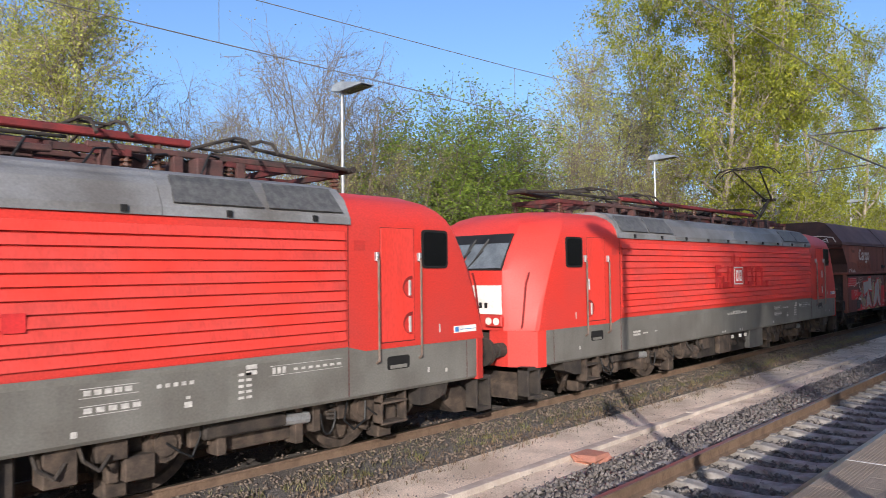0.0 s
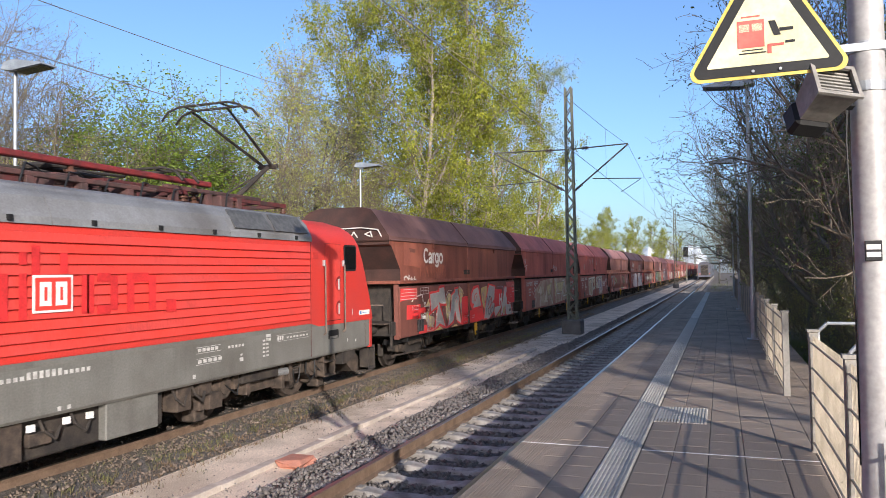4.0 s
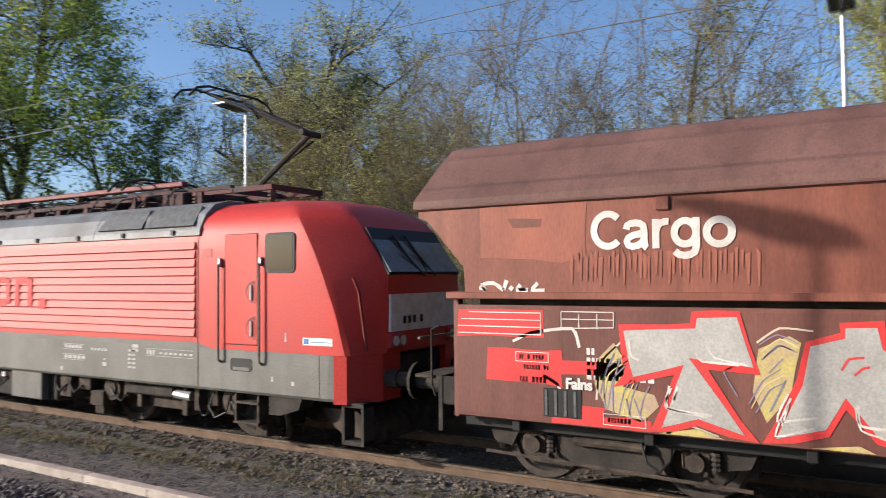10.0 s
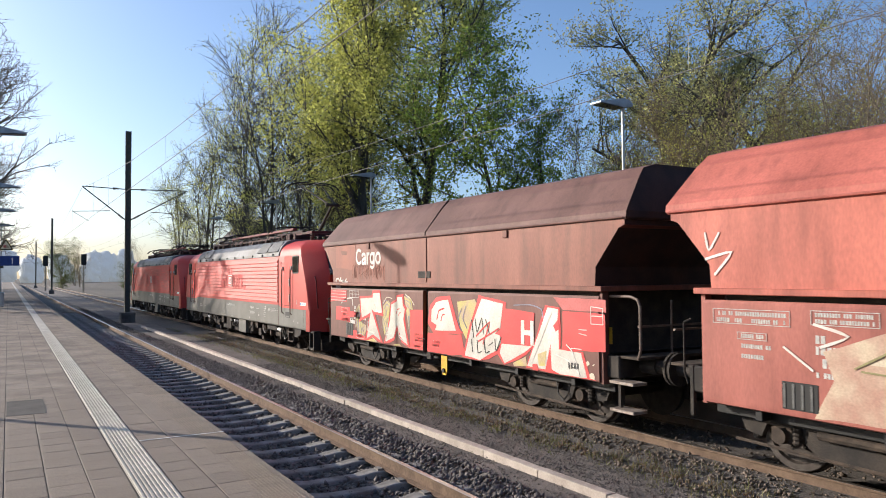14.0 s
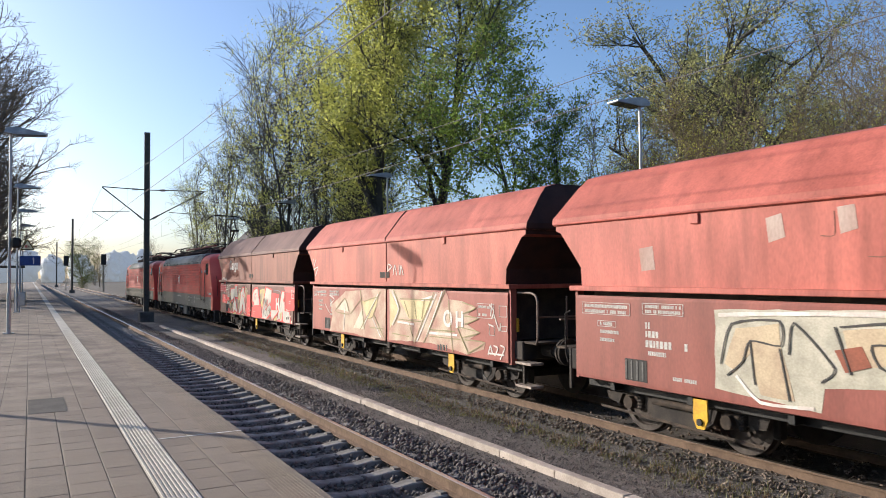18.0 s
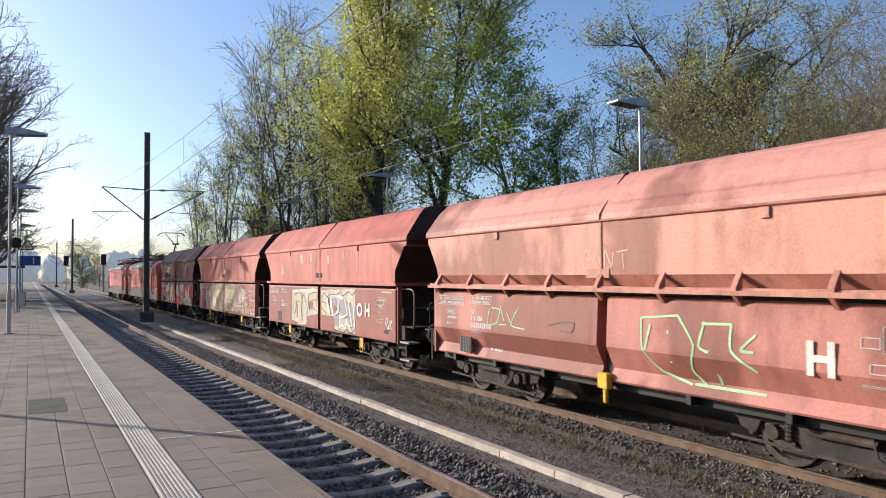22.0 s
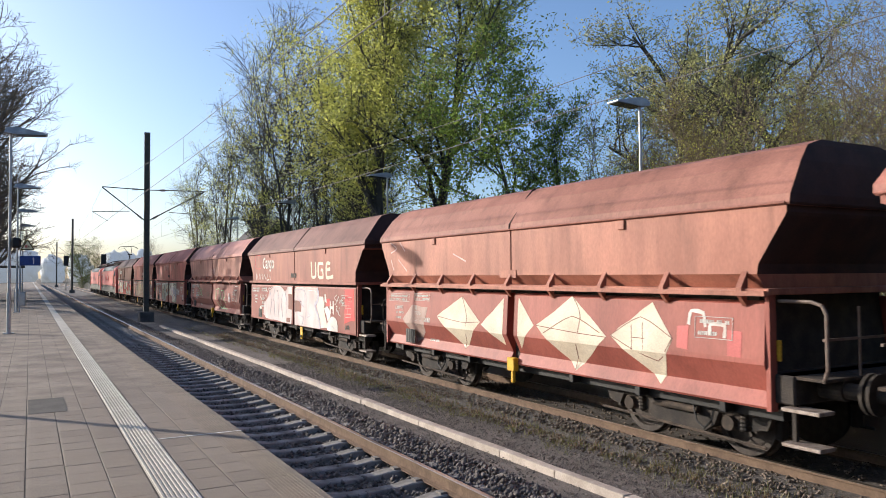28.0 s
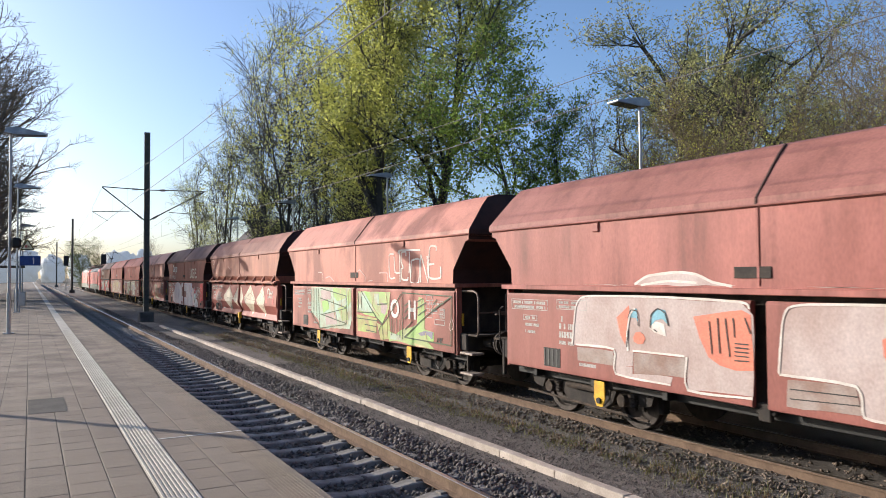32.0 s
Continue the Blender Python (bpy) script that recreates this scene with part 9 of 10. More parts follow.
    stroke(w, P_WHITE, 3.5, 0.05, [(-2.52, 1.87), (-1.66, 1.92), (-0.12, 1.97)])
    stroke(w, P_WHITE, 3.0, 0.04, [(-2.27, 1.14), (-1.93, 0.86), (-1.24, 0.89)])
    paint(w, P_STONEGREY, 0.1, [(0.20, 1.97), (2.84, 2.03), (2.83, 0.84), (1.31, 0.84), (1.30, 1.24), (0.23, 1.23)])
    paint(w, P_PURP, 1.2, [(1.02, 1.74), (1.42, 1.79), (1.53, 1.35), (1.19, 1.25), (1.06, 1.43)])
    paint(w, P_PURP, 1.3, [(1.75, 1.74), (2.06, 1.76), (2.28, 1.33), (1.94, 1.25), (1.74, 1.42)])
    paint(w, P_PURP, 1.4, [(2.43, 1.67), (2.61, 1.58), (2.82, 1.21), (2.53, 1.00), (2.28, 1.28)])
    paint(w, P_PURP, 1.5, [(1.37, 1.31), (1.61, 1.23), (1.61, 0.96), (1.36, 0.96)])
    paint(w, P_RUST, 2.0, [(0.75, 1.78), (0.98, 1.76), (0.97, 1.51), (0.84, 1.53)])
    paint(w, P_RUST, 2.1, [(1.24, 1.55), (1.41, 1.54), (1.49, 1.41), (1.28, 1.36)])
    paint(w, P_RUST, 2.2, [(2.21, 1.69), (2.36, 1.67), (2.36, 1.52)])
    paint(w, P_YEL2, 2.3, [(0.31, 1.62), (0.60, 1.60), (0.56, 1.48), (0.34, 1.47)])
    paint(w, P_YEL2, 2.4, [(0.36, 1.38), (0.60, 1.40), (0.55, 1.25), (0.38, 1.24)])
    stroke(w, P_WHITE, 3.5, 0.075, [(0.70, 1.70), (0.94, 1.31), (1.01, 1.78)])
    stroke(w, P_WHITE, 3.0, 0.075, [(1.02, 1.74), (1.21, 1.24), (1.55, 1.38), (1.54, 1.79), (1.95, 1.76)])
    stroke(w, P_WHITE, 3.1, 0.075, [(1.62, 1.66), (1.74, 1.24), (2.28, 1.34), (2.06, 1.77)])
    stroke(w, P_WHITE, 3.2, 0.075, [(1.70, 1.21), (1.69, 0.96), (1.93, 1.03), (2.12, 0.93), (2.28, 1.22)])
    stroke(w, P_WHITE, 3.3, 0.075, [(2.36, 1.69), (2.61, 1.02)])
    stroke(w, P_WHITE, 3.4, 0.075, [(2.68, 1.68), (2.81, 1.05)])
    stroke(w, P_WHITE, 3.5, 0.075, [(2.17, 1.17), (2.54, 0.94)])
    stroke(w, P_BLACK, 4.0, 0.024, [(0.27, 1.73), (0.47, 1.89), (0.70, 1.76), (0.94, 1.85), (1.54, 1.87), (1.79, 1.96), (1.95, 1.83), (2.40, 1.95), (2.62, 1.86), (2.83, 1.96)])
    stroke(w, P_BLACK, 4.1, 0.024, [(1.33, 0.87), (1.52, 0.84), (1.69, 0.91), (1.93, 0.81), (2.23, 0.92), (2.45, 0.83), (2.82, 0.95)])
    stroke(w, P_BLACK, 4.2, 0.024, [(0.26, 1.44), (0.65, 1.29)])
    stroke(w, P_BLACK, 4.3, 0.024, [(0.31, 1.62), (0.65, 1.58)])
    stroke(w, P_BLACK, 4.4, 0.024, [(0.80, 1.73), (1.03, 1.26)])
    stroke(w, P_BLACK, 4.5, 0.024, [(1.19, 1.21), (1.70, 1.34)])
    stroke(w, P_BLACK, 4.0, 0.024, [(2.33, 1.29), (2.01, 1.21)])
    stroke(w, P_BLACK, 4.1, 0.024, [(2.67, 1.02), (2.49, 0.97)])
    stroke(w, P_WHITE, 2.2, 0.035, [(4.75, 1.18), (4.82, 1.33), (4.91, 1.34), (4.84, 1.19), (4.91, 1.08), (4.98, 1.25), (4.96, 1.31)])
    stroke(w, P_WHITE, 2.3, 0.035, [(5.00, 1.09), (5.05, 1.28), (5.14, 1.29), (5.05, 1.18), (5.13, 1.09)])
    paint(w, P_BLACK, 1.4, [(4.65, 1.06), (4.68, 1.06), (4.68, 0.96), (4.65, 0.96)])
    paint(w, P_BLACK, 1.5, [(4.70, 1.06), (4.74, 1.06), (4.74, 0.97), (4.70, 0.97)])
    paint(w, P_BLACK, 1.0, [(4.76, 1.06), (4.79, 1.06), (4.79, 0.97), (4.75, 0.97)])
    paint(w, P_BLACK, 1.1, [(4.81, 1.06), (4.84, 1.07), (4.84, 0.97), (4.81, 0.97)])
    paint(w, P_BLACK, 1.2, [(4.86, 1.07), (4.89, 1.07), (4.89, 0.97), (4.86, 0.97)])
    stroke(w, P_YEL2, 1.3, 0.03, [(4.56, 1.98), (5.10, 1.97)])
    mark_frame(w, 4.19, 4.40, 1.66, 1.77, M_MARK, 0.012)
    mark_frame(w, 4.45, 4.66, 1.66, 1.78, M_MARK, 0.012)
    mark_frame(w, 4.31, 4.55, 1.46, 1.59, M_MARK, 0.012)
    mark_frame(w, 4.22, 4.64, 1.22, 1.31, M_MARK, 0.012)
    paint(w, P_PALE, 0, [(-3.94, 2.74), (-3.66, 2.78), (-3.62, 2.46), (-3.88, 2.42)])
    paint(w, P_PALE, 0, [(-1.84, 3.04), (-1.62, 3.08), (-1.58, 2.80), (-1.80, 2.76)])
    paint(w, P_PALE, 0, [(-0.94, 3.10), (-0.74, 3.12), (-0.72, 2.86), (-0.90, 2.82)])
    paint(w, P_PALE, 0, [(0.62, 2.96), (0.76, 2.98), (0.80, 2.76), (0.64, 2.74)])
    paint(w, P_PALE, 0, [(1.84, 3.04), (1.96, 3.06), (1.98, 2.86), (1.86, 2.84)])
    stroke(w, P_RUSTDARK, 0, 0.012, [(-0.98, 3.06), (-0.98, 2.80), (-1.14, 2.80)])
    stroke(w, P_RUSTDARK, 0, 0.012, [(-0.42, 2.80), (-0.42, 2.56), (-0.62, 2.56)])
    stroke(w, P_RUSTDARK, 0, 0.012, [(3.00, 3.24), (3.00, 2.36)])
    lettering(w, "O", P_WHITE, (2.95, 1.33), 0.47)
    lettering(w, "H", P_WHITE, (3.48, 1.34), 0.47)
    w = WAGONS[3]
    stroke(w, P_LIME, 1.1, 0.035, [(0.83, 1.77), (1.51, 1.83)])
    stroke(w, P_LIME, 1.2, 0.035, [(0.83, 1.77), (0.87, 1.32), (1.14, 1.04), (1.66, 0.92)])
    stroke(w, P_LIME, 1.3, 0.035, [(1.51, 1.83), (1.79, 1.45), (1.70, 1.12), (1.90, 0.92)])
    stroke(w, P_LIME, 1.4, 0.035, [(1.70, 0.93), (2.14, 0.93), (2.79, 0.93)])
    stroke(w, P_LIME, 1.5, 0.035, [(1.01, 1.69), (0.91, 1.32)])
    stroke(w, P_LIME, 1.0, 0.035, [(1.33, 1.62), (1.36, 1.18)])
    stroke(w, P_LIME, 1.1, 0.035, [(1.96, 1.77), (1.87, 1.45), (2.03, 1.38)])
    stroke(w, P_LIME, 1.2, 0.035, [(2.38, 1.76), (1.92, 1.74)])
    stroke(w, P_LIME, 1.3, 0.035, [(2.38, 1.76), (2.38, 1.43), (2.73, 1.20)])
    stroke(w, P_LIME, 1.4, 0.035, [(2.03, 1.41), (2.14, 0.97)])
    stroke(w, P_LIME, 1.5, 0.035, [(2.74, 1.65), (2.52, 1.45), (2.72, 1.44)])
    stroke(w, P_LIME, 1.0, 0.022, [(-3.15, 1.76), (-3.19, 1.45), (-2.88, 1.50), (-2.80, 1.74), (-3.09, 1.77)])
    stroke(w, P_LIME, 1.1, 0.022, [(-2.79, 1.81), (-2.65, 1.55)])
    stroke(w, P_LIME, 1.2, 0.022, [(-2.57, 1.71), (-2.42, 1.52), (-2.28, 1.72)])
    stroke(w, P_LIME, 1.3, 0.022, [(-2.20, 1.80), (-2.42, 1.48), (-2.00, 1.43)])
    stroke(w, P_LIME, 1.4, 0.022, [(-2.80, 1.47), (-2.57, 1.48)])
    stroke(w, P_DKGREEN, 1.5, 0.02, [(-1.33, 1.54), (-0.95, 1.61), (-0.65, 1.61), (-0.71, 1.46), (-1.02, 1.47)])
    mark_frame(w, 4.02, 4.23, 1.60, 1.72, M_MARK, 0.012)
    mark_frame(w, 4.29, 4.49, 1.59, 1.71, M_MARK, 0.012)
    mark_frame(w, 4.12, 4.35, 1.34, 1.45, M_MARK, 0.012)
    mark_frame(w, 4.00, 4.48, 1.19, 1.22, M_MARK, 0.012)
    mark_frame(w, 4.70, 4.87, 1.26, 1.60, M_MARK, 0.012)
    stroke(w, P_WHITE, 1.0, 0.03, [(4.45, 1.95), (4.97, 1.94)])
    lettering(w, "H", P_WHITE, (3.39, 1.27), 0.52)
    stroke(w, P_PINKW, 0, 0.02, [(-0.42, 2.52), (-0.36, 2.78), (-0.24, 2.64), (-0.36, 2.62)])
    stroke(w, P_PINKW, 0, 0.02, [(-0.18, 2.54), (-0.10, 2.72), (-0.02, 2.52)])
    stroke(w, P_PINKW, 0, 0.02, [(0.06, 2.52), (0.08, 2.76), (0.22, 2.50), (0.26, 2.72)])
    stroke(w, P_PINKW, 0, 0.02, [(0.34, 2.72), (0.56, 2.74)])
    stroke(w, P_PINKW, 0, 0.02, [(0.46, 2.70), (0.48, 2.46)])
    w = WAGONS[4]
    paint(w, P_BRIGHTHAZE, 0.1, [(-3.58, 0.98), (-3.50, 1.38), (-2.90, 1.64), (-2.82, 1.86), (-2.13, 2.03), (-1.38, 2.01), (-0.91, 1.85), (-0.58, 2.03), (-0.21, 2.00), (-0.24, 0.79), (-1.76, 0.83), (-3.20, 0.85)])
    paint(w, P_BROWN, 1.2, [(-0.56, 1.80), (-0.18, 1.78), (-0.19, 1.28), (-0.57, 1.28)])
    paint(w, P_BROWN, 1.3, [(-0.76, 0.98), (-0.39, 0.99), (-0.39, 0.84), (-0.77, 0.84)])
    paint(w, P_BRIGHTHAZE, 0.4, [(0.11, 1.89), (0.33, 2.02), (2.27, 2.02), (2.36, 1.81), (2.26, 1.57), (2.01, 1.48), (2.38, 1.19), (2.57, 0.81), (2.44, 0.77), (0.11, 0.77)])
    paint(w, P_PINKPALE, 0.5, [(2.43, 1.76), (2.79, 1.78), (2.91, 1.54), (2.84, 1.44), (3.10, 0.98), (3.24, 0.88), (2.61, 0.82), (2.52, 1.11), (2.22, 1.44)])
    paint(w, P_WHITE, 1.0, [(3.13, 0.94), (3.34, 1.15), (3.65, 1.22), (3.90, 1.13), (3.99, 0.96), (3.98, 0.79), (3.47, 0.79), (3.13, 0.80)])
    paint(w, P_MINTPALE, 0.6, [(2.89, 1.42), (3.15, 1.51), (3.40, 1.34), (3.40, 1.20), (3.19, 1.06), (3.08, 1.22)])
    paint(w, P_WHITE, 0.7, [(-4.09, 1.26), (-3.87, 1.29), (-3.77, 1.17), (-3.87, 1.04), (-4.07, 1.06)])
    paint(w, P_WHITE, 0.8, [(2.88, 1.87), (2.94, 1.81), (3.04, 1.86), (3.07, 1.72), (3.10, 1.60), (2.98, 1.63), (2.91, 1.59), (2.94, 1.74)])
    paint(w, P_BROWN, 1.4, [(0.13, 1.58), (0.79, 1.59), (0.78, 1.24), (0.12, 1.22)])
    stroke(w, P_LAV, 2.5, 0.11, [(2.29, 2.01), (2.41, 1.85), (2.34, 1.63), (2.08, 1.49), (2.42, 1.15), (2.56, 0.82)])
    stroke(w, P_LAV, 2.0, 0.028, [(-2.68, 1.79), (-2.54, 1.43), (-2.76, 0.94)])
    stroke(w, P_LAV, 2.1, 0.028, [(-2.13, 1.99), (-2.27, 1.59), (-2.08, 0.92)])
    stroke(w, P_LAV, 2.2, 0.028, [(-1.81, 1.89), (-1.63, 1.55), (-1.74, 0.89)])
    stroke(w, P_LAV, 2.3, 0.028, [(-1.03, 1.92), (-1.38, 1.50), (-1.16, 0.91)])
    stroke(w, P_LAV, 2.4, 0.028, [(-0.91, 1.82), (-0.70, 1.47), (-0.82, 1.04)])
    stroke(w, P_LAV, 2.5, 0.028, [(0.32, 1.93), (1.04, 1.92), (1.03, 1.40), (0.41, 1.72)])
    stroke(w, P_LAV, 2.0, 0.028, [(1.12, 1.92), (1.28, 1.70), (1.23, 0.97)])
    stroke(w, P_LAV, 2.1, 0.028, [(1.35, 1.26), (1.67, 1.15), (1.35, 1.09)])
    stroke(w, P_LAV, 2.2, 0.028, [(0.40, 1.15), (1.02, 1.06), (0.84, 0.81)])
    stroke(w, P_LAV, 2.3, 0.028, [(3.53, 0.94), (3.74, 0.88)])
    stroke(w, P_WHITE, 3.4, 0.026, [(-2.90, 1.64), (-2.68, 1.93), (-2.06, 2.03), (-1.38, 2.00), (-0.91, 1.84), (-0.58, 2.02)])
    stroke(w, P_WHITE, 3.5, 0.026, [(0.13, 1.88), (0.34, 2.00), (2.27, 2.01)])
    stroke(w, P_WHITE, 3.0, 0.026, [(1.45, 1.93), (2.12, 1.93), (2.26, 1.80), (2.12, 1.59)])
    stroke(w, P_WHITE, 3.1, 0.026, [(3.13, 0.93), (3.34, 1.14), (3.64, 1.21), (3.91, 1.12), (3.99, 0.95)])
    stroke(w, P_WHITE, 2.2, 0.026, [(3.93, 1.84), (3.79, 1.78), (3.77, 1.72), (3.92, 1.68), (3.86, 1.59), (3.75, 1.58)])
    stroke(w, P_WHITE, 2.3, 0.026, [(3.97, 1.66), (4.07, 1.80), (4.12, 1.69)])
    stroke(w, P_WHITE, 2.4, 0.026, [(4.16, 1.61), (4.19, 1.70), (4.28, 1.64), (4.31, 1.73), (4.42, 1.65), (4.33, 1.54)])
    stroke(w, P_WHITE, 2.5, 0.026, [(3.86, 1.50), (3.96, 1.53), (3.88, 1.37)])
    stroke(w, P_WHITE, 2.0, 0.026, [(3.98, 1.42), (4.06, 1.32), (4.13, 1.50)])
    stroke(w, P_WHITE, 2.1, 0.026, [(4.06, 1.30), (4.20, 1.26)])
    stroke(w, P_WHITE, 2.2, 0.026, [(-3.89, 1.72), (-3.98, 1.59), (-3.70, 1.54), (-3.90, 1.48)])
    stroke(w, P_WHITE, 2.3, 0.026, [(-3.57, 1.69), (-3.64, 1.53)])
    stroke(w, P_WHITE, 2.4, 0.026, [(-3.42, 1.55), (-3.23, 1.72), (-3.04, 1.57)])
    stroke(w, P_WHITE, 2.5, 0.026, [(-3.23, 1.93), (-3.04, 1.82), (-2.82, 1.97), (-2.61, 1.83)])
    paint(w, P_RED, 0.0, [(4.52, 2.01), (5.16, 2.01), (5.22, 1.17), (4.90, 1.16), (4.50, 1.07)])
    paint(w, P_RED, 0.1, [(3.00, 1.70), (3.34, 1.71), (3.33, 1.51), (3.06, 1.50)])
    mark_frame(w, 4.76, 5.02, 1.67, 1.80, P_PINKW, 0.014)
    mark_frame(w, 4.53, 4.71, 1.49, 1.56, P_PINKW, 0.014)
    mark_frame(w, 4.73, 5.00, 1.34, 1.50, P_PINKW, 0.014)
    mark_frame(w, 4.54, 4.95, 1.24, 1.34, P_PINKW, 0.014)
    paint(w, P_BLACK, 1.0, [(4.56, 1.02), (4.60, 1.02), (4.59, 0.91), (4.56, 0.91)])
    paint(w, P_BLACK, 1.1, [(4.61, 1.02), (4.65, 1.02), (4.65, 0.91), (4.61, 0.91)])
    paint(w, P_BLACK, 1.2, [(4.67, 1.02), (4.70, 1.03), (4.70, 0.91), (4.66, 0.91)])
    paint(w, P_BLACK, 1.3, [(4.72, 1.03), (4.75, 1.03), (4.75, 0.92), (4.71, 0.91)])
    paint(w, P_BLACK, 1.4, [(4.77, 1.03), (4.80, 1.03), (4.80, 0.92), (4.76, 0.92)])
    paint(w, P_BLACK, 1.5, [(4.82, 1.03), (4.85, 1.03), (4.85, 0.92), (4.82, 0.92)])
    paint(w, P_RUSTLIGHT, 0, [(1.36, 3.22), (1.66, 3.24), (1.62, 3.12), (1.36, 3.12)])
    stroke(w, P_CREAM, 0, 0.1, [(1.66, 2.82), (1.72, 2.36), (2.06, 2.38), (2.04, 2.80)])
    stroke(w, P_CREAM, 0, 0.1, [(2.72, 2.74), (2.30, 2.74), (2.32, 2.36), (2.70, 2.34), (2.68, 2.54), (2.52, 2.56)])
    stroke(w, P_CREAM, 0, 0.1, [(3.30, 2.74), (3.00, 2.74), (3.02, 2.34), (3.54, 2.36)])
    stroke(w, P_CREAM, 0, 0.1, [(3.02, 2.56), (3.30, 2.58)])
    stroke(w, P_WHITE, 0, 0.03, [(-4.68, 2.24), (-4.68, 2.50), (-4.46, 2.24)])
    stroke(w, P_WHITE, 0, 0.03, [(-4.28, 2.48), (-4.18, 2.24), (-4.02, 2.48)])
    stroke(w, P_WHITE, 0, 0.03, [(-3.86, 2.46), (-3.86, 2.24)])
    stroke(w, P_WHITE, 0, 0.03, [(-3.66, 2.24), (-3.62, 2.44), (-3.36, 2.24)])
    stroke(w, P_WHITE, 0, 0.03, [(-3.18, 2.44), (-3.26, 2.24), (-2.98, 2.26)])
    stroke(w, P_WHITE, 0, 0.03, [(-2.90, 2.44), (-2.80, 2.24)])
    stroke(w, P_RED, 0, 0.02, [(-4.80, 3.18), (-4.10, 3.14), (-4.10, 2.68), (-4.80, 2.70), (-4.80, 3.18)])
    sans_word(w, "Cargo", P_WHITE, (-3.78, 2.655), 0.410, 1.0)
    lettering(w, "H", P_WHITE, (3.36, 1.30), 0.5)
    w = WAGONS[5]
    paint(w, P_CREAM, 0, [(-2.76, 1.52), (-1.74, 1.96), (-1.04, 1.48), (-1.76, 0.90)])
    paint(w, P_CREAM, 0, [(-0.98, 1.44), (-0.24, 1.96), (-0.26, 1.10)])
    paint(w, P_CREAM, 0, [(0.24, 1.98), (0.70, 1.52), (0.22, 1.06)])
    paint(w, P_CREAM, 0, [(0.78, 1.52), (1.74, 2.04), (2.56, 1.44), (1.72, 0.86)])
    paint(w, P_CREAM, 0, [(2.64, 1.48), (3.48, 2.00), (3.86, 1.52), (3.56, 0.86)])
    paint(w, P_PALE, 0, [(-4.38, 1.38), (-3.94, 1.72), (-3.20, 1.68), (-3.40, 1.12), (-3.82, 0.88)])
    stroke(w, P_BROWN, 1, 0.012, [(-2.76, 1.52), (-1.74, 1.44), (-1.04, 1.48)])
    stroke(w, P_BROWN, 1, 0.012, [(-1.74, 1.96), (-1.52, 1.52), (-1.76, 0.90)])
    stroke(w, P_BROWN, 1, 0.012, [(0.78, 1.52), (1.86, 1.46), (2.56, 1.44)])
    stroke(w, P_BROWN, 1, 0.012, [(1.74, 2.04), (1.94, 1.72), (1.72, 0.86)])
    stroke(w, P_BROWN, 1, 0.012, [(2.64, 1.48), (3.26, 1.78), (3.86, 1.52)])
    stroke(w, P_BROWN, 1, 0.012, [(2.64, 1.48), (3.56, 1.18), (3.86, 1.52)])
    stroke(w, P_BROWN, 1, 0.012, [(0.98, 1.40), (1.74, 1.72), (2.40, 1.50)])
    stroke(w, P_BROWN, 1, 0.012, [(3.08, 1.66), (3.10, 1.30)])
    stroke(w, P_BROWN, 1, 0.012, [(3.30, 1.70), (3.32, 1.30)])
    stroke(w, P_BROWN, 1, 0.012, [(3.08, 1.48), (3.34, 1.48)])
    stroke(w, P_WHITE, 0, 0.05, [(4.14, 1.72), (4.18, 1.90), (4.38, 1.88), (4.42, 1.70)])
    stroke(w, P_WHITE, 0, 0.05, [(4.50, 1.60), (4.50, 1.74), (4.72, 1.74), (4.72, 1.58)])
    paint(w, P_PINK, 0, [(3.94, 1.70), (4.14, 1.70), (4.12, 1.38), (3.94, 1.40)])
    paint(w, P_PINK, 0, [(4.76, 1.68), (4.98, 1.68), (4.98, 1.36), (4.76, 1.36)])
    stroke(w, P_PINKW, 0, 0.03, [(-5.14, 3.18), (-4.76, 3.02), (-5.08, 2.92)])
    stroke(w, P_PINKW, 0, 0.03, [(-4.60, 3.16), (-4.32, 2.94)])
    stroke(w, P_PINKW, 0, 0.03, [(-5.08, 2.76), (-4.92, 2.50)])
    stroke(w, P_PINKW, 0, 0.03, [(-4.68, 2.76), (-4.22, 2.48)])
    stroke(w, P_PINKW, 0, 0.03, [(-2.08, 2.82), (-1.58, 2.66)])
    w = WAGONS[6]
    paint(w, P_MINT, 0.1, [(-2.82, 2.06), (-0.24, 2.07), (-0.23, 1.18), (-0.38, 0.94), (-2.69, 0.83), (-2.83, 1.05), (-3.50, 1.31), (-3.45, 2.05)])
    paint(w, P_LIMEY, 1.2, [(-1.62, 2.04), (-0.58, 2.03), (-0.64, 1.77), (-1.25, 1.68), (-1.56, 1.80)])
    paint(w, P_LIMEY, 1.3, [(-1.25, 1.47), (-0.59, 1.57), (-0.43, 1.19), (-0.89, 1.12)])
    paint(w, P_LIMEY, 1.4, [(-0.53, 1.97), (-0.26, 2.04), (-0.24, 1.72), (-0.48, 1.51)])
    paint(w, P_LIMEY, 1.5, [(-2.53, 1.62), (-2.03, 1.71), (-1.90, 1.44), (-2.39, 1.30)])
    paint(w, P_HAZY, 1.0, [(-2.60, 1.95), (-1.82, 1.97), (-1.73, 1.73), (-2.53, 1.66)])
    paint(w, P_HAZY, 1.1, [(-2.25, 1.27), (-1.38, 1.36), (-1.26, 1.03), (-2.18, 0.95)])
    stroke(w, P_DKGREEN, 4.2, 0.026, [(-2.82, 2.02), (-2.69, 0.83)])
    stroke(w, P_DKGREEN, 4.3, 0.026, [(-2.67, 2.02), (-0.58, 1.83)])
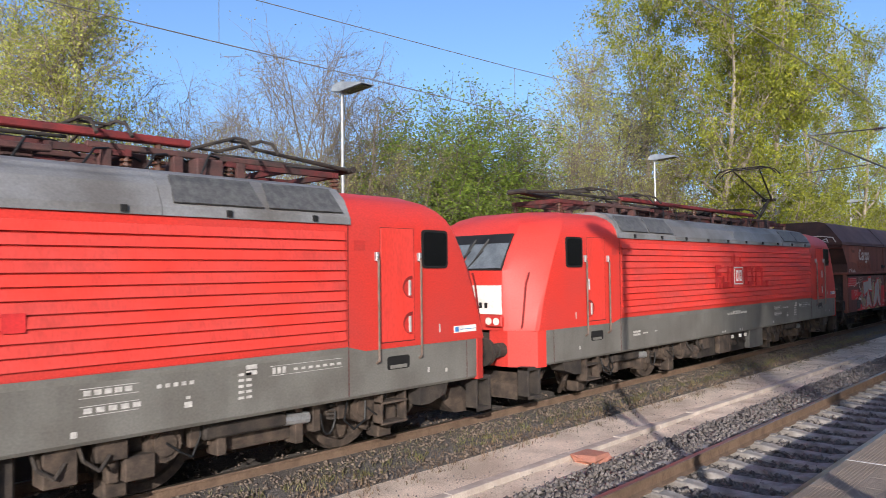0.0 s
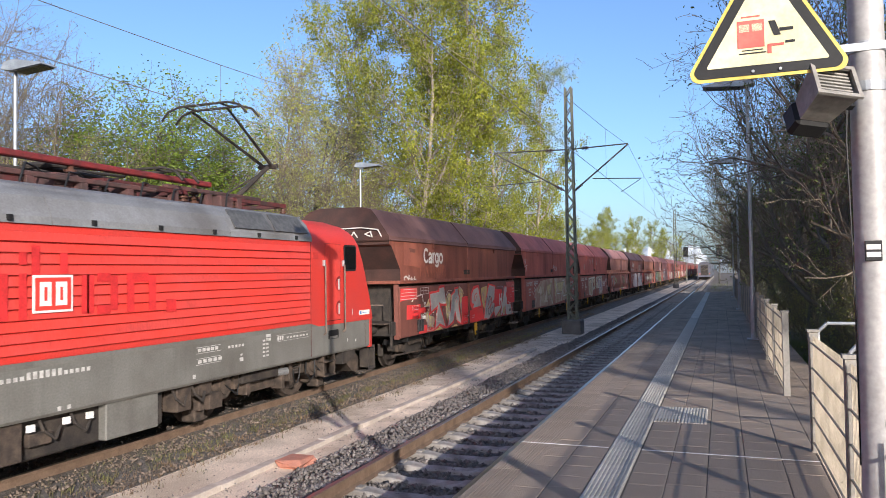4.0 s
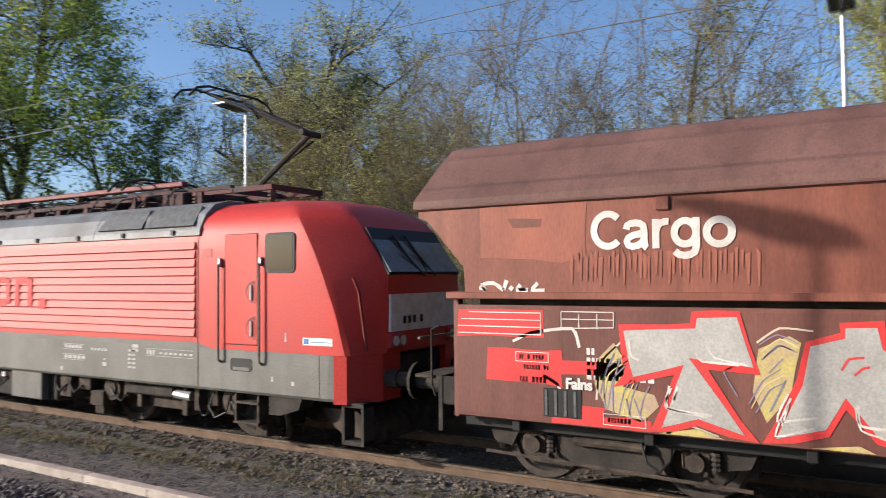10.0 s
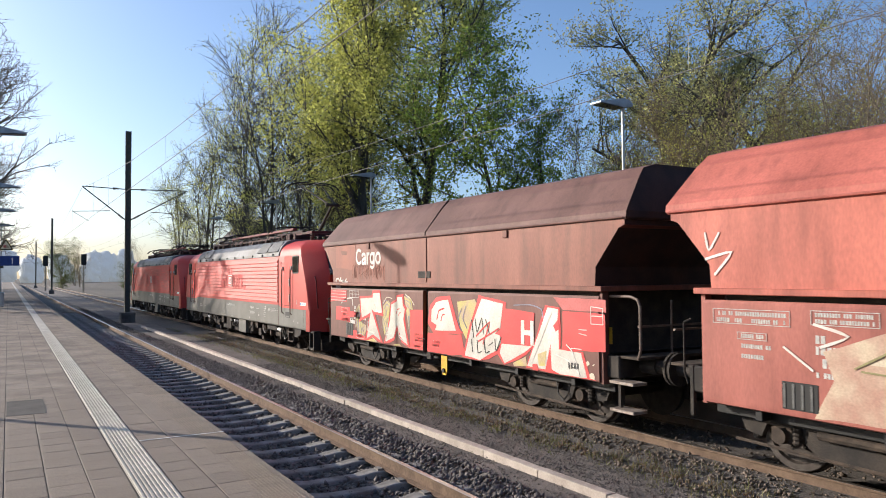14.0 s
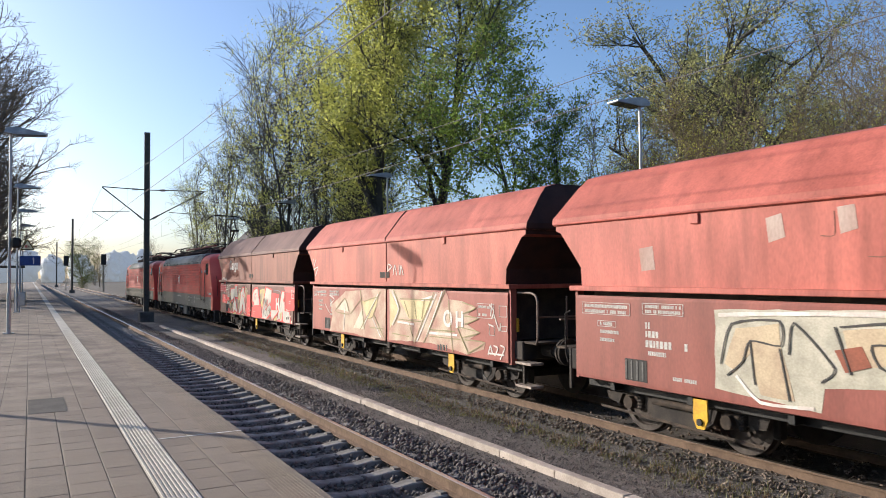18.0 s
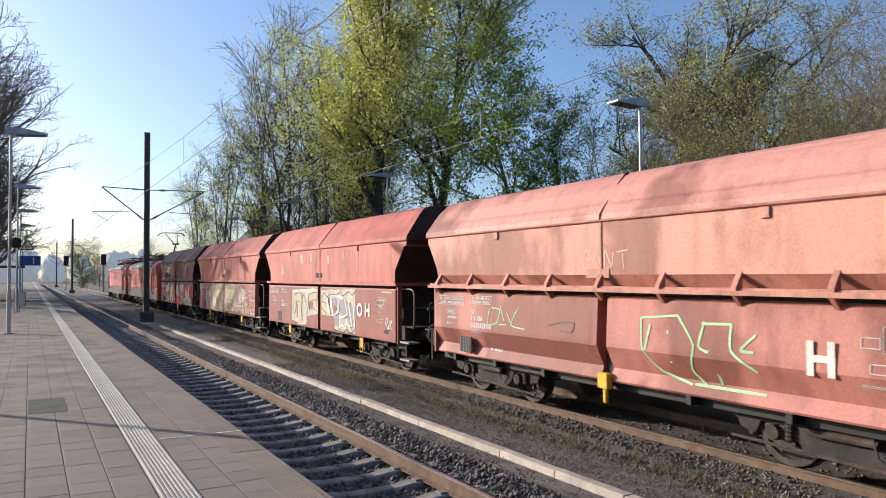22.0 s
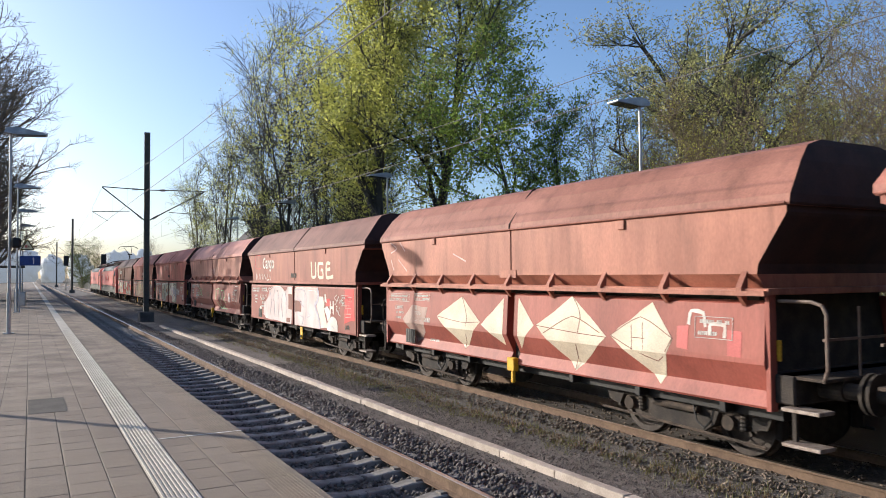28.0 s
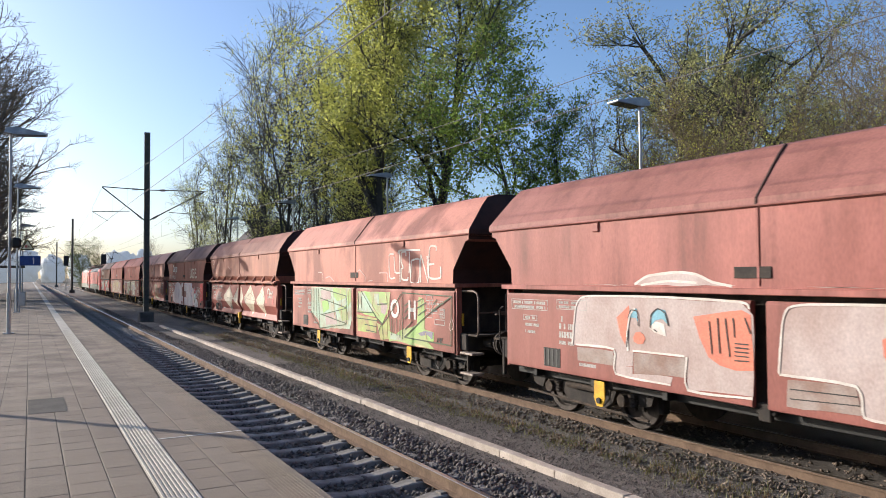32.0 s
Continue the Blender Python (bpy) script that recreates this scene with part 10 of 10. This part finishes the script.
    stroke(w, P_DKGREEN, 4.4, 0.026, [(-2.67, 1.73), (-0.59, 1.51)])
    stroke(w, P_DKGREEN, 4.5, 0.026, [(-2.61, 1.23), (-0.59, 1.49)])
    stroke(w, P_DKGREEN, 4.0, 0.026, [(-2.61, 1.25), (-0.60, 1.08)])
    stroke(w, P_DKGREEN, 4.1, 0.026, [(-2.69, 0.83), (-0.60, 1.05)])
    stroke(w, P_DKGREEN, 4.2, 0.026, [(-0.58, 1.83), (-0.57, 1.05)])
    stroke(w, P_DKGREEN, 4.3, 0.026, [(-3.45, 1.97), (-3.44, 1.27), (-2.69, 0.87)])
    stroke(w, P_DKGREEN, 4.4, 0.026, [(-3.21, 2.01), (-3.22, 1.21)])
    stroke(w, P_DKGREEN, 4.5, 0.026, [(-2.97, 2.02), (-2.94, 1.08)])
    stroke(w, P_YEL2, 3.0, 0.02, [(-1.62, 1.94), (-1.44, 1.11)])
    stroke(w, P_YEL2, 3.1, 0.02, [(-0.99, 1.99), (-0.89, 1.09)])
    stroke(w, P_YEL2, 3.2, 0.02, [(-0.41, 2.03), (-0.47, 1.06)])
    paint(w, P_LIMEY, 0.3, [(0.23, 1.97), (2.25, 1.98), (2.18, 1.58), (1.77, 1.22), (1.44, 1.34), (0.17, 1.43)])
    paint(w, P_MINT, 1.4, [(0.28, 1.92), (0.63, 1.96), (0.91, 1.77), (1.45, 1.48), (0.72, 1.46), (0.24, 1.49)])
    paint(w, P_MINT, 1.5, [(1.28, 1.93), (1.58, 1.93), (1.58, 1.63), (1.36, 1.67)])
    paint(w, P_HAZY, 1.0, [(1.66, 1.73), (2.10, 1.66), (1.94, 1.43), (1.70, 1.47)])
    paint(w, P_GREENY, 0.1, [(1.44, 1.22), (1.77, 1.14), (2.17, 1.39), (2.24, 0.87), (1.68, 0.81)])
    paint(w, P_GREENY, 0.2, [(0.17, 1.36), (1.44, 1.31), (1.42, 0.94), (0.21, 0.93)])
    paint(w, P_LIMEY, 0.3, [(2.09, 1.06), (2.54, 1.01), (3.02, 1.16), (3.64, 1.27), (3.72, 1.92), (3.99, 1.85), (4.00, 1.19), (4.43, 1.17), (4.42, 0.97), (4.16, 0.94), (4.46, 0.81), (3.99, 0.77), (3.34, 0.79), (2.81, 0.84), (2.16, 0.81)])
    paint(w, P_MINT, 1.4, [(2.24, 1.00), (2.82, 0.99), (2.85, 0.88), (2.24, 0.86)])
    paint(w, P_YEL2, 1.5, [(3.50, 0.85), (3.82, 0.85), (4.10, 0.82), (3.58, 0.79)])
    paint(w, P_PURP, 1.0, [(3.71, 1.10), (3.97, 1.17), (4.38, 1.16), (4.37, 0.99), (4.16, 1.08), (3.83, 1.04)])
    stroke(w, P_DKGREEN, 4.1, 0.026, [(0.48, 1.98), (1.77, 1.20), (2.84, 1.95)])
    stroke(w, P_DKGREEN, 4.2, 0.026, [(1.77, 1.20), (1.86, 0.82)])
    stroke(w, P_DKGREEN, 4.3, 0.026, [(1.77, 1.20), (1.56, 1.01)])
    stroke(w, P_DKGREEN, 4.4, 0.026, [(2.91, 1.98), (2.92, 0.90)])
    stroke(w, P_DKGREEN, 4.5, 0.026, [(0.22, 1.43), (1.23, 1.45)])
    stroke(w, P_DKGREEN, 4.0, 0.026, [(0.12, 1.27), (1.53, 1.26)])
    stroke(w, P_DKGREEN, 4.1, 0.026, [(1.49, 1.67), (2.10, 1.70)])
    stroke(w, P_DKGREEN, 4.2, 0.026, [(0.71, 1.13), (1.44, 1.11)])
    stroke(w, P_DKGREEN, 4.3, 0.026, [(0.81, 0.99), (1.43, 0.97)])
    stroke(w, P_DKGREEN, 4.4, 0.026, [(3.02, 0.96), (4.09, 1.49), (5.21, 1.94)])
    stroke(w, P_DKGREEN, 4.5, 0.026, [(3.02, 0.96), (5.18, 0.94)])
    stroke(w, P_DKGREEN, 4.0, 0.026, [(5.21, 1.95), (5.19, 0.94)])
    stroke(w, P_DKGREEN, 4.1, 0.026, [(2.91, 1.98), (5.21, 1.95)])
    stroke(w, P_DKGREEN, 4.2, 0.026, [(3.67, 1.79), (3.93, 1.87)])
    stroke(w, P_DKGREEN, 4.3, 0.026, [(3.67, 1.65), (4.10, 1.79)])
    stroke(w, P_DKGREEN, 4.4, 0.026, [(3.72, 1.49), (4.09, 1.63)])
    stroke(w, P_DKGREEN, 4.5, 0.026, [(3.04, 1.68), (3.23, 1.76)])
    stroke(w, P_DKGREEN, 4.0, 0.026, [(3.03, 1.53), (3.23, 1.64)])
    stroke(w, P_DKGREEN, 4.1, 0.026, [(3.03, 1.38), (3.23, 1.50)])
    stroke(w, P_DKGREEN, 4.2, 0.026, [(3.06, 1.14), (3.42, 1.34)])
    stroke(w, P_DKGREEN, 4.3, 0.026, [(4.39, 1.63), (4.81, 1.80)])
    stroke(w, P_DKGREEN, 4.4, 0.026, [(4.42, 1.76), (4.60, 1.87)])
    stroke(w, P_DKGREEN, 4.5, 0.026, [(2.32, 1.35), (2.33, 0.96)])
    stroke(w, P_DKGREEN, 4.0, 0.026, [(2.47, 1.36), (2.46, 1.00)])
    stroke(w, P_DKGREEN, 4.1, 0.026, [(2.62, 1.35), (2.62, 0.96)])
    stroke(w, P_DKGREEN, 4.2, 0.026, [(2.79, 1.36), (2.78, 0.93)])
    stroke(w, P_DKGREEN, 4.3, 0.026, [(0.28, 1.92), (0.28, 1.49)])
    stroke(w, P_DKGREEN, 4.4, 0.026, [(0.48, 1.84), (0.49, 1.54)])
    stroke(w, P_YEL2, 3.5, 0.022, [(1.28, 1.93), (1.18, 1.60), (1.57, 1.40)])
    stroke(w, P_YEL2, 3.0, 0.022, [(1.99, 1.95), (2.10, 1.60), (2.05, 0.90)])
    stroke(w, P_YEL2, 3.1, 0.022, [(2.22, 1.93), (2.18, 1.55)])
    stroke(w, P_YEL2, 3.2, 0.022, [(3.90, 1.89), (3.81, 1.56)])
    stroke(w, P_YEL2, 3.3, 0.022, [(4.05, 1.13), (4.13, 0.91)])
    mark_frame(w, 4.10, 4.38, 1.83, 1.95, M_MARK, 0.014)
    mark_frame(w, 4.09, 4.38, 1.65, 1.77, M_MARK, 0.014)
    mark_frame(w, 4.11, 4.38, 1.46, 1.59, M_MARK, 0.014)
    mark_frame(w, 4.71, 4.91, 1.48, 1.68, M_MARK, 0.014)
    mark_frame(w, 4.48, 4.91, 1.33, 1.45, M_MARK, 0.014)
    stroke(w, M_MARK, 1.3, 0.012, [(4.72, 1.64), (4.89, 1.64)])
    stroke(w, M_MARK, 1.4, 0.012, [(4.72, 1.59), (4.89, 1.59)])
    stroke(w, M_MARK, 1.5, 0.012, [(4.72, 1.55), (4.89, 1.55)])
    stroke(w, M_MARK, 1.0, 0.012, [(4.72, 1.51), (4.89, 1.51)])
    stroke(w, P_PINKW, 1.1, 0.02, [(5.20, 1.50), (5.10, 1.33), (5.14, 1.25), (5.25, 1.29), (5.28, 1.39), (5.20, 1.50)])
    paint(w, P_BLACK, 1.2, [(4.57, 1.05), (4.60, 1.05), (4.60, 0.95), (4.56, 0.95)])
    paint(w, P_BLACK, 1.3, [(4.63, 1.06), (4.67, 1.06), (4.67, 0.96), (4.63, 0.96)])
    paint(w, P_BLACK, 1.4, [(4.70, 1.06), (4.74, 1.06), (4.74, 0.96), (4.70, 0.96)])
    paint(w, P_BLACK, 1.5, [(4.77, 1.07), (4.80, 1.07), (4.80, 0.97), (4.77, 0.97)])
    stroke(w, P_WHITE, 1.0, 0.042, [(2.38, 2.90), (2.12, 2.87), (2.16, 2.33), (2.45, 2.33)])
    stroke(w, P_WHITE, 1.1, 0.042, [(2.40, 2.83), (2.46, 2.46), (2.75, 2.45)])
    stroke(w, P_WHITE, 1.2, 0.042, [(2.71, 2.97), (2.73, 2.23)])
    stroke(w, P_WHITE, 1.3, 0.042, [(3.04, 2.83), (3.03, 2.93), (2.82, 2.92), (2.79, 2.71), (2.90, 2.56), (2.79, 2.53), (2.83, 2.30), (3.12, 2.28), (3.15, 2.35)])
    stroke(w, P_WHITE, 1.4, 0.042, [(2.62, 2.90), (2.73, 2.97), (3.76, 2.95)])
    stroke(w, P_WHITE, 1.5, 0.042, [(3.23, 2.93), (3.21, 2.43)])
    stroke(w, P_WHITE, 1.0, 0.042, [(3.32, 2.72), (3.72, 2.74), (3.68, 2.23), (3.29, 2.23), (3.32, 2.72)])
    stroke(w, P_WHITE, 1.1, 0.042, [(3.77, 2.23), (3.79, 2.84), (4.13, 2.23), (4.09, 2.81)])
    stroke(w, P_WHITE, 1.2, 0.042, [(4.51, 2.91), (4.50, 3.00), (4.21, 2.99), (4.17, 2.35), (4.68, 2.33), (4.70, 2.57)])
    stroke(w, P_WHITE, 1.3, 0.042, [(4.18, 2.62), (4.41, 2.63)])
    stroke(w, P_PINKW, 1.4, 0.03, [(-2.94, 2.49), (-2.57, 2.47), (-2.50, 2.23)])
    stroke(w, P_PINKW, 1.5, 0.03, [(-2.29, 2.32), (-1.94, 2.36), (-1.61, 2.23)])
    stroke(w, P_PINKW, 1.0, 0.03, [(-0.01, 2.33), (0.25, 2.54), (0.65, 2.36), (0.64, 2.23)])
    stroke(w, P_PINKW, 1.1, 0.03, [(1.55, 2.45), (2.02, 2.44), (2.02, 2.23)])
    paint(w, P_PALE, 0.2, [(0.79, 2.24), (1.11, 2.27), (1.11, 2.23), (0.81, 2.23)])
    lettering(w, "O", P_WHITE, (2.27, 1.40), 0.58)
    lettering(w, "H", P_WHITE, (3.21, 1.41), 0.57)
    w = WAGONS[7]
    paint(w, P_HAZY, 0.1, [(-3.46, 1.27), (-3.37, 1.85), (-3.23, 2.02), (-2.88, 2.06), (-0.23, 2.04), (-0.06, 1.89), (-0.09, 0.91), (-1.09, 0.86), (-1.14, 1.30), (-2.10, 1.30), (-2.12, 1.06), (-2.48, 1.02), (-2.48, 1.28), (-3.38, 1.27)])
    paint(w, P_HAZY, 0.6, [(-2.48, 1.03), (-2.12, 1.05), (-2.11, 0.96), (-1.37, 1.00), (-1.39, 0.90), (-2.46, 0.92)])
    paint(w, P_HAZY, 0.3, [(-2.08, 2.24), (-1.82, 2.36), (-1.28, 2.41), (-0.95, 2.38), (-0.69, 2.28), (-0.34, 2.23), (-1.46, 2.23), (-2.11, 2.23)])
    paint(w, P_HAZY, 0.4, [(-3.23, 2.23), (-2.99, 2.23), (-2.49, 2.23), (-2.21, 2.23)])
    paint(w, P_ORANGE, 1.5, [(-0.99, 1.83), (-0.72, 1.88), (-0.23, 1.94), (-0.09, 1.89), (-0.08, 1.22), (-0.34, 1.19), (-0.58, 1.24), (-0.73, 1.33), (-0.89, 1.56)])
    paint(w, P_ORANGE, 1.0, [(-2.43, 1.74), (-2.18, 1.94), (-2.15, 1.75), (-2.26, 1.37), (-2.36, 1.51)])
    paint(w, P_ORANGE, 2.1, [(-2.09, 1.48), (-2.05, 1.55), (-1.96, 1.57), (-1.88, 1.54), (-1.85, 1.48), (-1.90, 1.41), (-1.99, 1.39), (-2.07, 1.42)])
    paint(w, P_SKY, 1.2, [(-2.19, 1.76), (-2.14, 1.87), (-2.02, 1.89), (-1.98, 1.67), (-2.04, 1.76)])
    paint(w, P_SKY, 1.3, [(-1.75, 1.66), (-1.73, 1.84), (-1.61, 1.91), (-1.48, 1.90), (-1.42, 1.68), (-1.53, 1.78), (-1.65, 1.76)])
    paint(w, P_WHITE, 1.4, [(-1.79, 1.64), (-1.65, 1.73), (-1.50, 1.70), (-1.47, 1.54), (-1.68, 1.57)])
    paint(w, P_GREYWASH, 1.5, [(-3.35, 1.25), (-2.51, 1.25), (-2.52, 1.02), (-3.33, 1.04)])
    paint(w, P_GREYWASH, 1.0, [(-2.09, 1.25), (-1.14, 1.28), (-1.13, 1.02), (-2.09, 0.97)])
    stroke(w, P_WHITE, 3.1, 0.03, [(-3.46, 1.27), (-3.37, 1.85), (-3.23, 2.02), (-2.88, 2.06), (-1.43, 2.07), (-0.23, 2.04), (-0.11, 1.96)])
    stroke(w, P_WHITE, 3.2, 0.03, [(-3.36, 1.28), (-2.50, 1.28), (-2.46, 0.92), (-1.39, 0.89)])
    stroke(w, P_WHITE, 3.3, 0.03, [(-1.10, 1.29), (-1.09, 0.86), (-0.09, 0.89)])
    stroke(w, P_WHITE, 3.4, 0.03, [(-2.20, 1.28), (-2.21, 1.52), (-2.15, 1.80), (-2.05, 1.90)])
    stroke(w, P_WHITE, 3.5, 0.03, [(-2.10, 1.29), (-1.14, 1.30)])
    stroke(w, P_WHITE, 1.0, 0.035, [(-2.08, 2.24), (-1.82, 2.36), (-1.28, 2.41), (-0.95, 2.38), (-0.69, 2.28), (-0.39, 2.23)])
    stroke(w, P_WHITE, 1.1, 0.03, [(-1.95, 2.23), (-1.46, 2.29), (-0.95, 2.27)])
    stroke(w, P_BLACK, 4.2, 0.016, [(-2.19, 1.75), (-2.12, 1.87), (-2.00, 1.85), (-1.98, 1.65)])
    stroke(w, P_BLACK, 4.3, 0.016, [(-1.75, 1.64), (-1.73, 1.82), (-1.60, 1.91), (-1.47, 1.85), (-1.41, 1.68)])
    stroke(w, P_BLACK, 4.4, 0.016, [(-0.72, 1.78), (-0.68, 1.37)])
    stroke(w, P_BLACK, 4.5, 0.016, [(-0.59, 1.83), (-0.56, 1.39)])
    stroke(w, P_BLACK, 4.0, 0.016, [(-0.47, 1.83), (-0.41, 1.36)])
    stroke(w, P_BLACK, 4.1, 0.016, [(-0.35, 1.84), (-0.33, 1.60)])
    stroke(w, P_BLACK, 4.2, 0.016, [(-0.18, 1.85), (-0.10, 1.66)])
    stroke(w, P_BLACK, 4.3, 0.016, [(-2.19, 1.59), (-2.22, 1.33)])
    stroke(w, P_BLACK, 4.4, 0.016, [(-1.68, 1.62), (-1.62, 1.59)])
    stroke(w, P_BLACK, 4.5, 0.016, [(-0.33, 1.53), (-0.13, 1.53)])
    stroke(w, P_BLACK, 4.0, 0.016, [(-0.33, 1.48), (-0.13, 1.48)])
    stroke(w, P_BLACK, 4.1, 0.016, [(-0.34, 1.43), (-0.13, 1.43)])
    stroke(w, P_BLACK, 4.2, 0.016, [(-0.34, 1.38), (-0.13, 1.38)])
    stroke(w, P_BLACK, 4.3, 0.016, [(-0.34, 1.32), (-0.13, 1.33)])
    paint(w, P_HAZY, 0.4, [(0.27, 1.23), (0.33, 1.80), (0.41, 1.99), (0.68, 2.04), (1.72, 2.06), (1.69, 0.85), (1.27, 0.89), (1.19, 1.20), (0.29, 1.22)])
    paint(w, P_HAZY, 0.5, [(0.60, 2.23), (0.66, 2.23), (0.85, 2.23), (1.22, 2.23), (1.68, 2.23), (1.68, 2.23)])
    paint(w, P_GREYWASH, 1.0, [(0.37, 1.18), (1.18, 1.19), (1.24, 0.91), (0.36, 0.86)])
    paint(w, P_ORANGE, 1.1, [(1.47, 1.70), (1.52, 1.73), (1.58, 1.64), (1.53, 1.47), (1.48, 1.53)])
    stroke(w, P_WHITE, 3.2, 0.03, [(0.27, 1.23), (0.33, 1.80), (0.41, 1.99), (0.68, 2.04), (1.69, 2.06)])
    stroke(w, P_WHITE, 3.3, 0.03, [(0.28, 1.22), (1.19, 1.20), (1.27, 0.89), (1.66, 0.87)])
    stroke(w, P_BLACK, 2.4, 0.014, [(0.41, 1.07), (1.20, 1.09)])
    stroke(w, P_BLACK, 2.5, 0.014, [(0.41, 0.96), (1.22, 1.00)])


decorate()


# ---- movement ----
def motions():
    """The train gathers speed slowly; its wheels roll."""
    TX = [(0, 34.5), (1, 31.6), (2, 28.65), (4, 22.1), (6.5, 13.5), (8.5, 6.4), (9.4, 3.14), (10.3, -0.15), (11, -2.77), (12.5, -8.32), (13, -10.12), (14.5, -15.5), (17.6, -27.45), (19, -33.14), (21, -41.8), (23, -50.84), (25, -59.75), (28, -73.83), (30, -83.65), (32, -93.68)]

    def place(t):
        ts, xs = [a for a, _ in TX], [b for _, b in TX]
        i = min(max(sum(a <= t for a in ts) - 1, 0), len(ts) - 2)
        h = ts[i + 1] - ts[i]
        u = (t - ts[i]) / h

        def slope(j):
            a, b = max(j - 1, 0), min(j + 1, len(ts) - 1)
            return (xs[b] - xs[a]) / (ts[b] - ts[a])

        return (2 * u ** 3 - 3 * u * u + 1) * xs[i] + (u ** 3 - 2 * u * u + u) * h * slope(i) + (3 * u * u - 2 * u ** 3) * xs[i + 1] + (u ** 3 - u * u) * h * slope(i + 1)

    times = [i * 0.5 for i in range(65)]
    fine = [i * 32.0 / 256 for i in range(257)]
    for i, w in enumerate(WAGONS):
        walk(w, [(t, pose(place(t) + i * CAR, Y_F, 0)) for t in times])
    for (L, wheels), off in zip(LOCOS, (-15.55, -34.25)):
        walk(L, [(t, pose(place(t) + off, Y_F, 0)) for t in times])
    turning = [(ws, 0.6) for L, wheels in LOCOS for ws in wheels]
    for w in WAGONS[:9]:
        turning += [(o, 0.46) for o in w.children_recursive if o.name.split(".")[0] == "wheelset"]
    xs = [place(t) for t in fine]
    for ws, r in turning:
        x, y, z = ws.location
        walk(ws, [(t, pose(x, y, z, 0, math.degrees((q - xs[0]) / r), 0)) for t, q in zip(fine, xs)])


motions()
